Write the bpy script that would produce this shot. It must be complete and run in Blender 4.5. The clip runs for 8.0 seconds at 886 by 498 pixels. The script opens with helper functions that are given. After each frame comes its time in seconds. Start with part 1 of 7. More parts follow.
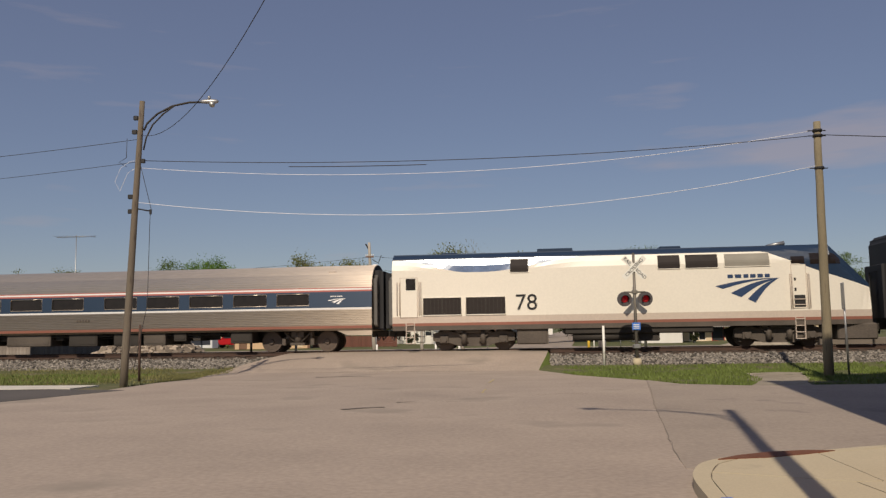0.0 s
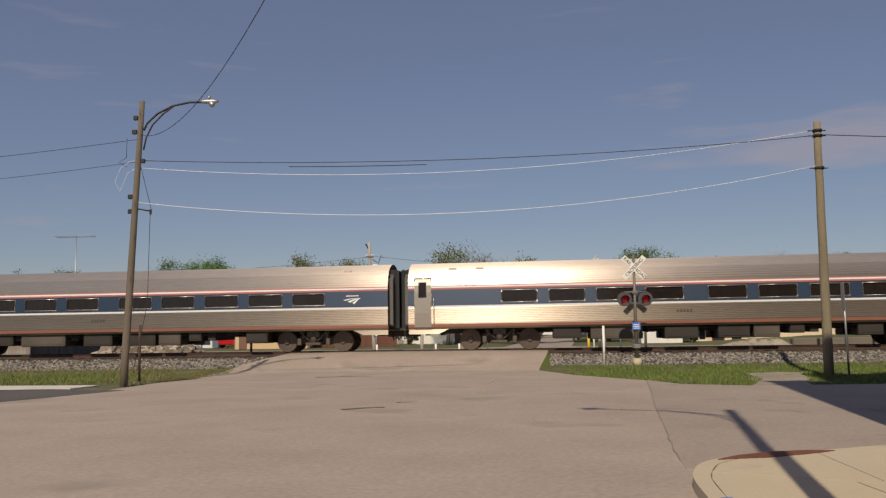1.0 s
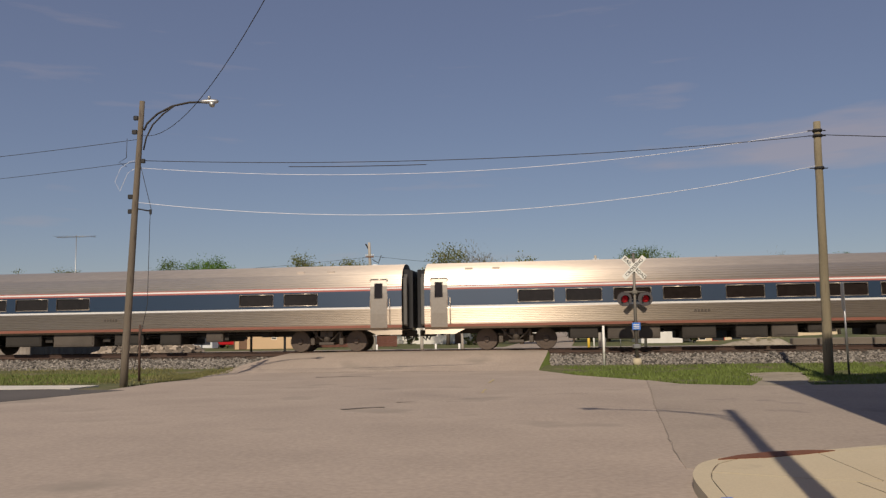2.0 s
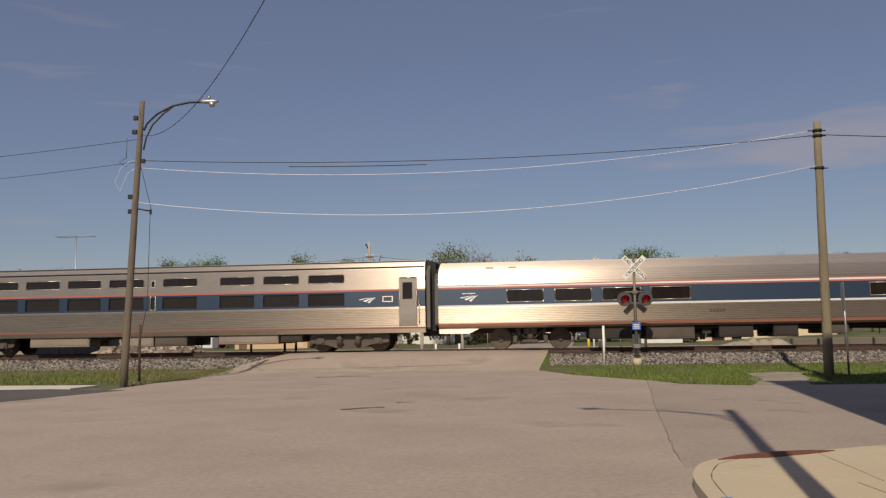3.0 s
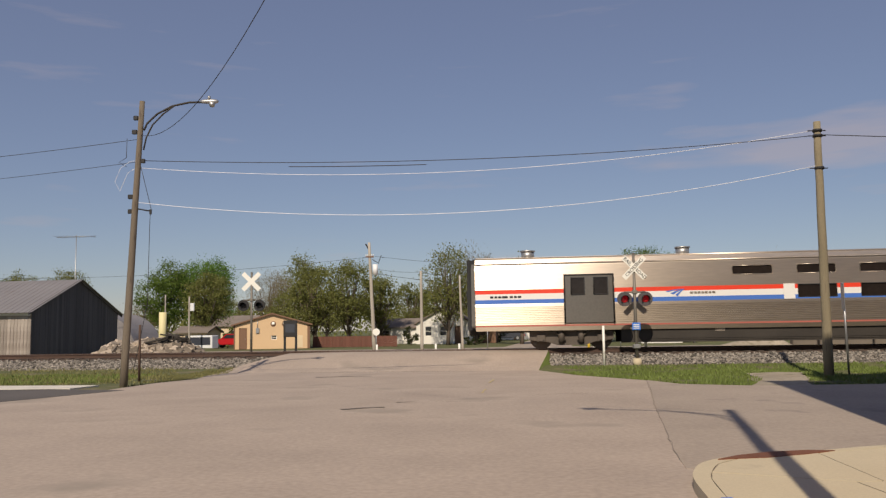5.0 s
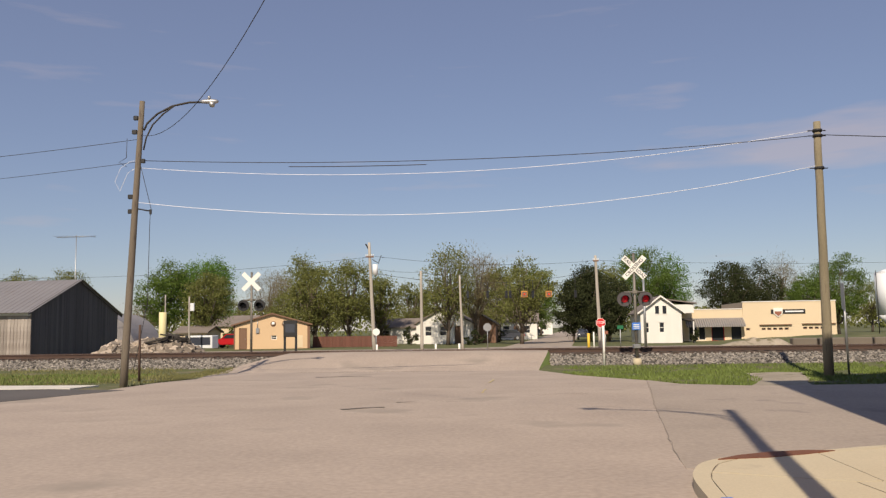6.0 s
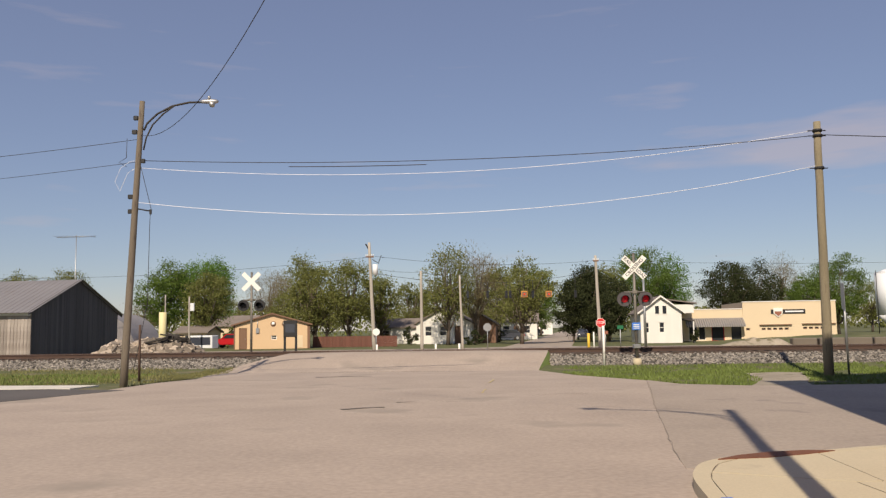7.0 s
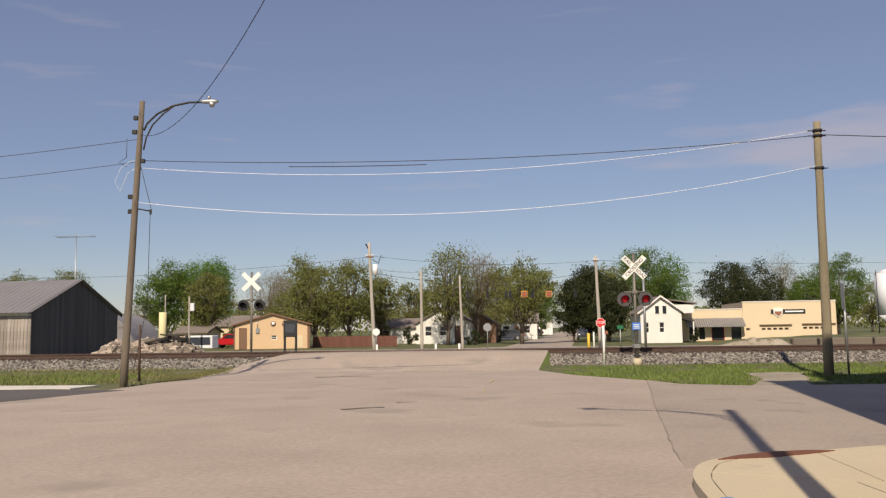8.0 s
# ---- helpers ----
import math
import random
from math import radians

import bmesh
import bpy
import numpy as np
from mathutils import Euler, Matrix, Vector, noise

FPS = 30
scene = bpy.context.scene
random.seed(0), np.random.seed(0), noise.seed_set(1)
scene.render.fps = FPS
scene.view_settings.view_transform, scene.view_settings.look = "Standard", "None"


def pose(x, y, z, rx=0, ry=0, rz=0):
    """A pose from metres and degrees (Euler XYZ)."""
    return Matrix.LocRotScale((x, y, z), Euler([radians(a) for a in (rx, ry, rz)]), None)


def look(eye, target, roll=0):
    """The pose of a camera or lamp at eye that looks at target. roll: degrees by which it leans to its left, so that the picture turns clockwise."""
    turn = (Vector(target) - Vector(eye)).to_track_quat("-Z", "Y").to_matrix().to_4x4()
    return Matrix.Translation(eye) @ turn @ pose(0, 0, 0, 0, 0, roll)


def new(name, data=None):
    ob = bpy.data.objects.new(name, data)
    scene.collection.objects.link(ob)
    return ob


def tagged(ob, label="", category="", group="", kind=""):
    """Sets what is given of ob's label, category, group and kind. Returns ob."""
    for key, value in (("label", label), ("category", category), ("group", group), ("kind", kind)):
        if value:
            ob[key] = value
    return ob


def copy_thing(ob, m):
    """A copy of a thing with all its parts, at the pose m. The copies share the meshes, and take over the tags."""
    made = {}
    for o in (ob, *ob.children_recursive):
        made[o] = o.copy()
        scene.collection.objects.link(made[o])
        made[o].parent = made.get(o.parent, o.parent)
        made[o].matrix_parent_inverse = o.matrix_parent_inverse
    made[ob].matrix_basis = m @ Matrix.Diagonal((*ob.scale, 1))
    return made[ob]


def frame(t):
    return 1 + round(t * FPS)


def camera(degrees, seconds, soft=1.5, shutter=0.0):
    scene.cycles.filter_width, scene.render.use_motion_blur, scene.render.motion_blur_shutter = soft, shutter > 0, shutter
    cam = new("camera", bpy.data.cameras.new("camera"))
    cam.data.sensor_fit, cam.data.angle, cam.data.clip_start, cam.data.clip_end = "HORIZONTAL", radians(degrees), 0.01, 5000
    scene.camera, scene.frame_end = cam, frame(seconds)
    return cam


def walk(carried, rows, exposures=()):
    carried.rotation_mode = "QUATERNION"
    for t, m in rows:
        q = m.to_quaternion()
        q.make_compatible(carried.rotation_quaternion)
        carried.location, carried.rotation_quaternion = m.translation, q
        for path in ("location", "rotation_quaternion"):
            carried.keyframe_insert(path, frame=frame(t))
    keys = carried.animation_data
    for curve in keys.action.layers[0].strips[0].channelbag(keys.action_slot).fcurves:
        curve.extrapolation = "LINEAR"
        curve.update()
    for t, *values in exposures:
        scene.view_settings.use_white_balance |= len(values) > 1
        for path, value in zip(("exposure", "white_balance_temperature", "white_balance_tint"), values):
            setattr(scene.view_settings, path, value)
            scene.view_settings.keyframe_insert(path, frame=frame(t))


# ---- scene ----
# ---- camera ----
cam = camera(56.8, 8.0, soft=1.3, shutter=0.04)
EYE = (0.0, 0.0, 1.65)
STAND = look(EYE, (0.0, 10.0, 1.65 + 10.0 * 142.0 / 1450.0), -0.89)
walk(cam, [(0.0, STAND), (8.0, STAND)],
     exposures=[(0.0, -0.52, 6830, 12), (4.2, -0.52, 6830, 12), (4.9, -0.34, 6830, 12), (5.8, -0.03, 6830, 12), (8.0, -0.03, 6830, 12)])

# ---- world and sun ----
SUN_AZ = radians(12.4)     # the shadows run this far right of straight ahead
SUN_EL = radians(42.0)
world = bpy.data.worlds.new("world")
scene.world = world
world.use_nodes = True
wn, wl = world.node_tree.nodes, world.node_tree.links
sky = wn.new("ShaderNodeTexSky")
sky.sky_type = "NISHITA"
sky.sun_disc = False
sky.sun_elevation = SUN_EL
sky.sun_rotation = math.pi + SUN_AZ
sky.air_density, sky.dust_density, sky.ozone_density = 1.0, 0.2, 2.5
# thin high clouds, drawn out along the horizon
geo_dir = wn.new("ShaderNodeTexCoord")
stretch_dir = wn.new("ShaderNodeMapping")
stretch_dir.inputs["Scale"].default_value = (5.0, 5.0, 38.0)
stretch_dir.inputs["Location"].default_value = (0.35, 0.0, 0.1)
wl.new(geo_dir.outputs["Generated"], stretch_dir.inputs[0])
cloud = wn.new("ShaderNodeTexNoise")
cloud.inputs["Scale"].default_value, cloud.inputs["Detail"].default_value = 1.0, 6
wl.new(stretch_dir.outputs[0], cloud.inputs[0])
cover = wn.new("ShaderNodeMapRange")
cover.inputs["From Min"].default_value, cover.inputs["From Max"].default_value = 0.62, 0.86
cover.inputs["To Max"].default_value = 0.45
# the pink bank of cloud low over the town
offset = wn.new("ShaderNodeVectorMath")
offset.operation = "SUBTRACT"
offset.inputs[1].default_value = (0.42, 0.885, 0.195)
wl.new(geo_dir.outputs["Generated"], offset.inputs[0])
squash = wn.new("ShaderNodeVectorMath")
squash.operation = "MULTIPLY"
squash.inputs[1].default_value = (0.8, 0.8, 6.5)
wl.new(offset.outputs[0], squash.inputs[0])
far_off = wn.new("ShaderNodeVectorMath")
far_off.operation = "LENGTH"
wl.new(squash.outputs[0], far_off.inputs[0])
near_bank = wn.new("ShaderNodeMapRange")
near_bank.inputs["From Min"].default_value, near_bank.inputs["From Max"].default_value = 0.26, 0.04
wl.new(far_off.outputs["Value"], near_bank.inputs["Value"])
lift = wn.new("ShaderNodeMath")
lift.operation = "MULTIPLY_ADD"
wl.new(near_bank.outputs[0], lift.inputs[0])
lift.inputs[1].default_value = 0.31
wl.new(cloud.outputs[0], lift.inputs[2])
wl.new(lift.outputs[0], cover.inputs["Value"])
veil = wn.new("ShaderNodeMix")
veil.data_type = "RGBA"
wl.new(cover.outputs[0], veil.inputs["Factor"])
haze = wn.new("ShaderNodeMix")
haze.data_type = "RGBA"
haze.inputs["Factor"].default_value = 0.34
wl.new(sky.outputs[0], haze.inputs["A"])
haze.inputs["B"].default_value = (3.5, 3.75, 6.3, 1)
wl.new(haze.outputs["Result"], veil.inputs["A"])
veil.inputs["B"].default_value = (6.6, 5.7, 6.0, 1)
wl.new(veil.outputs["Result"], wn["Background"].inputs[0])
wn["Background"].inputs[1].default_value = 0.0845
sun_data = bpy.data.lights.new("sun", "SUN")
sun_data.energy, sun_data.angle, sun_data.color = 5.0, radians(0.6), (1.0, 0.9, 0.76)
sun = new("sun", sun_data)
toward = Vector((math.sin(SUN_AZ) * math.cos(SUN_EL), math.cos(SUN_AZ) * math.cos(SUN_EL), -math.sin(SUN_EL)))
sun.matrix_world = look((-20, -60, 50), tuple(Vector((-20, -60, 50)) + toward))

# ---- the railway's own axes: s along the track, d towards the street ----
RAIL_Z = 0.726
TURN = -6.86
TA = radians(6.86)
T_AX = Vector((math.cos(TA), -math.sin(TA), 0))
N_AX = Vector((-math.sin(TA), -math.cos(TA), 0))
ORIGIN = Vector((0, 37.48, 0))


def sd(s, d, z=0.0):
    return ORIGIN + T_AX * s + N_AX * d + Vector((0, 0, z))


def to_sd(x, y):
    v = Vector((x, y, 0)) - ORIGIN
    return v.dot(T_AX), v.dot(N_AX)


def smooth(a, b, x):
    k = min(1.0, max(0.0, (x - a) / (b - a)))
    return k * k * (3 - 2 * k)


# ---- materials ----
def material(name, colour, rough=0.8, metal=0.0, scale=8.0, vary=0.15, fine=60.0, bump=0.2, depth=0.01, spots=None, coat=0.0,
             stretch=(1, 1, 1), per_object=0.0, island=0.0, glow=0.0, spec=0.5, through_light=0.0, brushed=0.0):
    m = bpy.data.materials.new(name)
    m.use_nodes = True
    n, l = m.node_tree.nodes, m.node_tree.links
    b = n["Principled BSDF"]
    tc, mp = n.new("ShaderNodeTexCoord"), n.new("ShaderNodeMapping")
    l.new(tc.outputs["Object"], mp.inputs[0])
    mp.inputs["Scale"].default_value = stretch
    big, small = n.new("ShaderNodeTexNoise"), n.new("ShaderNodeTexNoise")
    big.inputs["Scale"].default_value, small.inputs["Scale"].default_value = scale * 0.12, fine
    big.inputs["Detail"].default_value, small.inputs["Detail"].default_value = 6, 3
    for t in (big, small):
        l.new(mp.outputs[0], t.inputs[0])
    add = n.new("ShaderNodeMath")
    add.operation = "ADD"
    l.new(big.outputs[0], add.inputs[0])
    l.new(small.outputs[0], add.inputs[1])
    last = add.outputs[0]
    for kind, amount in (("obj", per_object), ("isl", island)):
        if amount:
            src = n.new("ShaderNodeObjectInfo") if kind == "obj" else n.new("ShaderNodeNewGeometry")
            mul = n.new("ShaderNodeMath")
            mul.operation = "MULTIPLY_ADD"
            l.new(src.outputs["Random" if kind == "obj" else "Random Per Island"], mul.inputs[0])
            mul.inputs[1].default_value = amount
            l.new(last, mul.inputs[2])
            last = mul.outputs[0]
    r = n.new("ShaderNodeMapRange")
    total = per_object + island
    r.inputs["From Min"].default_value, r.inputs["From Max"].default_value = 0.62 + total * 0.2, 1.38 + total * 0.8
    l.new(last, r.inputs["Value"])
    mix = n.new("ShaderNodeMix")
    mix.data_type = "RGBA"
    l.new(r.outputs[0], mix.inputs["Factor"])
    lo = [c * (1 - vary) for c in colour]
    hi = [min(1.0, c * (1 + vary)) for c in colour]
    mix.inputs["A"].default_value = (*lo, 1)
    mix.inputs["B"].default_value = (*hi, 1)
    out = mix.outputs["Result"]
    if spots:
        colour2, threshold, sc = spots
        sp = n.new("ShaderNodeTexNoise")
        sp.inputs["Scale"].default_value, sp.inputs["Detail"].default_value = sc, 5
        l.new(mp.outputs[0], sp.inputs[0])
        r2 = n.new("ShaderNodeMapRange")
        r2.inputs["From Min"].default_value, r2.inputs["From Max"].default_value = threshold, threshold + 0.12
        l.new(sp.outputs[0], r2.inputs["Value"])
        mix2 = n.new("ShaderNodeMix")
        mix2.data_type = "RGBA"
        l.new(r2.outputs[0], mix2.inputs["Factor"])
        l.new(out, mix2.inputs["A"])
        mix2.inputs["B"].default_value = (*colour2, 1)
        out = mix2.outputs["Result"]
    l.new(out, b.inputs["Base Color"])
    b.inputs["Roughness"].default_value = rough
    b.inputs["Metallic"].default_value = metal
    b.inputs["Coat Weight"].default_value = coat
    b.inputs["Specular IOR Level"].default_value = spec
    if glow:
        b.inputs["Emission Color"].default_value = (*colour, 1)
        b.inputs["Emission Strength"].default_value = glow
    if brushed:
        # grain drawn along the body, so that the shine spreads round it
        tg = n.new("ShaderNodeTangent")
        tg.direction_type, tg.axis = "RADIAL", "X"
        b.inputs["Anisotropic"].default_value = brushed
        l.new(tg.outputs[0], b.inputs["Tangent"])
    if bump:
        bp = n.new("ShaderNodeBump")
        bp.inputs["Strength"].default_value, bp.inputs["Distance"].default_value = bump, depth
        l.new(add.outputs[0], bp.inputs["Height"])
        l.new(bp.outputs[0], b.inputs["Normal"])
    if through_light:
        tr, mx = n.new("ShaderNodeBsdfTranslucent"), n.new("ShaderNodeMixShader")
        l.new(out, tr.inputs["Color"])
        mx.inputs[0].default_value = through_light
        l.new(b.outputs[0], mx.inputs[1])
        l.new(tr.outputs[0], mx.inputs[2])
        l.new(mx.outputs[0], n["Material Output"].inputs["Surface"])
    return m


ASPHALT = material("worn pale asphalt", (0.385, 0.312, 0.25), 0.9, 0, 3.4, 0.19, 13, 0.35, 0.006, spots=((0.30, 0.25, 0.2), 0.58, 0.4))
ASPHALT_SIDE = material("grey side street asphalt", (0.345, 0.283, 0.226), 0.9, 0, 3.0, 0.2, 14, 0.35, 0.006, spots=((0.24, 0.2, 0.17), 0.6, 0.8))
ASPHALT_SHADOW = material("shadow-dark asphalt", (0.10, 0.088, 0.078), 0.9, 0, 3, 0.2, 50, 0.3, 0.006)
TAR = material("tarry road stain", (0.17, 0.145, 0.12), 0.85, 0, 5, 0.25, 20, 0.2, 0.004)
CONCRETE = material("pale concrete", (0.53, 0.45, 0.305), 0.85, 0, 4, 0.1, 40, 0.2, 0.004, spots=((0.38, 0.32, 0.23), 0.64, 1.2))
OLD_CONCRETE = material("old grey-brown concrete", (0.15, 0.125, 0.095), 0.9, 0, 4, 0.2, 30, 0.3, 0.006)
GRASS_SOIL = material("grassy soil", (0.10, 0.108, 0.036), 0.95, 0, 3, 0.35, 25, 0.5, 0.03, spots=((0.18, 0.15, 0.08), 0.56, 0.5))
GRASS = material("grass blades", (0.135, 0.18, 0.035), 0.7, 0, 4, 0.3, 20, 0, island=0.6)
GRASS_DRY = material("dry grass blades", (0.18, 0.17, 0.06), 0.8, 0, 4, 0.35, 20, 0, island=0.6)
GRAVEL = material("crushed limestone bed", (0.085, 0.070, 0.055), 0.95, 0, 10, 0.45, 22, 0.8, 0.04)
STONE = material("ballast stone", (0.205, 0.183, 0.155), 0.9, 0, 20, 0.85, 40, 0.4, 0.01, island=1.8)
WHITE_GRAVEL = material("white gravel", (0.62, 0.58, 0.5), 0.95, 0, 8, 0.2, 30, 0.6, 0.02)
RUST = material("rusty rail steel", (0.085, 0.05, 0.036), 0.75, 0.2, 12, 0.3, 60, 0.3, 0.004)
RAIL_TOP = material("polished rail head", (0.45, 0.42, 0.4), 0.3, 1.0, 12, 0.1, 60, 0.05, 0.001)
TIE = material("creosoted tie wood", (0.07, 0.052, 0.04), 0.9, 0, 12, 0.3, 30, 0.5, 0.01, per_object=0.5)
WOOD_POLE = material("weathered pole wood", (0.25, 0.21, 0.135), 0.9, 0, 6, 0.3, 30, 0.6, 0.012, stretch=(6, 6, 0.5), spots=((0.15, 0.115, 0.08), 0.6, 3))
MAST_STEEL = material("weathered mast steel", (0.20, 0.18, 0.15), 0.6, 0.4, 10, 0.2, 60, 0.1, 0.002)
DARK_POLE = material("darkened old pole wood", (0.165, 0.135, 0.10), 0.9, 0, 6, 0.3, 30, 0.6, 0.012, stretch=(6, 6, 0.5), spots=((0.09, 0.07, 0.055), 0.58, 3))
TRACK_DIRT = material("rust-stained track dirt", (0.075, 0.052, 0.038), 0.95, 0, 10, 0.35, 25, 0.6, 0.02)
GREY_POLE = material("bleached grey pole wood", (0.40, 0.36, 0.30), 0.9, 0, 6, 0.2, 30, 0.4, 0.01, stretch=(6, 6, 0.5))
DIRT = material("trodden tan gravel", (0.33, 0.28, 0.21), 0.95, 0, 6, 0.3, 18, 0.6, 0.02, spots=((0.16, 0.14, 0.08), 0.55, 1.5))
STEEL_GREY = material("galvanised steel", (0.42, 0.42, 0.41), 0.45, 0.8, 10, 0.12, 60, 0.1, 0.002)
BLACK = material("flat black paint", (0.018, 0.017, 0.017), 0.65, 0, 10, 0.3, 50, 0.1, 0.003)
RUBBER = material("black rubber", (0.02, 0.02, 0.021), 0.7, 0, 12, 0.3, 50, 0.1, 0.003)
UNDER = material("grimy underframe and shaded end wall steel", (0.045, 0.038, 0.031), 0.75, 0.2, 6, 0.4, 30, 0.3, 0.006)
BOGIE = material("dusty bogie casting", (0.105, 0.086, 0.069), 0.8, 0.1, 8, 0.4, 30, 0.3, 0.006)
WHEEL = material("brown wheel steel", (0.12, 0.09, 0.07), 0.6, 0.4, 8, 0.3, 40, 0.2, 0.003)
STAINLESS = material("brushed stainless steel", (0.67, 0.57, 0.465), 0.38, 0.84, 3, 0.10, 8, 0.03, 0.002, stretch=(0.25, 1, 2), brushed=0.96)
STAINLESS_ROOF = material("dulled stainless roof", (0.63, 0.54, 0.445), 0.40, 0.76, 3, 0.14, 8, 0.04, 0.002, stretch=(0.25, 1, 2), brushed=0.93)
# Besides dust, the base is darkened to tone down sun glint on the flutes.
STAINLESS_DIM = material("dusty lower stainless with glint toned down", (0.43, 0.36, 0.285), 0.40, 0.78, 3, 0.16, 10, 0.04, 0.002, stretch=(0.25, 1, 2), brushed=0.95)
DOOR_STEEL = material("dull grey door steel", (0.24, 0.22, 0.19), 0.3, 0.7, 4, 0.12, 12, 0.05, 0.003)
RED_BAND = material("red stripe paint", (0.45, 0.14, 0.11), 0.35, 0, 4, 0.1, 30, 0)
BRIGHT_RED = material("bright red stripe paint", (0.78, 0.06, 0.03), 0.35, 0, 4, 0.06, 30, 0)
DULL_RED = material("dull red sill stripe", (0.27, 0.105, 0.07), 0.5, 0, 4, 0.15, 30, 0)
WHITE_BAND = material("white stripe paint", (0.78, 0.76, 0.72), 0.35, 0, 4, 0.04, 30, 0)
BLUE_BAND = material("deep blue window band paint", (0.031, 0.056, 0.098), 0.42, 0.15, 4, 0.1, 30, 0, brushed=0.7)
BRIGHT_BLUE = material("bright blue stripe paint", (0.07, 0.18, 0.55), 0.35, 0, 4, 0.06, 30, 0)
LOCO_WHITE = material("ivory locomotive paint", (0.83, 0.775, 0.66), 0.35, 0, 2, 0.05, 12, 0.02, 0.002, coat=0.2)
LOCO_BUFF = material("darker buff ivory paint", (0.55, 0.46, 0.38), 0.5, 0, 2, 0.1, 12, 0.02, 0.002)
LOCO_BLUE = material("dark blue locomotive paint", (0.016, 0.034, 0.068), 0.38, 0, 2, 0.12, 12, 0.02, 0.002)
LOCO_SILVER = material("silver locomotive paint", (0.50, 0.54, 0.58), 0.17, 0.95, 6, 0.2, 5, 0.04, 0.004)
TINTED = material("dark tinted glass", (0.022, 0.017, 0.015), 0.12, 0, 3, 0.3, 6, 0.0, spec=0.35)
GLASS_DARK = material("dark house glass", (0.03, 0.034, 0.04), 0.06, 0, 3, 0.2, 6, 0.0)
SCREEN = material("dark intake screen", (0.024, 0.017, 0.014), 0.7, 0.2, 20, 0.3, 120, 0.4, 0.01)
WHITE_PAINT = material("white house paint", (0.78, 0.75, 0.68), 0.6, 0, 4, 0.06, 20, 0.1, 0.004)
CREAM = material("cream painted wall", (0.70, 0.56, 0.37), 0.75, 0, 3, 0.06, 20, 0.15, 0.004)
FADED_BLACK = material("sun-faded black paint", (0.075, 0.066, 0.068), 0.7, 0, 8, 0.25, 30, 0.05, 0.002)
MARKER = material("rusted marker post", (0.085, 0.05, 0.035), 0.85, 0.1, 8, 0.3, 40, 0.3, 0.004)
VENT_GREY = material("dull grey-olive vent paint", (0.27, 0.25, 0.205), 0.75, 0, 10, 0.2, 60, 0.2, 0.004)
BOX_STEEL = material("dusty equipment box steel", (0.33, 0.27, 0.21), 0.55, 0.35, 4, 0.2, 14, 0.1, 0.004)
DOOR_PALE = material("dull stainless door", (0.40, 0.355, 0.30), 0.42, 0.55, 4, 0.1, 12, 0.04, 0.003)
SEAM = material("faint asphalt seam", (0.255, 0.21, 0.17), 0.9, 0, 5, 0.2, 20, 0.2, 0.004)
TAN = material("tan painted wall", (0.66, 0.46, 0.27), 0.75, 0, 3, 0.07, 20, 0.15, 0.004)
BROWN = material("brown painted wood", (0.20, 0.11, 0.065), 0.7, 0, 5, 0.15, 20, 0.2, 0.005)
FENCE_RED = material("red-brown fence boards", (0.15, 0.06, 0.04), 0.85, 0, 5, 0.25, 20, 0.2, 0.01, per_object=0.6)
BARN_DARK = material("dark weathered barn siding", (0.10, 0.093, 0.094), 0.9, 0, 5, 0.35, 18, 0.4, 0.01, stretch=(3, 3, 0.3), per_object=0.6)
BARN_WHITE = material("peeling white barn boards", (0.34, 0.295, 0.255), 0.9, 0, 5, 0.3, 18, 0.4, 0.01, stretch=(1, 1, 0.45), spots=((0.19, 0.15, 0.125), 0.47, 1.3), per_object=0.8)
METAL_ROOF = material("grey sheet metal roof", (0.30, 0.28, 0.27), 0.5, 0.4, 3, 0.15, 20, 0.1, 0.004, spots=((0.22, 0.17, 0.14), 0.62, 0.6))
SHINGLE = material("grey-brown shingles", (0.20, 0.165, 0.14), 0.95, 0, 6, 0.2, 12, 0.4, 0.02)
DARK_SHINGLE = material("dark shingles", (0.075, 0.062, 0.056), 0.95, 0, 6, 0.2, 12, 0.4, 0.02)
BRICK_RED = material("red brick", (0.30, 0.12, 0.075), 0.9, 0, 6, 0.2, 18, 0.4, 0.01)
BARK = material("grey-brown bark", (0.13, 0.10, 0.075), 0.95, 0, 10, 0.3, 20, 0.6, 0.03, stretch=(3, 3, 0.6))
SIGN_WHITE = material("white sign sheet", (0.82, 0.80, 0.72), 0.5, 0, 4, 0.05, 20, 0)
SIGN_RED = material("red sign sheet", (0.62, 0.03, 0.03), 0.45, 0, 4, 0.05, 20, 0)
SIGN_BLUE = material("blue sign sheet", (0.06, 0.20, 0.62), 0.45, 0, 4, 0.05, 20, 0)
SIGN_GREEN = material("green sign sheet", (0.02, 0.16, 0.07), 0.45, 0, 4, 0.05, 20, 0)
LETTER_BLACK = material("black lettering", (0.012, 0.012, 0.013), 0.5, 0, 4, 0.05, 20, 0)
LETTER_WHITE = material("white lettering", (0.85, 0.85, 0.83), 0.5, 0, 4, 0.03, 20, 0)
LETTER_NAVY = material("navy lettering", (0.03, 0.06, 0.13), 0.4, 0, 4, 0.05, 20, 0)
RED_LENS = material("red signal lens", (0.55, 0.015, 0.025), 0.2, 0, 6, 0.1, 60, 0.2, 0.003, glow=0.16)
SIGNAL_RED = material("lit red traffic lens", (0.6, 0.04, 0.02), 0.3, 0, 6, 0.05, 60, 0, glow=0.2)
SIGNAL_FRAME = material("orange-lit signal housing", (0.75, 0.30, 0.05), 0.5, 0, 6, 0.1, 40, 0)
YELLOW = material("yellow paint", (0.75, 0.48, 0.05), 0.55, 0, 5, 0.1, 30, 0.05)
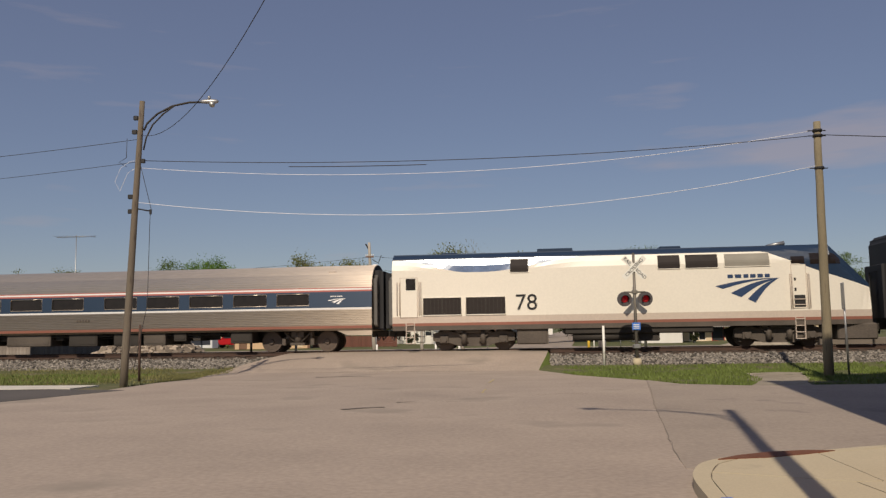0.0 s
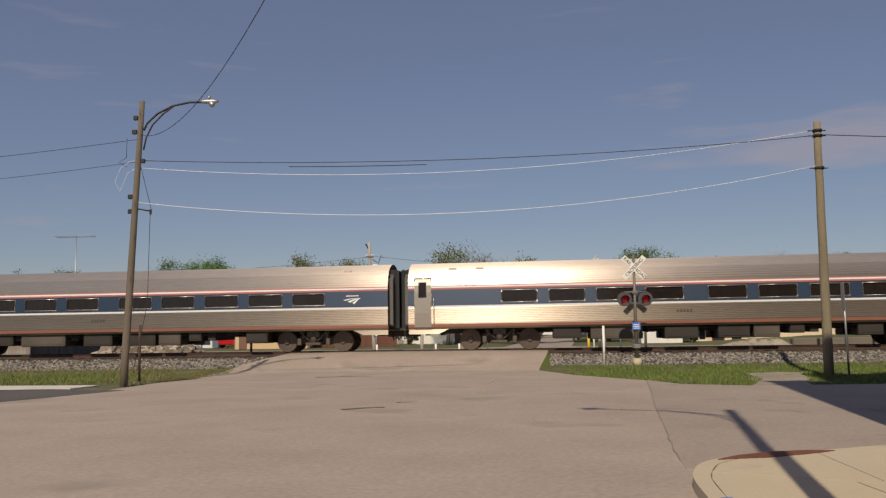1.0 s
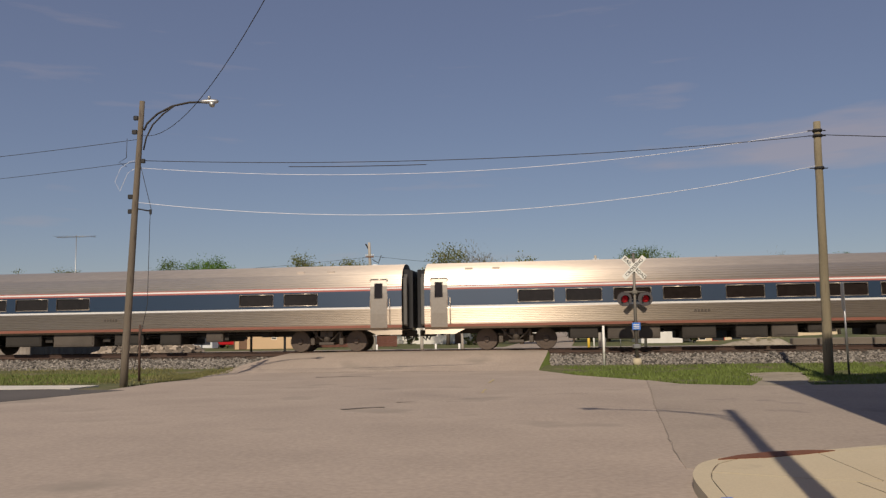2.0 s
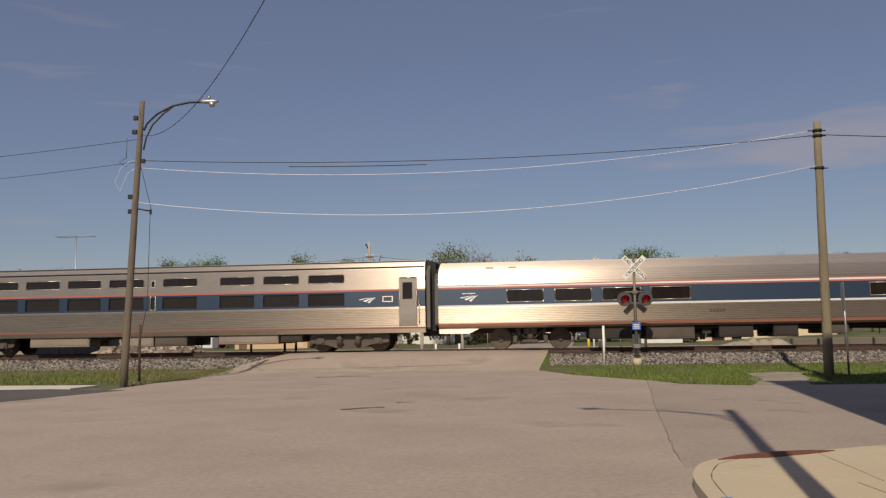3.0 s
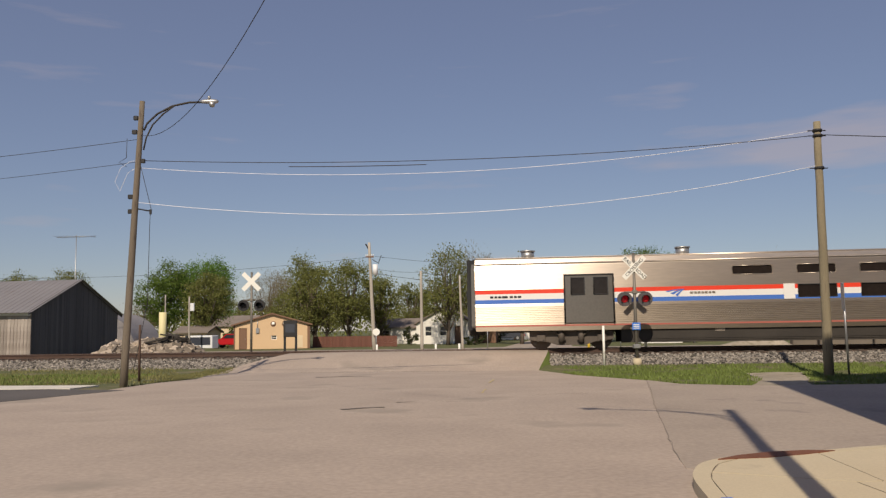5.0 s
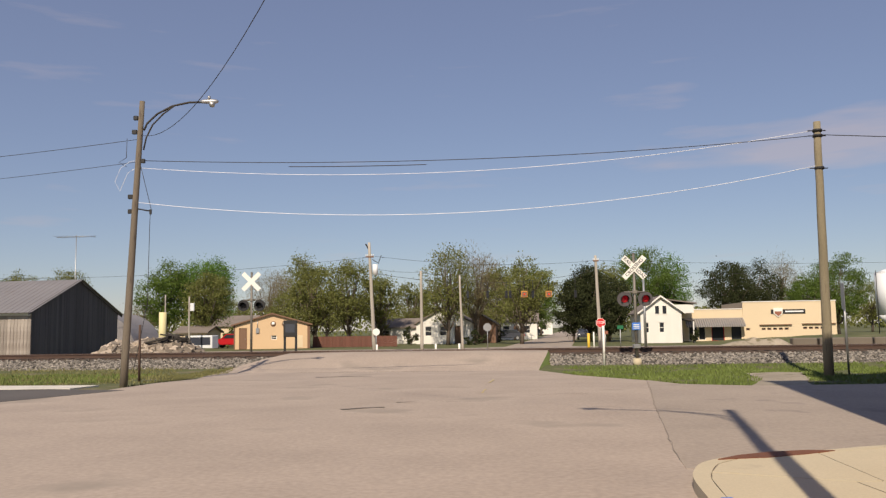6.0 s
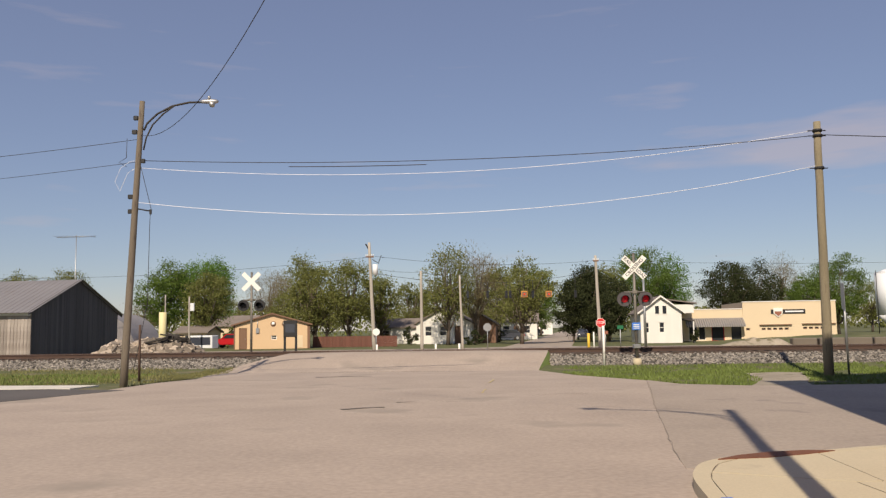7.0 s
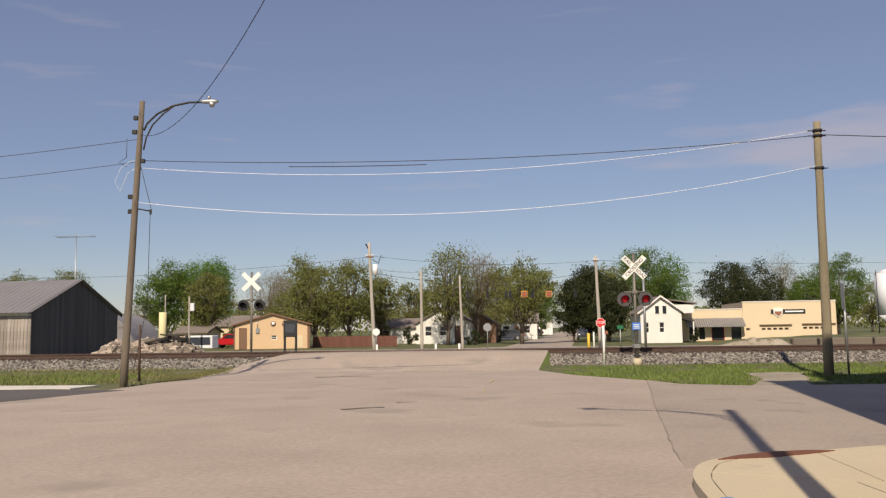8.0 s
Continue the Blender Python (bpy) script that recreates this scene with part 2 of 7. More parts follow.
PALE_YELLOW = material("pale yellow paint", (0.70, 0.62, 0.33), 0.6, 0, 5, 0.08, 30, 0.05)
CAR_RED = material("red car paint", (0.45, 0.015, 0.02), 0.25, 0, 4, 0.05, 20, 0, coat=0.6)
CAR_WHITE = material("white car paint", (0.75, 0.75, 0.74), 0.3, 0, 4, 0.04, 20, 0, coat=0.5)
CAR_DARK = material("dark car paint", (0.05, 0.055, 0.07), 0.25, 0, 4, 0.05, 20, 0, coat=0.6)
RUBBLE = material("broken concrete rubble", (0.32, 0.265, 0.21), 0.95, 0, 8, 0.65, 14, 0.5, 0.02, island=1.6)
IRON = material("rusty iron", (0.17, 0.065, 0.032), 0.85, 0.1, 8, 0.35, 40, 0.4, 0.006)
CABLE = material("black cable", (0.03, 0.03, 0.032), 0.6, 0, 4, 0.1, 20, 0)
CABLE_BARE = material("sunlit aluminium cable", (0.85, 0.85, 0.86), 0.5, 0.1, 4, 0.1, 20, 0)
AWNING = material("grey metal awning", (0.19, 0.175, 0.165), 0.5, 0.3, 6, 0.1, 20, 0)
AWNING_PALE = material("pale metal awning stripe", (0.36, 0.335, 0.31), 0.5, 0.3, 6, 0.1, 20, 0)
FADED_YELLOW = material("worn yellow road paint", (0.46, 0.37, 0.19), 0.9, 0, 5, 0.2, 30, 0.2, 0.004)
SILO_WHITE = material("white tank steel", (0.75, 0.76, 0.76), 0.5, 0, 3, 0.06, 12, 0.05)
LEAVES = [material("fresh green leaves", (0.12, 0.18, 0.035), 0.6, 0, 3, 0.35, 10, 0, island=0.7, through_light=0.35, spec=0.2),
          material("olive spring leaves", (0.19, 0.20, 0.06), 0.65, 0, 3, 0.35, 10, 0, island=0.7, through_light=0.35, spec=0.2),
          material("dark evergreen leaves", (0.055, 0.065, 0.025), 0.7, 0, 3, 0.4, 10, 0, island=0.7, through_light=0.35, spec=0.2),
          material("budding brown-green twigs", (0.23, 0.19, 0.10), 0.75, 0, 3, 0.3, 10, 0, island=0.7, through_light=0.35, spec=0.2),
          material("bright green leaves", (0.13, 0.23, 0.045), 0.6, 0, 3, 0.3, 10, 0, island=0.7, through_light=0.35, spec=0.2)]


# ---- mesh helpers ----
def mesh_of(name, bm, mats, smooth_shade=False):
    me = bpy.data.meshes.new(name)
    bm.normal_update()
    bm.to_mesh(me)
    bm.free()
    for m in (mats if isinstance(mats, (list, tuple)) else [mats]):
        me.materials.append(m)
    if smooth_shade:
        for p in me.polygons:
            p.use_smooth = True
    return me


def part(name, bm, mats, parent=None, label="", smooth_shade=False):
    ob = new(name, mesh_of(name, bm, mats, smooth_shade))
    if parent is not None:
        ob.parent = parent
    if label:
        tagged(ob, label)
    return ob


def thing(name, m, label, category, group="", kind=""):
    ob = new(name)
    ob.empty_display_size = 0.2
    ob.matrix_basis = m
    return tagged(ob, label, category, group, kind)


def box(bm, x0, x1, y0, y1, z0, z1, mi=0, bevel=0.0, m=None):
    v = [bm.verts.new(p) for p in ((x0, y0, z0), (x1, y0, z0), (x1, y1, z0), (x0, y1, z0), (x0, y0, z1), (x1, y0, z1), (x1, y1, z1), (x0, y1, z1))]
    fs = [bm.faces.new([v[i] for i in q]) for q in ((3, 2, 1, 0), (4, 5, 6, 7), (0, 1, 5, 4), (1, 2, 6, 5), (2, 3, 7, 6), (3, 0, 4, 7))]
    for f in fs:
        f.material_index = mi
    if bevel:
        es = list({e for f in fs for e in f.edges})
        got = bmesh.ops.bevel(bm, geom=es, offset=bevel, segments=1, affect="EDGES")
        v = list({w for f in got["faces"] for w in f.verts} | {w for w in v if w.is_valid})
    if m is not None:
        for w in v:
            w.co = m @ w.co
    return bm


def cyl(bm, p0, p1, r0, r1=None, seg=12, mi=0, caps=True):
    p0, p1 = Vector(p0), Vector(p1)
    r1 = r0 if r1 is None else r1
    q = (p1 - p0).to_track_quat("Z", "Y")
    rings = []
    for p, r in ((p0, r0), (p1, r1)):
        rings.append([bm.verts.new(p + q @ Vector((r * math.cos(2 * math.pi * k / seg), r * math.sin(2 * math.pi * k / seg), 0))) for k in range(seg)])
    for k in range(seg):
        f = bm.faces.new((rings[0][k], rings[0][(k + 1) % seg], rings[1][(k + 1) % seg], rings[1][k]))
        f.material_index, f.smooth = mi, True
    if caps:
        bm.faces.new(rings[0][::-1]).material_index = mi
        bm.faces.new(rings[1]).material_index = mi
    return bm


def tube(bm, pts, r, seg=6, mi=0):
    pts = [Vector(p) for p in pts]
    rings = []
    before = q = None
    for i, p in enumerate(pts):
        way = (pts[min(i + 1, len(pts) - 1)] - pts[max(i - 1, 0)]).normalized()
        q = way.to_track_quat("Z", "Y") if q is None else before.rotation_difference(way) @ q
        before = way
        rr = r[i] if isinstance(r, (list, tuple)) else r
        rings.append([bm.verts.new(p + q @ Vector((rr * math.cos(2 * math.pi * k / seg), rr * math.sin(2 * math.pi * k / seg), 0))) for k in range(seg)])
    for a, b in zip(rings, rings[1:]):
        for k in range(seg):
            f = bm.faces.new((a[k], a[(k + 1) % seg], b[(k + 1) % seg], b[k]))
            f.material_index, f.smooth = mi, True
    bm.faces.new(rings[0][::-1]).material_index = mi
    bm.faces.new(rings[-1]).material_index = mi
    return bm


def slab(bm, outline, y0, y1, mi=0):
    """An outline in x and z, given depth from y0 to y1."""
    a = [bm.verts.new((x, y0, z)) for x, z in outline]
    b = [bm.verts.new((x, y1, z)) for x, z in outline]
    bm.faces.new(a).material_index = mi
    bm.faces.new(b[::-1]).material_index = mi
    for k in range(len(a)):
        bm.faces.new((a[k], b[k], b[(k + 1) % len(a)], a[(k + 1) % len(a)])).material_index = mi
    return bm


def lettering(name, text, size, m, mat, parent, thick=0.004, label=""):
    """Words as a thin mesh in the local x-z plane that faces -y."""
    cu = bpy.data.curves.new(name, "FONT")
    cu.body, cu.size, cu.extrude, cu.align_x, cu.align_y = text, size, thick, "CENTER", "CENTER"
    tmp = bpy.data.objects.new(name, cu)
    scene.collection.objects.link(tmp)
    me = bpy.data.meshes.new_from_object(tmp.evaluated_get(bpy.context.evaluated_depsgraph_get()))
    scene.collection.objects.unlink(tmp)
    bpy.data.objects.remove(tmp)
    me.name = name
    me.materials.clear()
    me.materials.append(mat)
    ob = new(name, me)
    ob.parent = parent
    ob.matrix_basis = m @ pose(0, 0, 0, 90, 0, 0)
    if label:
        tagged(ob, label)
    return ob


def B():
    return bmesh.new()


# ---- ground, streets and track bed ----
def ground_z(s, d):
    return -0.03 + 0.15 * smooth(5.5, 2.7, abs(d))


def sheet(name, s_lines, d_lines, zf, mat):
    bm = B()
    rows = [[bm.verts.new(sd(s, d, zf(s, d))) for s in s_lines] for d in d_lines]
    for a, b in zip(rows, rows[1:]):
        for k in range(len(a) - 1):
            bm.faces.new((a[k], a[k + 1], b[k + 1], b[k]))
    return part(name, bm, mat, None, "", True)


S_LINES = [-4000, -1500, -600, -300, -150, -80, -50, -30, -20, -14, -10, -7, -3, 0, 4.6, 8, 14, 20, 30, 50, 80, 150, 300, 600, 1500, 4000]
D_LINES = [600, 150, 80, 45, 30, 20, 12, 9, 7, 5.5, 4.8, 4.1, 3.5, 3.1, 2.7, 0, -2.7, -3.1, -3.5, -4.1, -4.8, -5.5, -7, -12, -20, -30, -45, -80, -150, -300, -800, -2000, -4000]
tagged(sheet("ground", S_LINES, D_LINES, ground_z, GRASS_SOIL), "flat grassy ground with bare soil patches", "ground", "", "structure")


def plate(name, outline, z, mat, label, category, thick=0.06, kind="structure"):
    """A flat slab with the given plan outline and its top at z."""
    bm = B()
    top = [bm.verts.new((x, y, z)) for x, y in outline]
    low = [bm.verts.new((x, y, z - thick)) for x, y in outline]
    f = bm.faces.new(top)
    if f.calc_area() and f.normal.z < 0:
        f.normal_flip()
    for k in range(len(top)):
        bm.faces.new((top[k], low[k], low[(k + 1) % len(top)], top[(k + 1) % len(top)]))
    bmesh.ops.recalc_face_normals(bm, faces=bm.faces)
    bmesh.ops.triangulate(bm, faces=[f for f in bm.faces if len(f.verts) > 4])
    return tagged(part(name, bm, mat), label, category, "", kind)


RAMP_L = [(5.0, -8.8), (4.0, -8.6), (3.0, -8.2), (2.2, -7.6), (1.5, -7.2), (0.9, -7.0), (0.0, -7.0), (-0.9, -7.0), (-3, -7), (-6, -7), (-10, -7), (-14, -7)]


def road_z(d):
    return 0.012 + 0.69 * (smooth(5.2, 0.6, d) if d > 0 else smooth(-13.0, -1.0, d))


def ramp():
    bm = B()
    rows = []
    for d, sl in RAMP_L:
        sr = 4.25 + 0.4 * smooth(5, 1, d)
        rows.append([bm.verts.new(sd(sl + (sr - sl) * k / 12, d, road_z(d) - (0.03 * ((k - 6) / 6) ** 4))) for k in range(13)])
    for a, b in zip(rows, rows[1:]):
        for k in range(12):
            bm.faces.new((a[k], a[k + 1], b[k + 1], b[k])).material_index = 2 if abs((a[k].co - ORIGIN).dot(N_AX)) < 1.6 and abs((b[k].co - ORIGIN).dot(N_AX)) < 1.6 else 0
    # shoulders that fall to the ground on both sides
    for col, way in ((0, -1), (12, 1)):
        low = []
        for (d, sl), r in zip(RAMP_L, rows):
            v = r[col]
            low.append(bm.verts.new(v.co + T_AX * way * ((0.1 + 1.6 * v.co.z) if way < 0 else (0.05 + 0.6 * v.co.z)) - Vector((0, 0, v.co.z + 0.05))))
        for i in range(len(rows) - 1):
            bm.faces.new((rows[i][col], rows[i + 1][col], low[i + 1], low[i])).material_index = 1 if way < 0 else 3
    bmesh.ops.recalc_face_normals(bm, faces=bm.faces)
    return tagged(part("road_crossing_ramp", bm, [ASPHALT, GRAVEL, ASPHALT_SIDE, GRASS], None, "", False), "worn asphalt road rising over the railway crossing", "road", "", "structure")


ramp()
p5l, p5r = sd(-8.8, 5.0), sd(4.25, 5.0)
plate("road_near", [(p5l.x, p5l.y), (-8.9, 29.6), (-9.6, 27.8), (-10.0, 24.8), (-10.2, 22.6), (-11.1, 20.7), (-14.0, 14.6), (-60, 12), (-60, -40), (70, -40), (70, 20.5),
                    (30, 21.6), (9.0, 22.3), (8.3, 22.35), (6.6, 23.4), (6.1, 25.2), (4.5, 28.4), (p5r.x, p5r.y)],
      0.012, ASPHALT, "wide worn pale asphalt street with faint stains", "road")
plate("road_side", [(6.15, 25.15), (5.1, 20.5), (4.3, 17.1), (3.55, 13.5), (3.0, 11.0), (2.75, 9.6), (3.4, 9.4), (70, 9.4), (70, 20.4), (30, 21.5), (9.0, 22.2), (8.3, 22.25), (6.65, 23.3)],
      0.018, ASPHALT_SIDE, "greyer patched asphalt side street", "road")
# Dark-coloured strip stands for a shadow lying across the street's left edge.
plate("road_shadow_strip", [(-9.4, 24.3), (-11.1, 20.8), (-13.0, 17.0), (-40, 17.0), (-40, 26.0), (-12.0, 25.3)], 0.016, ASPHALT_SHADOW, "asphalt strip coloured dark as a shadow beside the street", "road")
far = lambda s, d: (sd(s, d).x, sd(s, d).y)
plate("road_far", [far(-7, -14), far(4.65, -14), far(5.2, -22), far(9, -24), far(300, -24), far(300, -32), far(9.5, -32.5), far(6.9, -36), far(9.2, -83), far(22, -380), far(14, -380),
                   far(3.2, -83), far(1.0, -36), far(-3, -32.5), far(-300, -32), far(-300, -24), far(-9, -24), far(-7.5, -22)],
      0.012, ASPHALT_SIDE, "grey asphalt street running away between trees", "road")
plate("gravel_apron", [(-11.5, 25.4), (-14.0, 25.6), (-40, 26.2), (-40, 28.0), (-15, 27.4), (-11.2, 26.8)], 0.02, WHITE_GRAVEL, "white gravel apron beside the street", "gravel")
plate("gravel_path", [(8.3, 22.45), (9.0, 22.42), (9.9, 22.35), (10.3, 23.6), (11.2, 25.4), (11.6, 26.9), (12.2, 28.0), (11.4, 28.5), (10.2, 28.1), (9.9, 26.6), (9.2, 25.2), (8.9, 23.6)], 0.006, DIRT, "broken pale gravel driveway", "gravel")


def crack(name, pts, width, seed, label, mat=None, z=0.0225):
    """A thin dark tar line that wanders through the points, just above the road."""
    rng = random.Random(seed)
    bm = B()
    line = []
    for (x0, y0), (x1, y1) in zip(pts, pts[1:]):
        n = max(2, int(math.hypot(x1 - x0, y1 - y0) / 0.35))
        line += [(x0 + (x1 - x0) * k / n + rng.uniform(-0.02, 0.02), y0 + (y1 - y0) * k / n + rng.uniform(-0.03, 0.03)) for k in range(n)]
    line.append(pts[-1])
    rows = []
    for i, (x, y) in enumerate(line):
        xa, ya = line[max(0, i - 1)]
        xb, yb = line[min(len(line) - 1, i + 1)]
        v = Vector((yb - ya, xa - xb, 0)).normalized() * width * rng.uniform(0.3, 1.0)
        rows.append([bm.verts.new((x + v.x, y + v.y, z)), bm.verts.new((x - v.x, y - v.y, z))])
    for a, b in zip(rows, rows[1:]):
        bm.faces.new((a[0], b[0], b[1], a[1]))
    bmesh.ops.recalc_face_normals(bm, faces=bm.faces)
    for f in bm.faces:
        if f.normal.z < 0:
            f.normal_flip()
    return tagged(part(name, bm, mat or TAR), label, "road crack", "", "structure")


crack("crack_1", [(6.1, 25.1), (5.1, 20.5), (4.3, 17.1), (3.55, 13.5), (3.0, 11.0), (2.85, 10.2)], 0.009, 1, "faint seam between two asphalt patches", SEAM)
crack("crack_2", [(-2.2, 17.3), (-1.75, 17.6), (-1.3, 17.7)], 0.10, 2, "small dark stain on the asphalt")
crack("crack_3", [(-1.1, 18.8), (-0.7, 18.9)], 0.06, 3, "small dark stain on the asphalt")
crack("crack_4", [(-6.0, 18.4), (-5.0, 18.6), (-4.6, 18.6)], 0.012, 4, "faint dark crack in the asphalt")
crack("crack_5", [(-4.6, 29.4), (-3.6, 29.6), (-2.6, 29.3)], 0.10, 5, "dark tar smear on the asphalt")
crack("crack_7", [(-0.4, 18.9), (0.6, 18.7), (0.9, 18.8)], 0.02, 7, "faint dark crack in the asphalt")

crack("crack_8", [(1.35, 25.0), (1.55, 26.6)], 0.05, 8, "worn remnant of yellow road paint", FADED_YELLOW)
crack("crack_9", [(0.95, 21.2), (1.1, 22.4)], 0.04, 9, "worn remnant of yellow road paint", FADED_YELLOW)
crack("crack_10", [(-7.6, 26.0), (-6.2, 25.4), (-5.0, 25.6)], 0.02, 10, "faint dark crack in the asphalt")
crack("crack_11", [(2.0, 20.0), (2.9, 20.6), (3.6, 20.5)], 0.02, 11, "faint dark crack in the asphalt")


def bed(name, s0, s1):
    bm = B()
    prof = [(3.0, 0.04), (2.75, 0.13), (1.6, 0.43), (1.3, 0.46), (-1.3, 0.46), (-1.6, 0.43), (-2.75, 0.13), (-3.0, 0.04)]
    n = max(2, int((s1 - s0) / 3))
    rng = random.Random(3)
    rows = [[bm.verts.new(sd(s0 + (s1 - s0) * i / n, d + (rng.uniform(-0.1, 0.1) if abs(d) > 2 else 0), z)) for d, z in prof] for i in range(n + 1)]
    for a, b in zip(rows, rows[1:]):
        for k in range(len(prof) - 1):
            bm.faces.new((a[k], a[k + 1], b[k + 1], b[k]))
    for r in (rows[0], rows[-1]):
        bm.faces.new(r)
    bmesh.ops.recalc_face_normals(bm, faces=bm.faces)
    return tagged(part(name, bm, GRAVEL), "crushed grey stone track bed", "track bed", "", "structure")


def fouled_strip(name, s0, s1):
    bm = B()
    n = int((s1 - s0) / 1.5)
    rng = random.Random(9)
    rows = [[bm.verts.new(sd(s0 + (s1 - s0) * k / n, d, z + rng.uniform(-0.012, 0.012))) for d, z in ((1.38, 0.44), (1.2, 0.535), (0, 0.54), (-1.2, 0.535), (-1.38, 0.44))] for k in range(n + 1)]
    for a, b in zip(rows, rows[1:]):
        for k in range(4):
            bm.faces.new((a[k], a[k + 1], b[k + 1], b[k]))
    bmesh.ops.recalc_face_normals(bm, faces=bm.faces)
    return tagged(part(name, bm, TRACK_DIRT), "rust-stained dirty stone between the rails", "track bed", "", "structure")


fouled_strip("track_dirt_1", -200, -7.3)
fouled_strip("track_dirt_2", 4.7, 200)
bed("ballast_bed_1", -420, -7.4)
bed("ballast_bed_2", 4.72, 420)


def stones():
    rng = random.Random(11)
    verts, faces = [], []
    cube = ((-1, -1, -1), (1, -1, -1), (1, 1, -1), (-1, 1, -1), (-1, -1, 1), (1, -1, 1), (1, 1, 1), (-1, 1, 1))
    quads = ((3, 2, 1, 0), (4, 5, 6, 7), (0, 1, 5, 4), (1, 2, 6, 5), (2, 3, 7, 6), (3, 0, 4, 7))
    for _ in range(30000):
        s = rng.uniform(-26, 26)
        if -7.6 < s < 4.75:
            continue
        d = rng.triangular(1.3, 3.3, 2.2)
        z = 0.46 - max(0.0, d - 1.4) / 1.35 * 0.34
        r = rng.choice((0.022, 0.03, 0.04, 0.055))
        q = Euler((rng.uniform(0, 6), rng.uniform(0, 6), rng.uniform(0, 6))).to_matrix()
        c = sd(s, d, max(z, 0.09) + r * 0.4)
        k = len(verts)
        for p in cube:
            verts.append(c + q @ Vector([a * r * rng.uniform(0.55, 1.0) for a in p]))
        faces += [[k + i for i in f] for f in quads]
    me = bpy.data.meshes.new("ballast_stones")
    me.from_pydata(verts, [], faces)
    me.materials.append(STONE)
    tagged(new("ballast_stones", me), "loose pale grey crushed ballast stones", "ballast", "", "stuff")


stones()


def rail_line(name, d):
    bm = B()
    prof = [(-0.07, 0.0), (0.07, 0.0), (0.07, 0.012), (0.012, 0.035), (0.012, 0.125), (0.037, 0.135), (0.037, 0.168), (-0.037, 0.168), (-0.037, 0.135), (-0.012, 0.125), (-0.012, 0.035), (-0.07, 0.012)]
    ends = [[bm.verts.new(sd(s, d + y, RAIL_Z - 0.168 + z)) for y, z in prof] for s in (-420, 420)]
    n = len(prof)
    for k in range(n):
        bm.faces.new((ends[0][k], ends[0][(k + 1) % n], ends[1][(k + 1) % n], ends[1][k])).material_index = 1 if k == 6 else 0
    return tagged(part(name, bm, [RUST, RAIL_TOP]), "rusty steel rail with a polished head", "rail", "rails of the track", "structure")


rail_line("rail_near", 0.755)
rail_line("rail_far", -0.755)


def ties():
    holder = tagged(new("railway_ties"), "dark creosoted wooden railway ties", "railway ties", "", "structure")
    bm = B()
    box(bm, -0.115, 0.115, -1.3, 1.3, -0.16, 0.0, 0, 0.008)
    me = mesh_of("tie", bm, TIE)
    rng = random.Random(5)
    s = -70.0
    while s < 66:
        if not -7.2 < s < 4.8:
            ob = new("tie", me)
            ob.parent = holder
            ob.matrix_basis = Matrix.Translation(sd(s, rng.uniform(-0.04, 0.04), RAIL_Z - 0.163)) @ pose(0, 0, 0, 0, 0, TURN + rng.uniform(-0.8, 0.8))
        s += 0.5


ties()


# ---- the train ----
def profile(kind):
    """Half cross-section, bottom to roof: (half width, height, material slot of the strip above it)."""
    pts = []
    if kind == "round":
        def wide(z):
            return 1.60 * math.sqrt(max(0.0, 1 - (max(0.0, z - 2.0) / 1.92) ** 4.0)) if z > 2.0 else 1.60 - 0.03 * (2.0 - z) ** 2
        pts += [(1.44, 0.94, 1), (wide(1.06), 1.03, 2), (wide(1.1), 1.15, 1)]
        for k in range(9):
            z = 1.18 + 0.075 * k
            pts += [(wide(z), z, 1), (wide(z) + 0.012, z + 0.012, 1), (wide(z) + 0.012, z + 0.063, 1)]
        pts += [(wide(1.86), 1.87, 3), (wide(1.95), 1.95, 4), (wide(2.05), 2.04, 4), (wide(2.62), 2.60, 4), (wide(2.66), 2.66, 5), (wide(2.73), 2.73, 3), (wide(2.8), 2.80, 5), (wide(2.84), 2.84, 0)]
        for k in range(5):
            z = 2.92 + 0.1 * k
            pts += [(wide(z), z, 0), (wide(z + 0.03) + 0.008, z + 0.03, 0), (wide(z + 0.07) + 0.008, z + 0.07, 0)]
        for z in (3.44, 3.52, 3.6, 3.67, 3.74, 3.80, 3.85, 3.89, 3.912):
            pts.append((wide(z), z, 6))
        pts.append((0.0, 3.92, 6))
        return pts
    if kind == "tall":
        def wide(z):
            return 1.56 - 0.02 * (z - 2.2) ** 2
        pts += [(1.46, 0.80, 1), (wide(0.98), 0.98, 2), (wide(1.1), 1.05, 1)]
        for k in range(10):
            z = 1.12 + 0.075 * k
            pts += [(wide(z), z, 1), (wide(z) + 0.012, z + 0.012, 1), (wide(z) + 0.012, z + 0.063, 1)]
        pts += [(wide(1.9), 1.90, 0), (wide(1.94), 1.94, 4), (wide(2.0), 2.02, 4), (wide(2.15), 2.15, 5), (wide(2.4), 2.40, 6), (wide(2.58), 2.58, 7), (wide(2.63), 2.64, 8), (wide(2.72), 2.72, 0),
                (wide(3.0), 3.02, 0), (wide(3.4), 3.43, 0), (wide(3.6), 3.62, 9), (1.47, 3.78, 9), (1.38, 3.90, 9), (1.2, 3.98, 9), (0.8, 4.04, 9), (0.0, 4.07, 9)]
        return pts


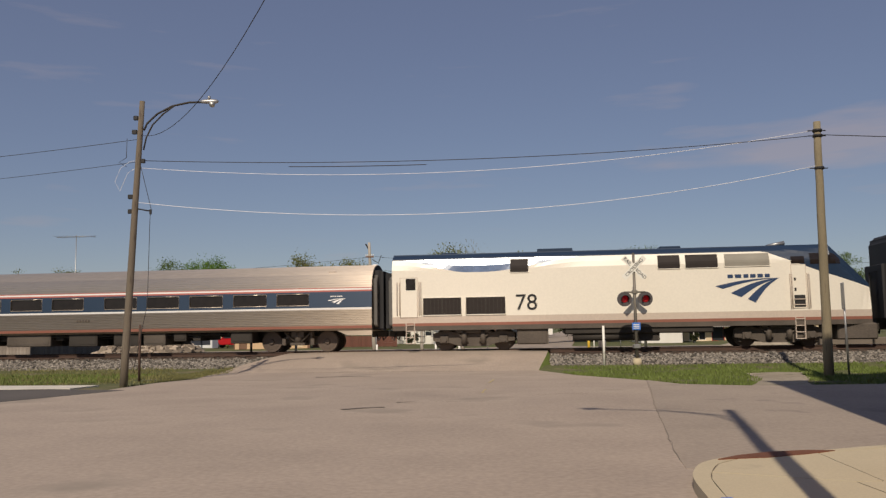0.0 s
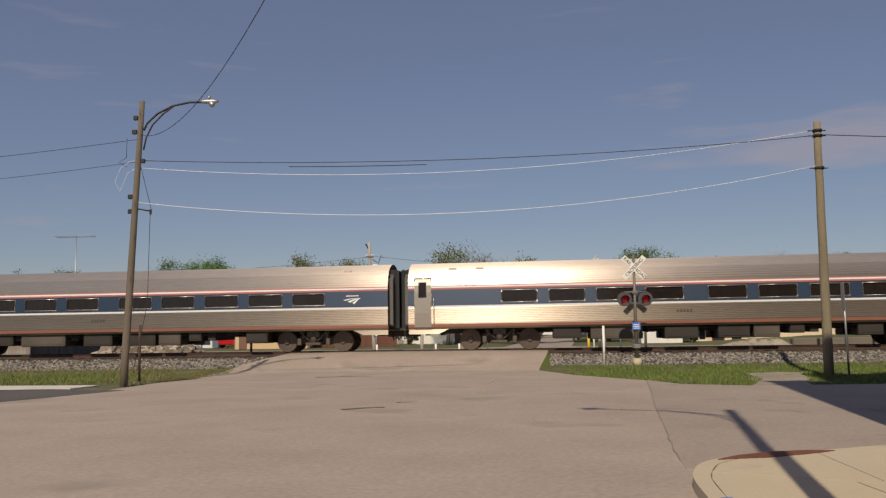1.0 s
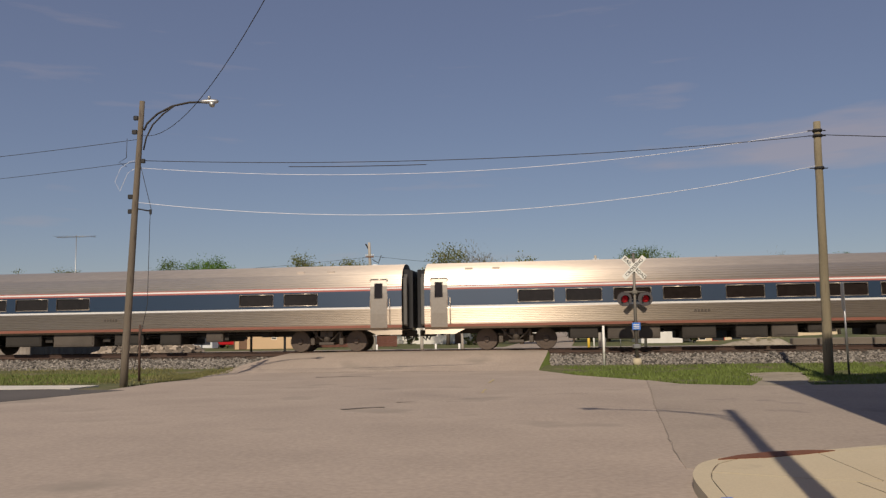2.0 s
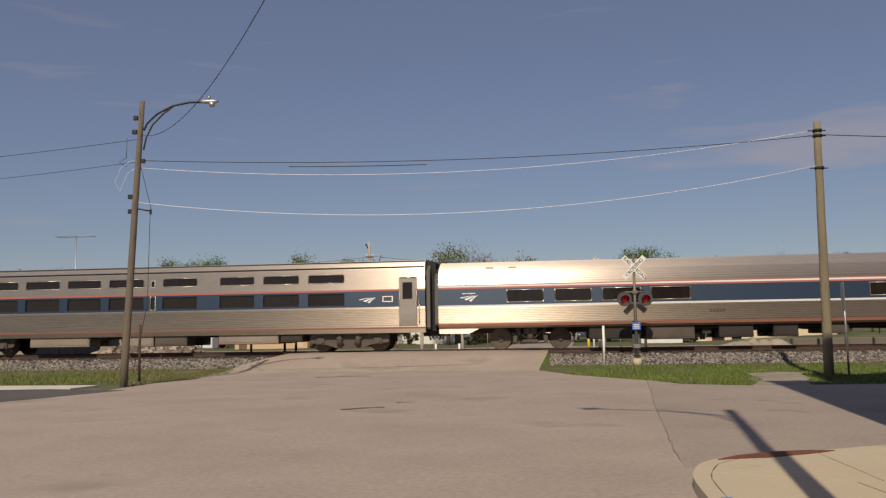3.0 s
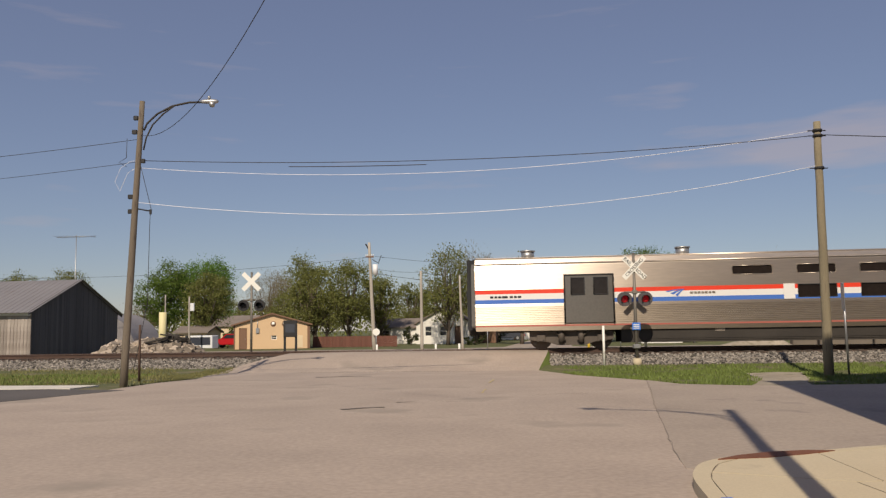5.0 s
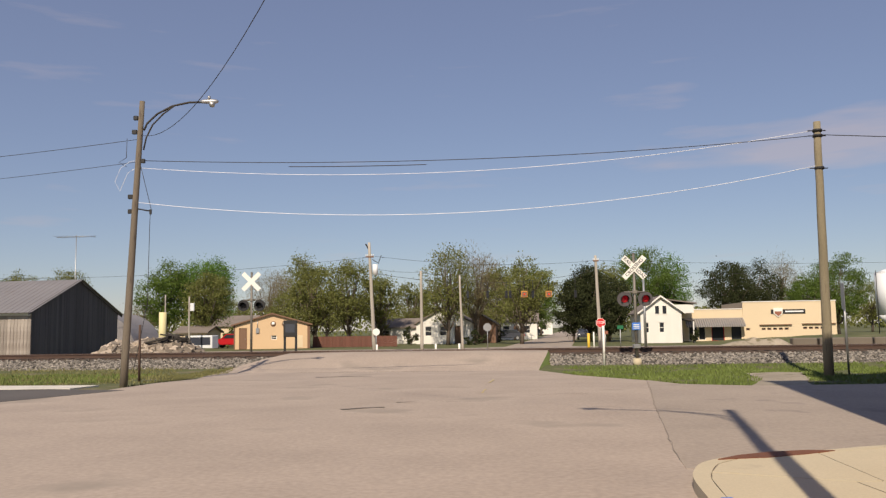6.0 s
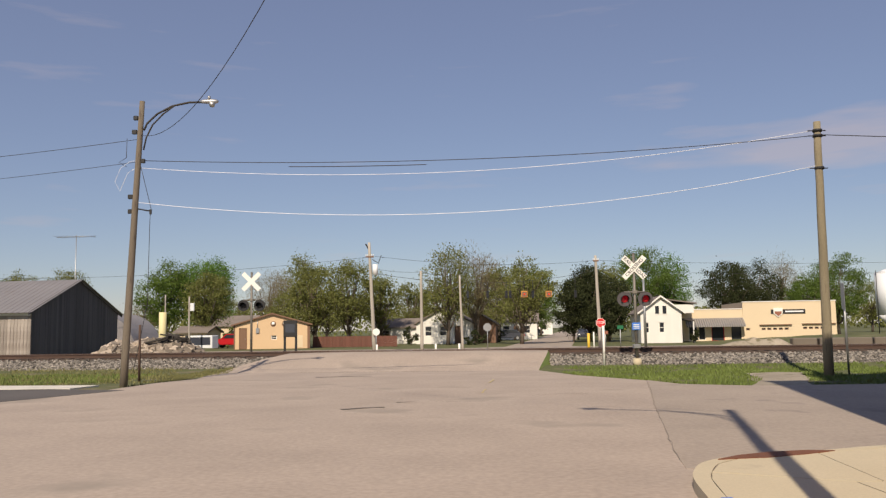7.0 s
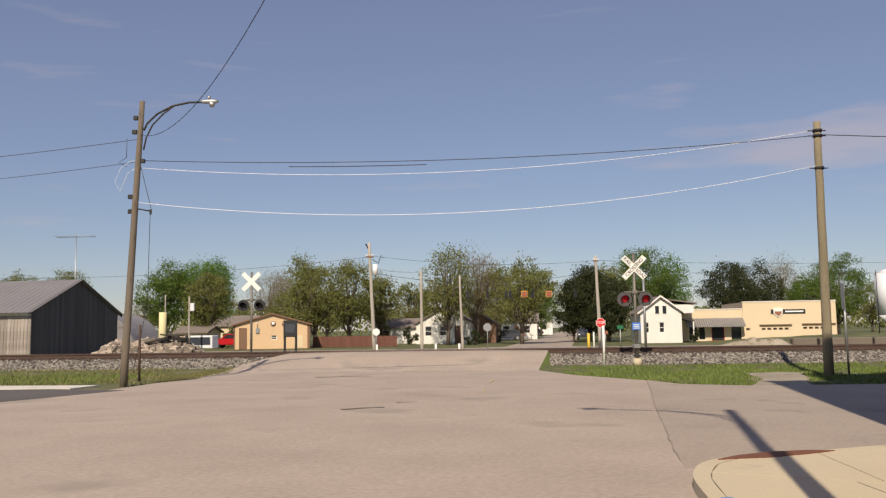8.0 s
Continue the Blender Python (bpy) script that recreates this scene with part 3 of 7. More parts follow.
def shell(bm, prof, u0, u1, holes, deep=0.05, end_slot=1):
    """A body of that cross-section with window openings (u0, u1, z0, z1) through both sides."""
    zs = [p[1] for p in prof]
    us = sorted({u0, u1, *[h[0] for h in holes], *[h[1] for h in holes]})

    def wide(z):
        for (w0, a, _), (w1, b, _) in zip(prof, prof[1:]):
            if a <= z <= b:
                return w0 + (w1 - w0) * (z - a) / max(1e-6, b - a)
        return prof[-1][0]
    rows = sorted({*zs, *[h[2] for h in holes], *[h[3] for h in holes]})
    slot = []
    for z in rows[:-1]:
        slot.append([p[2] for p in prof if p[1] <= z + 1e-6][-1])
    for side in (-1, 1):
        grid = [[bm.verts.new((u, side * wide(z), z)) for u in us] for z in rows]
        for i in range(len(rows) - 1):
            for k in range(len(us) - 1):
                um, zm = (us[k] + us[k + 1]) / 2, (rows[i] + rows[i + 1]) / 2
                if any(h[0] < um < h[1] and h[2] < zm < h[3] for h in holes):
                    continue
                q = (grid[i][k], grid[i][k + 1], grid[i + 1][k + 1], grid[i + 1][k])
                f = bm.faces.new(q if side < 0 else q[::-1])
                f.material_index = slot[i]
        for a, b, c, e in holes:
            o = [(a, c), (b, c), (b, e), (a, e)]
            outer = [bm.verts.new((u, side * wide(z), z)) for u, z in o]
            inner = [bm.verts.new((u, side * (wide(z) - deep), z)) for u, z in o]
            for k in range(4):
                f = bm.faces.new((outer[k], outer[(k + 1) % 4], inner[(k + 1) % 4], inner[k]))
                f.material_index = 0
    # end walls, coloured dark for the shade between cars, and floor
    for u in (u0, u1):
        loop = [bm.verts.new((u, -w, z)) for w, z, _ in prof] + [bm.verts.new((u, w, z)) for w, z, _ in prof[-2::-1]]
        f = bm.faces.new(loop)
        f.material_index = end_slot
    w, z = prof[0][0], prof[0][1]
    bm.faces.new([bm.verts.new(p) for p in ((u0, -w, z), (u0, w, z), (u1, w, z), (u1, -w, z))]).material_index = 1
    bmesh.ops.remove_doubles(bm, verts=bm.verts, dist=0.0005)
    return wide


def wheelset(parent, u, r=0.46):
    bm = B()
    for side in (-1, 1):
        cyl(bm, (u, side * 0.69, r), (u, side * 0.83, r), r, r, 28)
        cyl(bm, (u, side * 0.67, r), (u, side * 0.69, r), r + 0.025, r + 0.025, 28)
        cyl(bm, (u, side * 0.83, r), (u, side * 0.90, r), 0.13, 0.11, 12)
        cyl(bm, (u, side * 0.833, r), (u, side * 0.838, r), r * 0.72, r * 0.72, 24)
    cyl(bm, (u, -0.7, r), (u, 0.7, r), 0.08, 0.08, 10)
    return part("wheelset", bm, WHEEL, parent, "brown steel wheel pair on its axle")


def bogie_outside(parent, u, base=2.6, light=False):
    """A bogie with frames outside the wheels: sideframe, springs, axle boxes."""
    bm = B()
    h = base / 2
    for side in (-1, 1):
        y0, y1 = sorted((side * 0.98, side * 1.16))
        slab(bm, [(u - h - 0.5, 0.74), (u - h - 0.5, 0.40), (u - h + 0.3, 0.30), (u - 0.6, 0.16), (u + 0.6, 0.16), (u + h - 0.3, 0.30), (u + h + 0.5, 0.40), (u + h + 0.5, 0.74),
                  (u + h - 0.1, 0.86), (u + 0.7, 0.72), (u - 0.7, 0.72), (u - h + 0.1, 0.86)], y0, y1)
        for e in (-1, 1):
            box(bm, u + e * h - 0.19, u + e * h + 0.19, *sorted((side * 0.95, side * 1.24)), 0.30, 0.64, 0, 0.03)
            cyl(bm, (u + e * h, side * 1.2, 0.46), (u + e * h, side * 1.30, 0.46), 0.13, 0.12, 14)
            cyl(bm, (u + e * 0.42, side * 1.2, 0.28), (u + e * 0.42, side * 1.2, 0.84), 0.13, 0.13, 12)
            tube(bm, [(u + e * 0.25, side * 1.24, 0.36), (u + e * 0.8, side * 1.26, 0.82)], 0.035)
            box(bm, u + e * (h + 0.25) - 0.06, u + e * (h + 0.25) + 0.06, *sorted((side * 0.7, side * 1.0)), 0.2, 0.7, 0, 0.01)
        box(bm, u - 0.75, u + 0.75, *sorted((side * 1.06, side * 1.3)), 0.74, 0.92, 0, 0.03)
    box(bm, u - 0.3, u + 0.3, -1.1, 1.1, 0.5, 0.8)
    bog = part("bogie", bm, BOGIE, parent, "dusty cast steel bogie frame")
    for e in (-1, 1):
        wheelset(bog, u + e * h)
    return bog


def bogie_inside(parent, u, base=2.6):
    """A bogie with frames inside the wheels, so that the whole wheels show."""
    bm = B()
    h = base / 2
    for side in (-1, 1):
        y0, y1 = sorted((side * 0.42, side * 0.58))
        slab(bm, [(u - h - 0.3, 0.36), (u + h + 0.3, 0.36), (u + h + 0.3, 0.56), (u + 0.5, 0.72), (u - 0.5, 0.72), (u - h - 0.3, 0.56)], y0, y1)
        cyl(bm, (u, side * 1.0, 0.38), (u, side * 1.0, 0.92), 0.17, 0.17, 12)
        box(bm, u - 0.34, u + 0.34, *sorted((side * 0.5, side * 1.2)), 0.3, 0.42, 0, 0.02)
        for e in (-1, 1):
            tube(bm, [(u + e * 0.15, side * 1.05, 0.45), (u + e * 0.62, side * 1.12, 0.90)], 0.04)
            box(bm, u + e * 0.66 - 0.09, u + e * 0.66 + 0.09, *sorted((side * 0.86, side * 1.1)), 0.3, 0.62, 0, 0.02)
            box(bm, u + e * 0.55, u + e * 0.55 + 0.12, *sorted((side * 0.8, side * 1.1)), 0.6, 0.9, 0, 0.02)
    box(bm, u - 0.28, u + 0.28, -1.15, 1.15, 0.66, 0.9)
    bog = part("bogie", bm, BOGIE, parent, "dusty inside-frame steel bogie")
    for e in (-1, 1):
        wheelset(bog, u + e * h)
    return bog


def panes(car, wide, holes, deep=0.045, mat=None, label="dark tinted window pane", frame_mat=None):
    frame_mat = frame_mat or STAINLESS
    for a, b, c, e in holes:
        for side in (-1, 1):
            bm = B()
            y = side * (wide((c + e) / 2) - deep)
            lean = (wide(c) - wide(e)) * side
            v = [bm.verts.new(p) for p in ((a, y + lean / 2, c), (b, y + lean / 2, c), (b, y - lean / 2, e), (a, y - lean / 2, e))]
            bm.faces.new(v if side < 0 else v[::-1])
            w = part("window", bm, mat or TINTED, car, label)
            fr = B()
            o = [(a + 0.02, c + 0.02), (b - 0.02, c + 0.02), (b - 0.02, e - 0.02), (a + 0.02, e - 0.02), (a + 0.02, c + 0.02)]
            tube(fr, [(u, side * (wide(z) - 0.006), z) for u, z in o], 0.014, 4)
            # rounded corners of the opening
            for cu, cz, du, dz in ((a, c, 1, 1), (b, c, -1, 1), (b, e, -1, -1), (a, e, 1, -1)):
                q = [fr.verts.new((cu + du * x, side * (wide(cz + dz * z) - 0.012), cz + dz * z)) for x, z in ((0, 0), (0.11, 0), (0.045, 0.045), (0, 0.11))]
                fr.faces.new(q)
            part("window_frame", fr, SIGN_WHITE if b - a < 0.5 else frame_mat if c < 2.5 else STAINLESS, w)


def end_gear(car, u, out, top=3.45, low=1.0):
    """A rubber diaphragm, buffer plate, coupler and corner ribs at a car's end."""
    bm = B()
    u2 = u + out * 0.36
    for k in range(4):
        a, b = sorted((u + out * 0.1 * k, u + out * (0.1 * k + 0.1)))
        rib = 0.04 * (k % 2)
        for y0, y1, z0, z1 in ((rib - 0.95, -0.5, low, top - rib), (0.5, 0.95 - rib, low, top - rib), (-0.5, 0.5, top - 0.3, top - rib)):
            box(bm, a, b, y0, y1, z0, z1)
    bmesh.ops.remove_doubles(bm, verts=bm.verts, dist=0.06)
    part("diaphragm", bm, RUBBER, car, "black rubber gangway diaphragm")
    bm = B()
    a, b = sorted((u, u2))
    box(bm, a, b, -0.5, 0.5, low, top - 0.3)
    part("gangway_door", bm, UNDER, car)
    for side in (-1, 1):
        bm = B()
        a, b = sorted((u + out * 0.02, u + out * 0.2))
        box(bm, a, b, *sorted((side * 1.2, side * 1.32)), low + 0.15, top - 0.38, 0, 0.02)
        box(bm, a, b, *sorted((side * 1.02, side * 1.1)), low + 0.1, top - 0.22, 0, 0.02)
        part("corner_post", bm, DOOR_STEEL if side < 0 else UNDER, car)
    bm = B()
    a, b = sorted((u - out * 0.3, u + out * 0.42))
    box(bm, a, b, -0.16, 0.16, 0.62, 0.9, 0, 0.03)
    part("coupler", bm, UNDER, car, "grimy knuckle coupler")
    for y in (-0.6, 0.6):
        bm = B()
        tube(bm, [(u, y, 0.8), (u + out * 0.1, y * 1.03, 0.45), (u + out * 0.2, y, 0.6)], 0.04)
        part("air_hose", bm, RUBBER, car)


def side_door(car, wide, a, b, z0, z1, win, mat, side=-1):
    """A door leaf set a little proud, with frame, window and handle."""
    y = side * (wide(2.0) + 0.02)
    def y_at(z):
        return side * (wide(z) + 0.018)
    bm = B()
    n = 8
    for k in range(n):
        za, zb = z0 + (z1 - z0) * k / n, z0 + (z1 - z0) * (k + 1) / n
        v = [bm.verts.new(p) for p in ((a, y_at(za), za), (b, y_at(za), za), (b, y_at(zb), zb), (a, y_at(zb), zb))]
        bm.faces.new(v if side < 0 else v[::-1])
    leaf = part("side_door", bm, mat, car, "stainless steel boarding door", True)
    fr = B()
    for pts in ([(a, z) for z in (z0, (z0 + z1) / 2, z1)], [(b, z) for z in (z0, (z0 + z1) / 2, z1)], [(a, z1), (b, z1)]):
        tube(fr, [(u, y_at(z), z) for u, z in pts], 0.03, 5)
    part("door_frame", fr, STAINLESS, leaf)
    wa, wb, wc, we = win
    bm = B()
    v = [bm.verts.new(p) for p in ((wa, y_at(wc) + side * 0.012, wc), (wb, y_at(wc) + side * 0.012, wc), (wb, y_at(we) + side * 0.012, we), (wa, y_at(we) + side * 0.012, we))]
    bm.faces.new(v if side < 0 else v[::-1])
    part("door_window", bm, TINTED, leaf, "dark rounded door window")
    fr = B()
    tube(fr, [(u, y_at(z) + side * 0.01, z) for u, z in ((wa, wc), (wb, wc), (wb, we), (wa, we), (wa, wc))], 0.022, 5)
    part("gasket", fr, RUBBER, leaf)
    hd = B()
    tube(hd, [(b + 0.12, y_at(1.3) + side * 0.03, 1.2), (b + 0.12, y_at(2.2) + side * 0.05, 2.3)], 0.02, 6)
    part("grab_rail", hd, STAINLESS, car)


def swoosh(parent, wide, u, z, w, h, mat, side=-1, name="emblem"):
    """Three curved strokes that fan out from one tip, drawn as plain shapes."""
    bm = B()
    for u0, z0, du, dz in ((0.0, 0.70, 0.12, -0.10), (0.24, 0.40, 0.16, -0.16), (0.50, 0.14, 0.12, -0.14)):
        n = 9
        top, low = [], []
        for i in range(n + 1):
            f = i / n
            bend = 0.16 * math.sin(math.pi * f) * (1.0 - z0 * 0.6)
            x, y = u0 + (1 - u0) * f, z0 + (1 - z0) * f + bend
            top.append((u + w * x, z + h * y))
            low.append((u + w * (x + du * (1 - f)), z + h * (y + (dz - 0.02) * (1 - f) ** 0.8)))
        for i in range(n):
            q = [bm.verts.new((x, side * (wide(zz) + 0.010), zz)) for x, zz in (low[i], low[i + 1], top[i + 1], top[i])]
            bm.faces.new(q if side < 0 else q[::-1])
    return part(name, bm, mat, parent, "curved fanning stripe emblem")


def bars(parent, wide, u, z, widths, h, mat, side=-1, name="lettering_bars", gap=0.35):
    """Unreadable or unlettered writing as plain upright bars."""
    bm = B()
    x = u
    for w in widths:
        y = side * (wide(z) + 0.011)
        q = [bm.verts.new(p) for p in ((x, y, z), (x + w, y, z), (x + w, y, z + h), (x, y, z + h))]
        bm.faces.new(q if side < 0 else q[::-1])
        x += w * (1 + gap)
    return part(name, bm, mat, parent)


def boxes_under(car, items, mat=None, z_top=1.0):
    for a, b, z0, lighter in items:
        for side in (-1, 1):
            bm = B()
            box(bm, a, b, *sorted((side * 0.35, side * 1.38)), z0, z_top, 0, 0.03)
            bx = part("equipment_box", bm, [BOX_STEEL, UNDER, BOGIE][lighter], car, "grimy underfloor equipment box")
            bm = B()
            box(bm, a + 0.08, b - 0.08, *sorted((side * 1.382, side * 1.398)), z0 + 0.1, z_top - 0.15)
            part("access_cover", bm, [BOX_STEEL, UNDER, BOGIE][lighter], bx)
    bm = B()
    box(bm, 1.0, 24.6, -0.3, 0.3, 0.72, 0.96)
    for k in range(14):
        u = 6.6 + k * 0.95
        box(bm, u, u + 0.35, -1.2, 1.2, 0.78 - 0.1 * (k % 3), 0.96)
    tube(bm, [(6.5, -1.25, 0.84), (19.5, -1.25, 0.84)], 0.04)
    tube(bm, [(6.5, -1.1, 0.74), (19.5, -1.1, 0.74)], 0.03)
    part("underframe", bm, UNDER, car, "grimy underframe beams and pipes")


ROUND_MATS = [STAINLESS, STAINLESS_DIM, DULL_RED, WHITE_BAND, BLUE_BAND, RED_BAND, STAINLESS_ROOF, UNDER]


def round_coach(rear, wins, doors, logo_u, roof_vents, label, skirts):
    car = thing("passenger_coach", rear, label, "passenger coach", "coaches of the train")
    bm = B()
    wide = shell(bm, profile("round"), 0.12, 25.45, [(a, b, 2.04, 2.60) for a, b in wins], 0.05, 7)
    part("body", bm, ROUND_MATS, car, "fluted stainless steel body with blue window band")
    panes(car, wide, [(a, b, 2.04, 2.60) for a, b in wins])
    for a, b in doors:
        for side in (-1, 1):
            side_door(car, wide, a, b, 0.72, 3.16, (a + 0.2, b - 0.22, 2.34, 2.98), DOOR_PALE, side)
    bogie_inside(car, 4.08)
    bogie_inside(car, 21.95)
    end_gear(car, 0.12, -1, 3.62)
    end_gear(car, 25.45, 1, 3.62)
    boxes_under(car, skirts)
    swoosh(car, wide, logo_u, 2.10, 0.82, 0.26, LETTER_WHITE)
    bars(car, wide, logo_u + 0.14, 2.43, [0.07] * 6, 0.05, LETTER_WHITE)
    bars(car, wide, 11.6, 1.5, [0.1] * 5, 0.11, BOGIE, name="number_bars")
    for u in roof_vents:
        vent = B()
        y = wide(3.55)
        box(vent, u, u + 0.34, -y - 0.03, -y + 0.06, 3.46, 3.62, 0, 0.02)
        part("roof_vent", vent, LOCO_BUFF, car, "small pale roof vent")
    for side in (-1, 1):
        for a, b in ((0.13, 1.95), (23.8, 25.43)):
            sk = B()
            slab(sk, [(a, 0.72), (b - 0.5 if a < 5 else b, 0.72), (b, 0.96), (a, 0.96)] if a < 5 else [(a + 0.5, 0.72), (b, 0.72), (b, 0.96), (a, 0.96)],
                 *sorted((side * 1.40, side * 1.46)))
            part("end_skirt", sk, STAINLESS_DIM, car)
    return car


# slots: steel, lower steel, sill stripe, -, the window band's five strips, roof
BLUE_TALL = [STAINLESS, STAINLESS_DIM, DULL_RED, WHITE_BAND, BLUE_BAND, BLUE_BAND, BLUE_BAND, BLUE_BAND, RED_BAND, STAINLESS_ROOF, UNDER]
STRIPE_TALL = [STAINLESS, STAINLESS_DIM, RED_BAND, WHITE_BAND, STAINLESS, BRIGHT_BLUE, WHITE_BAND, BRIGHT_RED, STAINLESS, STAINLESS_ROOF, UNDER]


def tall_profile(striped):
    pr = profile("tall")
    if not striped:
        return pr
    # the striped car: blue 1.97 to 2.15, white to 2.40, red to 2.57
    out = []
    for w, z, k in pr:
        if z in (1.94,):
            out.append((w, 1.97, 5))
        elif z == 2.02:
            out.append((w, 2.02, 5))
        elif z == 2.15:
            out.append((w, z, 6))
        elif z == 2.40:
            out.append((w, z, 7))
        elif z in (2.58, 2.64):
            out.append((w, z, 0))
        elif z == 2.72:
            out.append((w, z, 0))
        else:
            out.append((w, z, k))
    return out


def tall_coach(rear, lows, ups, smalls, mats, striped, label, name):
    car = thing(name, rear, label, "passenger coach", "coaches of the train")
    holes = [(a, b, 2.02, 2.58) for a, b in lows] + [(a, b, 3.02, 3.43) for a, b in ups] + smalls
    bm = B()
    wide = shell(bm, tall_profile(striped), 0.10, 25.60, holes, 0.05, 10)
    part("body", bm, mats, car, "fluted stainless steel body")
    panes(car, wide, holes, frame_mat=RUBBER)
    rf = B()
    for side in (-1, 1):
        tube(rf, [(0.11, side * 1.52, 3.70), (25.59, side * 1.52, 3.70)], 0.03, 5)
        tube(rf, [(0.11, side * 1.30, 3.955), (25.59, side * 1.30, 3.955)], 0.03, 5)
    part("rain_gutter", rf, UNDER if not striped else STAINLESS_ROOF, car)
    end_gear(car, 0.10, -1, 3.98, 0.85)
    end_gear(car, 25.60, 1, 3.98, 0.85)
    return car, wide


SPEED = 26.96
START = -2.61
COACH_A, COACH_B, CAFE, SLEEPER, BAGGAGE = -28.47, -54.71, -81.05, -107.12, -133.33


def on_track(s, back=False):
    return Matrix.Translation(sd(s, 0, RAIL_Z)) @ pose(0, 0, 0, 0, 0, TURN + (180 if back else 0))


TRAIN = []


def build_coaches():
    wins = [(4.21, 5.77), (6.26, 7.80), (8.28, 9.86), (10.34, 11.92), (12.92, 14.50), (14.97, 16.53), (17.02, 18.60), (19.09, 20.65), (21.11, 22.6)]
    under = [(6.4, 7.6, 0.45, 1), (8.0, 10.2, 0.40, 2), (11.1, 12.5, 0.38, 1), (13.3, 14.6, 0.38, 1), (14.75, 15.8, 0.39, 2), (16.2, 16.8, 0.55, 1), (18.9, 19.9, 0.42, 1)]
    lab = "stainless passenger coach with blue window band and red pinstripes"
    a = round_coach(on_track(0), wins, [(0.40, 1.14)], 23.45, (1.9, 3.1, 23.4), lab, under)
    TRAIN.append((a, COACH_A))
    b = copy_thing(a, on_track(0))
    TRAIN.append((b, COACH_B))
    cafe_wins = [(3.11, 4.70), (5.17, 6.74), (7.19, 8.81), (9.22, 10.86), (18.03, 19.62), (20.10, 21.66)]
    c = round_coach(on_track(0), cafe_wins, [(24.05, 24.80)], 1.05, (2.2, 3.2, 20.6, 22.0),
                    "stainless cafe coach with few windows and a blue band", [(6.6, 8.4, 0.4, 1), (9.0, 11.0, 0.36, 2), (12.0, 13.4, 0.4, 1), (14.2, 15.2, 0.4, 1), (16.4, 17.2, 0.5, 2)])
    TRAIN.append((c, CAFE))

    lows = [(0.58, 2.27), (2.67, 4.34), (4.73, 6.38), (6.76, 8.46), (8.85, 10.50), (10.88, 12.58), (13.48, 15.13), (16.20, 17.82), (18.24, 19.90), (20.32, 21.98)]
    smalls = [(12.88, 13.16, 1.98, 2.62), (12.92, 13.12, 3.02, 3.35)]
    v, wide = tall_coach(on_track(0), lows, lows, smalls, BLUE_TALL, False, "tall stainless sleeping coach with two rows of windows", "sleeping_coach")
    for side in (-1, 1):
        side_door(v, wide, 24.46, 25.22, 1.1, 3.22, (24.62, 25.02, 2.3, 3.0), DOOR_PALE, side)
    swoosh(v, wide, 22.62, 2.12, 0.8, 0.24, LETTER_WHITE)
    bm = B()
    for uu, zz in ((23.7, 2.16), (24.12, 2.16)):
        box(bm, uu, uu + 0.05, -1.585, -1.56, zz, zz + 0.26)
    for zz in (2.16, 2.38):
        box(bm, 23.7, 24.17, -1.585, -1.56, zz, zz + 0.04)
    part("panel_frame", bm, STAINLESS, v)
    bogie_outside(v, 4.2)
    bogie_outside(v, 22.1)
    boxes_under(v, [(6.94, 9.88, 0.35, 0), (11.56, 13.0, 0.33, 0), (13.06, 14.6, 0.34, 2), (16.1, 18.9, 0.38, 0), (19.0, 20.0, 0.45, 1)], z_top=0.86)
    TRAIN.append((v, SLEEPER))

    lows = [(13.57, 15.14), (16.07, 17.76), (18.13, 19.80), (20.17, 21.84), (22.26, 23.95)]
    ups = [(10.96, 12.60)] + lows
    w, wide = tall_coach(on_track(0), lows, ups, [], STRIPE_TALL, True, "stainless baggage coach with red white and blue stripes", "baggage_coach")
    for side in (-1, 1):
        side_door(w, wide, 24.50, 25.24, 0.85, 3.24, (24.68, 25.05, 2.45, 3.1), DOOR_PALE, side)
        bm = B()
        box(bm, 3.97, 6.01, *sorted((side * 1.555, side * 1.60)), 1.1, 3.15, 0, 0.02)
        door = part("baggage_door", bm, DOOR_STEEL, w, "wide grey baggage door with two windows")
        for a, b in ((4.24, 4.80), (5.20, 5.78)):
            g = B()
            box(g, a, b, *sorted((side * 1.602, side * 1.607)), 2.32, 3.04)
            part("door_window", g, TINTED, door)
            g = B()
            tube(g, [(u, side * 1.61, z) for u, z in ((a, 2.32), (b, 2.32), (b, 3.04), (a, 3.04), (a, 2.32))], 0.03, 5)
            part("gasket", g, RUBBER, door)
        fr = B()
        tube(fr, [(u, side * 1.60, z) for u, z in ((3.95, 1.1), (3.95, 3.17), (6.03, 3.17), (6.03, 1.1))], 0.04, 5)
        part("door_frame", fr, BLACK, w)
        sk = B()
        box(sk, 6.3, 20.2, *sorted((side * 1.30, side * 1.36)), 0.24, 0.84)
        part("side_skirt", sk, UNDER, w, "dark equipment skirt along the underside")
    bm = B()
    box(bm, 10.2, 10.6, -1.38, -1.36, 0.5, 0.82)
    part("access_panel", bm, LOCO_BUFF, w)
    # plain panels between the last windows, white patch by the first
    bm = B()
    box(bm, 13.0, 13.45, -1.585, -1.55, 1.97, 2.6)
    part("blank_panel", bm, WHITE_BAND, w)
    swoosh(w, wide, 8.2, 2.17, 0.8, 0.3, BRIGHT_BLUE)
    bars(w, wide, 9.2, 2.26, [0.13, 0.1, 0.12, 0.1, 0.12, 0.1, 0.13], 0.09, STAINLESS_DIM)
    bars(w, wide, 0.75, 2.22, [0.14, 0.12, 0.12, 0.25, 0.14, 0.12, 0.14], 0.09, LETTER_BLACK)
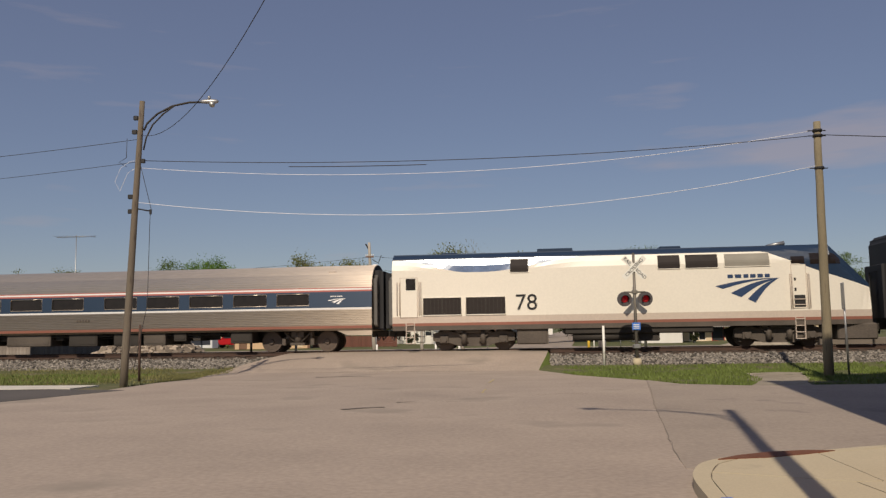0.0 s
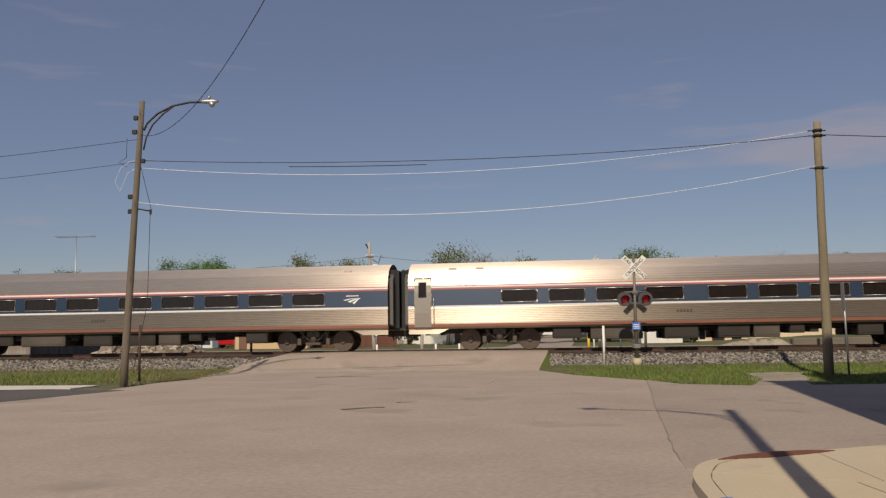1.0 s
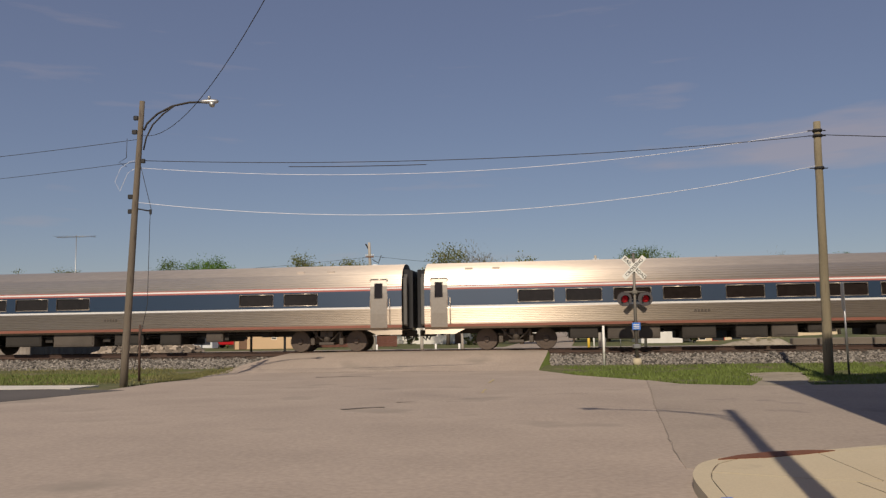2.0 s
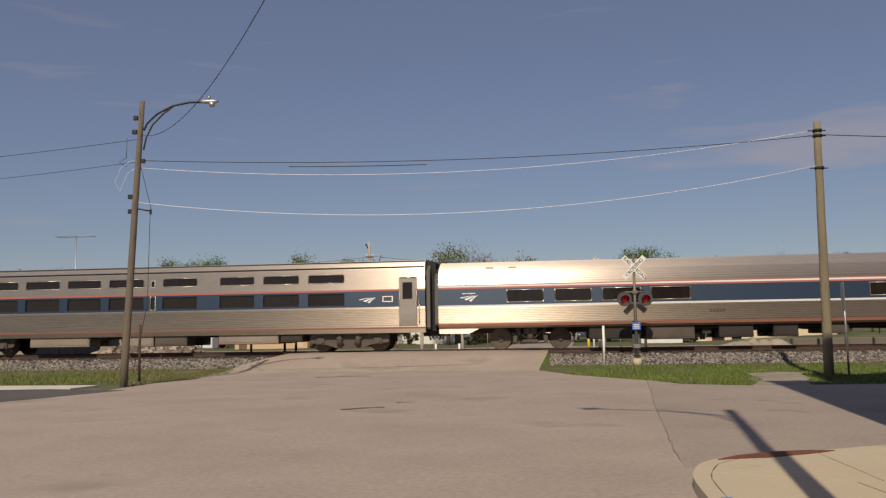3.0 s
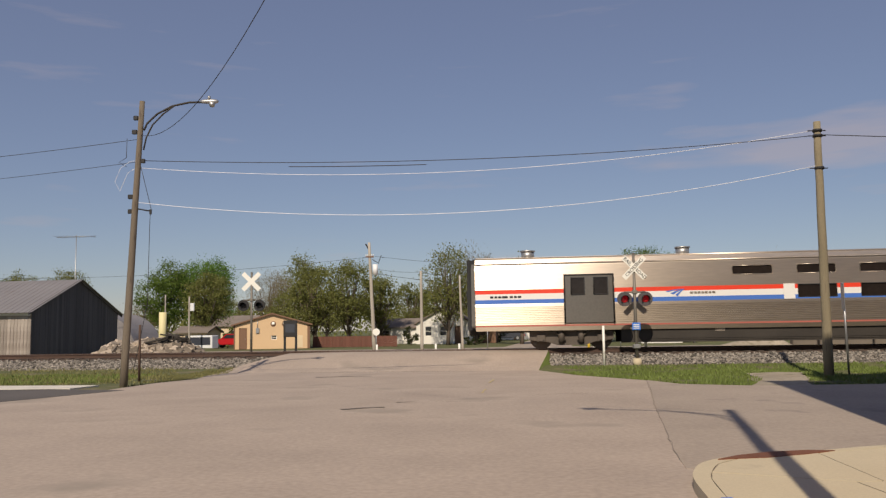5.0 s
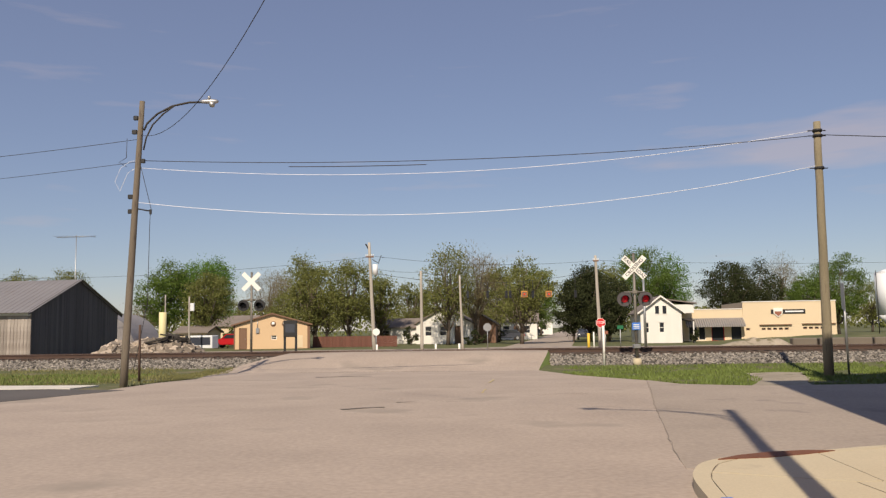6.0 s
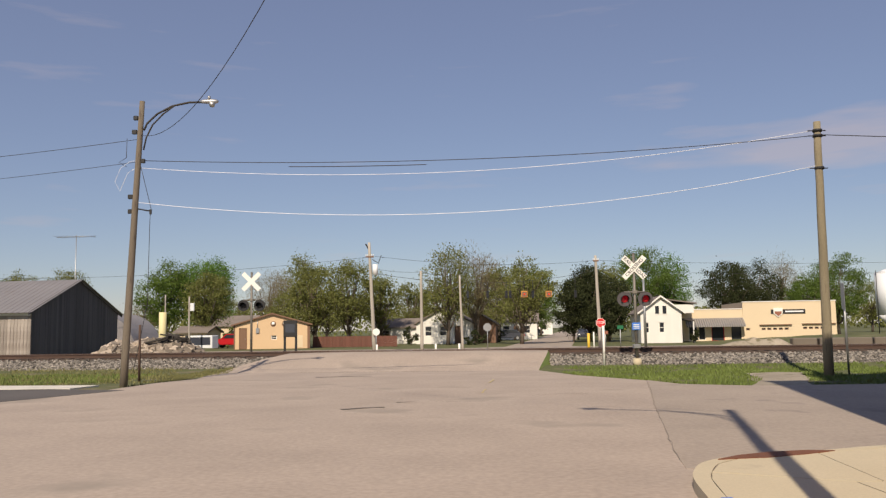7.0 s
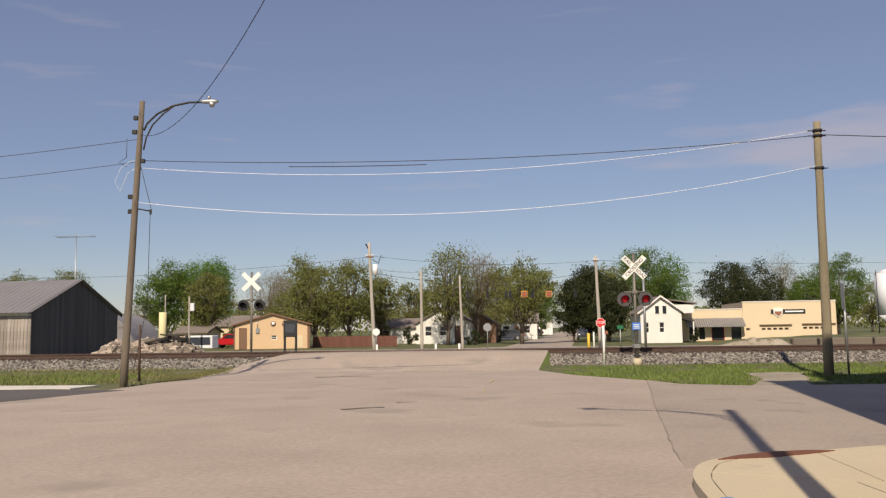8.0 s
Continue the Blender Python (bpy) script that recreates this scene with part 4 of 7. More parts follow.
    for u in (2.4, 9.1):
        ch = B()
        cyl(ch, (u, -0.7, 3.95), (u, -0.7, 4.28), 0.29, 0.29, 18)
        cyl(ch, (u, -0.7, 4.28), (u, -0.7, 4.34), 0.33, 0.33, 18)
        part("roof_ventilator", ch, STEEL_GREY, w, "round grey roof ventilator")
    bogie_outside(w, 4.2)
    bogie_outside(w, 22.4)
    boxes_under(w, [(7.0, 19.0, 0.3, 1)], z_top=0.84)
    TRAIN.append((w, BAGGAGE))


build_coaches()


def loco_side(u):
    """Half width, top of the body and paint boundary at u."""
    half = 1.53 - 0.42 * smooth(18.4, 20.9, u) ** 1.3
    return half


def locomotive(name, label, white, front_u=20.68):
    lo = thing(name, on_track(0), label, "locomotive", "locomotives of the train")
    bm = B()
    us = [0.5 + 0.25 * k for k in range(int((front_u - 0.5) / 0.25) + 1)] + [front_u]

    def top(u):
        return 4.26 if u < 18.95 else 4.26 - (u - 18.95) * 0.98

    def band(u):
        # ivory below, blue above
        if u < 16.4:
            return 3.99 - 0.60 * smooth(0.7, 3.9, u) * (1 - smooth(4.6, 9.2, u))
        if u < 18.58:
            return 3.99 - (u - 16.4) * 0.41
        return 3.10 - (u - 18.58) * 0.33
    for side in (-1, 1):
        cols = []
        for u in us:
            t, h = top(u), loco_side(u)
            b = min(band(u), t - 0.03)
            low_ = min(3.3, b - 0.06)
            c = max(b + 0.004, 3.99) if u < 16.4 else b + 0.01
            zs = [0.88, 1.08, 1.20, 1.48, low_, low_ + (b - low_) / 3, low_ + (b - low_) * 2 / 3, b, b + (c - b) / 2, c] + [c + (t - c) * k / 6 for k in range(1, 7)]
            def hw(z, t=t, h=h):
                if u > 18.95:
                    return h - 0.16 * smooth(t - 0.5, t, z)
                return h - 0.16 * smooth(3.55, 4.05, z) - 0.35 * smooth(4.0, 4.26, z)
            cols.append([bm.verts.new((u, side * hw(z), z)) for z in zs] + [bm.verts.new((u, 0, t + 0.06))])
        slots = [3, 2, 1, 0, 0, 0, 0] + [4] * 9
        for a, b in zip(cols, cols[1:]):
            for k in range(16):
                q = (a[k], b[k], b[k + 1], a[k + 1])
                silver = k in (7, 8) and a[0].co.x < 9.2
                bm.faces.new(q if side < 0 else q[::-1]).material_index = 5 if silver else slots[k]
        for c, flip in ((cols[0], side > 0), (cols[-1], side < 0)):
            pole = [bm.verts.new((c[0].co.x, 0, v.co.z)) for v in c[:-1]] + [c[-1]]
            for k in range(15):
                q = (c[k], c[k + 1], pole[k + 1], pole[k])
                bm.faces.new(q if flip else q[::-1]).material_index = slots[k] if c is cols[-1] else (4 if k > 2 else 3)
    bmesh.ops.remove_doubles(bm, verts=bm.verts, dist=0.001)
    bmesh.ops.recalc_face_normals(bm, faces=bm.faces)
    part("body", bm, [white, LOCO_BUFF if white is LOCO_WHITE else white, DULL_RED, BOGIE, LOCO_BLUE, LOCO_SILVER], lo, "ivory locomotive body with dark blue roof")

    def flat(z):
        return 1.53 - 0.16 * smooth(3.55, 4.05, z)

    def patch(nm, a, b, c, e, mat, parent=lo, out=0.012, label_="", side=-1):
        g = B()
        n = 6 if e > 3.5 else 1
        zs = [c + (e - c) * k / n for k in range(n + 1)]
        left = [g.verts.new((a, side * (flat(z) + out), z)) for z in zs]
        right = [g.verts.new((b, side * (flat(z) + out), z)) for z in zs]
        left_in = [g.verts.new((a, side * (flat(z) + out - 0.05), z)) for z in zs]
        right_in = [g.verts.new((b, side * (flat(z) + out - 0.05), z)) for z in zs]
        for k in range(n):
            g.faces.new((left[k], right[k], right[k + 1], left[k + 1]))
            g.faces.new((left[k], left[k + 1], left_in[k + 1], left_in[k]))
            g.faces.new((right[k + 1], right[k], right_in[k], right_in[k + 1]))
        g.faces.new((left[0], left_in[0], right_in[0], right[0]))
        g.faces.new((left[n], right[n], right_in[n], left_in[n]))
        bmesh.ops.recalc_face_normals(g, faces=g.faces)
        return part(nm, g, mat, parent, label_)

    def rim(a, b, c, e, parent, r=0.022, mat=white, side=-1):
        g = B()
        tube(g, [(u, side * (flat(z) + 0.014), z) for u, z in ((a, c), (b, c), (b, e), (a, e), (a, c))], r, 5)
        return part("rim", g, mat, parent)
    for side in (-1, 1):
        for a, b in ((1.87, 3.57), (3.76, 5.49)):
            p = patch("intake_grille", a, b, 1.53, 2.31, SCREEN, lo, 0.01, "dark intake grille", side)
            rim(a, b, 1.53, 2.31, p, 0.03, white, side)
            g = B()
            for k in range(1, 10):
                u = a + (b - a) * k / 10
                box(g, u - 0.012, u + 0.012, *sorted((side * 1.54, side * 1.555)), 1.55, 2.29)
            box(g, (a + b) / 2 - 0.03, (a + b) / 2 + 0.03, *sorted((side * 1.54, side * 1.56)), 1.53, 2.31)
            part("grille_bar", g, UNDER, p)
        for a, b in ((5.72, 6.51), (12.0, 12.92), (13.15, 14.48)):
            p = patch("roof_intake", a, b, 3.33, 3.93, SCREEN, lo, 0.012, "dark radiator intake", side)
            rim(a, b, 3.33, 3.93, p, 0.02, white, side)
        p = patch("vent_panel", 14.76, 16.58, 3.36, 3.92, VENT_GREY, lo, 0.012, "grey louvred panel", side)
        rim(14.76, 16.58, 3.36, 3.92, p, 0.02, white, side)
        # rear door with grab irons
        p = patch("cab_door", 0.86, 1.62, 1.46, 3.2, white, lo, 0.016, "rear engine room door", side)
        patch("door_window", 1.12, 1.55, 2.65, 3.16, TINTED, p, 0.024, "", side)
        rim(0.86, 1.62, 1.46, 3.2, p, 0.018, LOCO_BUFF, side)
        p = patch("cab_door", 17.42, 18.0, 1.58, 3.4, white, lo, 0.016, "cab side door", side)
        rim(17.42, 18.0, 1.58, 3.4, p, 0.015, LOCO_BUFF, side)
        # Flat black patch, not a hollow: its colour gives the step recess's shade.
        r_ = patch("step_recess", 17.50, 17.94, 1.62, 2.12, BLACK, p, 0.022, "black patch for the shade in a cab step recess", side)
        g = B()
        for z in (1.70, 1.93):
            box(g, 17.48, 17.96, *sorted((side * 1.545, side * 1.60)), z, z + 0.035)
        part("rung", g, LOCO_BUFF, r_)
        patch("door_latch", 17.52, 17.60, 2.28, 2.42, BLACK, p, 0.024, "", side)
        patch("door_latch", 17.52, 17.60, 2.72, 2.84, BLACK, p, 0.024, "", side)
        patch("cab_window", 17.44, 17.98, 3.44, 3.74, TINTED, lo, 0.014, "dark cab door window", side)
        g = B()
        cols = []
        for i in range(7):
            u = 18.2 + 1.25 * i / 6
            hi = min(3.86, top(u) - 0.16)
            cols.append([g.verts.new((u, side * (loco_side(u) - (0.16 * smooth(3.55, 4.05, z) if u < 18.95 else 0.16 * smooth(top(u) - 0.5, top(u), z)) + 0.014), z))
                         for z in (3.40 + (hi - 3.40) * k / 5 for k in range(6))])
        for a, b in zip(cols, cols[1:]):
            for k in range(5):
                q = (a[k], b[k], b[k + 1], a[k + 1])
                g.faces.new(q if side < 0 else q[::-1])
        part("cab_window", g, TINTED, lo, "dark cab side window")
        for u in (0.72, 0.84, 1.7, 1.78, 17.35, 17.42, 18.05, 18.12):
            g = B()
            tube(g, [(u, side * 1.54, 1.55), (u, side * 1.62, 1.6), (u, side * 1.62, 2.95), (u, side * 1.54, 3.0)], 0.018, 5)
            part("grab_iron", g, LOCO_BUFF, lo)
        for u in (1.1, 17.48):
            g = B()
            for k in range(4):
                box(g, u, u + 0.4, *sorted((side * 1.45, side * 1.58)), 0.3 + 0.27 * k, 0.335 + 0.27 * k)
            for uu in (u, u + 0.37):
                box(g, uu, uu + 0.035, *sorted((side * 1.5, side * 1.56)), 0.3, 1.2)
            part("step_ladder", g, LOCO_BUFF, lo, "pale side step ladder")
    swoosh(lo, flat, 14.33, 1.85, 2.6, 1.0, LETTER_NAVY)
    bars(lo, flat, 14.85, 2.88, [0.22, 0.26, 0.2, 0.22, 0.22, 0.2], 0.15, LETTER_NAVY)
    # roof gear
    g = B()
    box(g, 6.9, 8.45, -0.9, 0.9, 4.2, 4.40, 0, 0.03)
    box(g, 12.2, 13.1, -0.8, 0.8, 4.2, 4.37, 0, 0.03)
    box(g, 2.6, 3.3, -0.5, 0.5, 4.2, 4.36, 0, 0.03)
    part("roof_hatch", g, LOCO_BLUE, lo)
    g = B()
    cyl(g, (16.8, -0.5, 4.3), (17.5, -0.5, 4.4), 0.06, 0.1, 10)
    cyl(g, (16.8, -0.3, 4.3), (17.5, -0.3, 4.4), 0.06, 0.1, 10)
    part("horn", g, STEEL_GREY, lo)
    # windshield, headlight, pilot
    g = B()
    for side in (-1, 1):
        q = [g.verts.new(p) for p in ((19.15, side * 0.08, 4.15), (19.15, side * 1.05, 4.05), (19.85, side * 0.98, 3.38), (19.85, side * 0.08, 3.48))]
        g.faces.new(q)
    part("windshield", g, TINTED, lo)
    g = B()
    box(g, 19.25, 20.85, -1.22, 1.22, 0.24, 0.92, 0, 0.06)
    box(g, 20.6, 21.1, -0.16, 0.16, 0.7, 0.95, 0, 0.03)
    part("pilot", g, BOGIE, lo, "dusty grey steel pilot with coupler")
    # fuel tank, underframe and bogies
    g = B()
    slab(g, [(6.8, 0.72), (7.2, 0.24), (7.3, 0.22), (7.3, 0.9), (6.8, 0.9)], -1.4, 1.4)
    box(g, 5.95, 7.25, -1.42, 1.42, 0.22, 0.95, 0, 0.05)
    part("battery_box", g, BOGIE, lo, "dark grey underframe equipment box")
    g = B()
    box(g, 8.0, 14.2, -1.45, 1.45, 0.62, 1.08, 0, 0.05)
    cyl(g, (8.35, -1.2, 0.5), (11.1, -1.2, 0.5), 0.17, 0.17, 14)
    box(g, 11.1, 12.0, -1.3, -0.3, 0.3, 0.7, 0, 0.03)
    part("fuel_tank", g, UNDER, lo, "grimy fuel tank and air reservoir")
    for u in (4.05, 16.9):
        bog = bogie_outside(lo, u, 2.6)
    end_gear(lo, 0.5, -1, 3.5, 1.0)
    return lo


def lead_unit():
    """The taller dark leading unit; only its rear end comes into view."""
    lo = thing("locomotive", on_track(0), "tall dark leading locomotive with ribbed rear end", "locomotive", "locomotives of the train")
    bm = B()
    slab(bm, [(0.35, 1.1), (20.3, 1.1), (20.5, 2.4), (19.2, 3.2), (19.0, 4.5), (0.75, 4.72), (0.5, 4.66), (0.35, 4.45)], -1.5, 1.5)
    bmesh.ops.bevel(bm, geom=list(bm.edges), offset=0.12, segments=3, affect="EDGES")
    part("body", bm, BLACK, lo, "dark boxy locomotive body")
    for k in range(5):
        bm = B()
        box(bm, 0.5 + 0.32 * k, 0.58 + 0.32 * k, -1.54, -1.49, 1.2, 4.3, 0, 0.01)
        part("side_rib", bm, UNDER, lo)
    for side in (-1, 1):
        bm = B()
        tube(bm, [(0.2, side * 1.4, 1.0), (0.2, side * 1.42, 2.4), (0.35, side * 1.42, 2.5)], 0.025)
        part("handrail", bm, LOCO_BUFF, lo)
    bm = B()
    cyl(bm, (0.75, -1.46, 4.45), (0.75, -1.56, 4.45), 0.07, 0.07, 12)
    part("marker_lamp", bm, SILO_WHITE, lo)
    bm = B()
    box(bm, 0.2, 20.6, -1.45, 1.45, 0.75, 1.1, 0, 0.03)
    part("frame", bm, UNDER, lo)
    bm = B()
    box(bm, 7.0, 13.5, -1.4, 1.4, 0.25, 0.78, 0, 0.1)
    part("fuel_tank", bm, UNDER, lo)
    for u in (3.6, 16.9):
        bogie_outside(lo, u, 2.8)
    end_gear(lo, 0.35, -1, 3.4, 1.1)
    return lo


def build_locos():
    a = locomotive("locomotive", "ivory and dark blue diesel passenger locomotive", LOCO_WHITE)
    lettering("fleet_number", "78", 0.98, pose(6.39, -1.545, 2.0), LETTER_BLACK, a)
    TRAIN.append((a, START))
    b = lead_unit()
    TRAIN.append((b, START + 21.3))


build_locos()


# ---- pavement corner and the building that shades the street ----
def pavement():
    pv = tagged(new("pavement"), "pale concrete corner pavement with kerb", "pavement", "", "structure")
    kerb = [(2.10, 6.0), (2.32, 7.5), (2.45, 8.3), (2.60, 8.8), (2.85, 9.3), (3.25, 9.65), (3.8, 9.92), (4.6, 10.08), (5.5, 10.40), (7.5, 10.9), (20.0, 11.8)]
    inner = [(2.27, 6.0), (2.48, 7.5), (2.61, 8.25), (2.76, 8.7), (2.98, 9.16), (3.33, 9.49), (3.84, 9.74), (4.63, 9.90), (5.54, 10.22), (7.54, 10.72), (20.0, 11.62)]
    def rounder(line):
        out = []
        for k in range(len(line) - 1):
            a, b, c, e = (Vector(line[min(max(i, 0), len(line) - 1)]) for i in (k - 1, k, k + 1, k + 2))
            for f in (0, 1 / 3, 2 / 3) if k < 8 else (0,):
                out.append(tuple(0.5 * (2 * b + (c - a) * f + (2 * a - 5 * b + 4 * c - e) * f * f + (3 * b - a - 3 * c + e) * f ** 3)))
        return out + [line[-1]]
    kerb, inner = rounder(kerb), rounder(inner)
    for k in range(len(kerb) - 1):
        bm = B()
        o = [kerb[k], kerb[k + 1], inner[k + 1], inner[k]]
        top = [bm.verts.new((x, y, 0.135 if i < 2 else 0.14)) for i, (x, y) in enumerate(o)]
        low = [bm.verts.new((x, y, -0.05)) for x, y in o]
        bm.faces.new(top)
        for i in range(4):
            bm.faces.new((top[i], low[i], low[(i + 1) % 4], top[(i + 1) % 4]))
        bmesh.ops.recalc_face_normals(bm, faces=bm.faces)
        part("kerb_stone", bm, CONCRETE, pv)
    cells = [[(2.275, 6.0), (2.485, 7.5), (2.615, 8.25), (2.735, 8.62), (3.9, 8.0), (3.9, 6.0)], [(2.75, 8.66), (2.98, 9.14), (3.33, 9.47), (3.84, 9.72), (4.35, 9.83), (4.18, 8.05), (3.92, 8.02)],
             [(4.37, 9.83), (5.54, 10.20), (7.4, 10.66), (7.4, 8.1), (4.20, 8.06)], [(7.42, 10.66), (20, 11.6), (20, 8.1), (7.42, 8.1)], [(3.92, 6.0), (3.92, 8.0), (7.4, 8.08), (7.4, 6.0)]]
    cells.append(inner + [(20.0, 6.0)])
    rng = random.Random(2)
    for c in cells:
        bm = B()
        z = 0.138 + rng.uniform(0, 0.004) if len(c) < 12 else 0.132
        top = [bm.verts.new((x, y, z)) for x, y in c]
        low = [bm.verts.new((x, y, 0.0)) for x, y in c]
        bm.faces.new(top)
        for i in range(len(c)):
            bm.faces.new((top[i], low[i], low[(i + 1) % len(c)], top[(i + 1) % len(c)]))
        bmesh.ops.recalc_face_normals(bm, faces=bm.faces)
        part("paving_slab" if len(c) < 12 else "bedding", bm, CONCRETE if len(c) < 12 else OLD_CONCRETE, pv)
    bm = B()
    o = [(3.06, 9.42), (3.62, 9.48), (4.2, 9.70), (4.62, 9.93), (4.30, 9.98), (3.85, 9.90), (3.38, 9.68)]
    top = [bm.verts.new((x, y, 0.150)) for x, y in o]
    low = [bm.verts.new((x, y, 0.0)) for x, y in o]
    bm.faces.new(top)
    for i in range(len(o)):
        bm.faces.new((top[i], low[i], low[(i + 1) % len(o)], top[(i + 1) % len(o)]))
    bmesh.ops.recalc_face_normals(bm, faces=bm.faces)
    tagged(part("drain_cover", bm, IRON), "rusty iron drain cover set in the kerb", "drain cover")
    bm = B()
    box(bm, 2.40, 2.50, 7.22, 7.36, 0.139, 0.147)
    tagged(part("paint_mark", bm, SIGN_BLUE), "small blue paint mark on the kerb", "paint mark")


pavement()


def wall_grid(bm, x0, x1, z0, z1, y, thick, holes):
    """An upright wall along x with openings through it; outer face at y, inner at y + thick."""
    xs = sorted({x0, x1, *[h[0] for h in holes], *[h[1] for h in holes]})
    zs = sorted({z0, z1, *[h[2] for h in holes], *[h[3] for h in holes]})
    for yy, flip in ((y, False), (y + thick, True)):
        g = [[bm.verts.new((x, yy, z)) for x in xs] for z in zs]
        for i in range(len(zs) - 1):
            for k in range(len(xs) - 1):
                xm, zm = (xs[k] + xs[k + 1]) / 2, (zs[i] + zs[i + 1]) / 2
                if any(h[0] < xm < h[1] and h[2] < zm < h[3] for h in holes):
                    continue
                q = (g[i][k], g[i][k + 1], g[i + 1][k + 1], g[i + 1][k])
                bm.faces.new(q[::-1] if flip else q)
    for a, b, c, e in [(x0, x1, z0, z1)] + holes:
        o = [(a, c), (b, c), (b, e), (a, e)]
        f = [bm.verts.new((x, y, z)) for x, z in o]
        r = [bm.verts.new((x, y + thick, z)) for x, z in o]
        for k in range(4):
            bm.faces.new((f[k], r[k], r[(k + 1) % 4], f[(k + 1) % 4]))


def window_in(parent, a, b, c, e, y, mat=None, bars_=1, name="window"):
    g = B()
    t = 0.06
    box(g, a, b, y + 0.02, y + 0.08, c, c + t)
    box(g, a, b, y + 0.02, y + 0.08, e - t, e)
    box(g, a, a + t, y + 0.02, y + 0.08, c + t, e - t)
    box(g, b - t, b, y + 0.02, y + 0.08, c + t, e - t)
    if bars_:
        box(g, a + t, b - t, y + 0.03, y + 0.07, (c + e) / 2 - 0.025, (c + e) / 2 + 0.025)
    w = part(name, g, mat or WHITE_PAINT, parent)
    g = B()
    box(g, a + t, b - t, y + 0.05, y + 0.06, c + t, e - t)
    part("pane", g, GLASS_DARK, w)
    return w


def gable_house(name, m, w, dep, eave, ridge, mats, label, category, across=True, wins=(), doors=(), over=0.3, roof_mat=None, side_wins=()):
    """A gabled building; front wall at y = 0 facing -y. across: the ridge runs along y (gable to the front)."""
    h = thing(name, m, label, category)
    wall_mat = mats
    holes = [tuple(q) for q in wins] + [tuple(q) for q in doors]
    bm = B()
    wall_grid(bm, 0, w, 0, eave, 0, 0.2, holes if eave else [])
    part("wall_front", bm, wall_mat, h)
    bm = B()
    box(bm, 0, w, dep - 0.2, dep, 0, eave)
    part("wall_back", bm, wall_mat, h)
    for x in (0, w - 0.2):
        bm = B()
        box(bm, x, x + 0.2, 0.2, dep - 0.2, 0, eave)
        part("wall_side", bm, wall_mat, h)
    rm = roof_mat or SHINGLE
    if across:
        for y0, y1 in ((0.003, 0.2), (dep - 0.2, dep - 0.003)):
            bm = B()
            slab(bm, [(0, eave), (w, eave), (w / 2, ridge)], y0, y1)
            part("gable", bm, wall_mat, h)
        k = (ridge - eave) / (w / 2)
        for sgn in (0, 1):
            xa, xb = (-over, w / 2) if sgn == 0 else (w / 2, w + over)
            za, zb = (eave - over * k, ridge) if sgn == 0 else (ridge, eave - over * k)
            bm = B()
            slab(bm, [(xa, za + 0.02), (xb, zb + 0.02), (xb, zb + 0.16), (xa, za + 0.16)], -over, dep + over)
            part("roof_slope", bm, rm, h)
    else:
        for x in (0.003, w - 0.203):
            bm = B()
            v = [[bm.verts.new((xx, y, z)) for y, z in ((0, eave), (dep, eave), (dep / 2, ridge))] for xx in (x, x + 0.2)]
            bm.faces.new(v[0][::-1])
            bm.faces.new(v[1])
            for k in range(3):
                bm.faces.new((v[0][k], v[0][(k + 1) % 3], v[1][(k + 1) % 3], v[1][k]))
            part("gable", bm, wall_mat, h)
        k = (ridge - eave) / (dep / 2)
        for y0, z0, y1, z1 in ((-over, eave - over * k, dep / 2, ridge), (dep / 2, ridge, dep + over, eave - over * k)):
            bm = B()
            v = [bm.verts.new(p) for p in ((-over, y0, z0 + 0.02), (w + over, y0, z0 + 0.02), (w + over, y1, z1 + 0.02), (-over, y1, z1 + 0.02))]
            u = [bm.verts.new(p.co + Vector((0, 0, 0.14))) for p in v]
            bm.faces.new(v[::-1])
            bm.faces.new(u)
            for i in range(4):
                bm.faces.new((v[i], v[(i + 1) % 4], u[(i + 1) % 4], u[i]))
            part("roof_slope", bm, rm, h)
    for q in wins:
        window_in(h, *q, 0.04)
    for q in doors:
        g = B()
        box(g, q[0] + 0.03, q[1] - 0.03, 0.06, 0.11, q[2], q[3] - 0.03)
        d = part("door", g, BROWN, h)
        g = B()
        cyl(g, (q[1] - 0.15, 0.06, 1.0), (q[1] - 0.15, 0.0, 1.0), 0.03, 0.03, 8)
        part("handle", g, STEEL_GREY, d)
    return h


def at_grid(x, y, z=0.0):
    return Matrix.Translation((x, y, z)) @ pose(0, 0, 0, 0, 0, TURN)


# the tall brick building beside the camera, known by its shadow
def brick_block():
    h = thing("brick_building", pose(6.1, -8.3, 0.0), "tall brick corner building with parapet", "building")
    for nm, q in (("wall_north", (0, 30, 17.2, 17.5)), ("wall_south", (0, 30, 8, 8.3)), ("wall_west", (0, 0.3, 8.3, 17.2)), ("wall_east", (29.7, 30, 8.3, 17.2))):
        bm = B()
        box(bm, *q, 0.0, 13.5)
        part(nm, bm, BRICK_RED, h)
    bm = B()
    box(bm, 1.7, 29.9, 9.0, 17.44, 13.7, 16.4)
    up = part("upper_storey", bm, BRICK_RED, h)
    bm = B()
    box(bm, 1.6, 30.0, 8.9, 17.54, 16.4, 16.6)
    part("coping", bm, CONCRETE, up)
    bm = B()
    box(bm, 0.3, 29.7, 8.3, 17.2, 12.7, 12.9)
    part("roof", bm, DARK_SHINGLE, h)
    for q in ((-0.08, 30.08, 17.18, 17.58), (-0.08, 30.08, 7.92, 8.32), (-0.08, 0.38, 8.32, 17.18), (29.62, 30.08, 8.32, 17.18)):
        bm = B()
        box(bm, *q, 13.5, 13.7)
        part("coping", bm, CONCRETE, h)


brick_block()


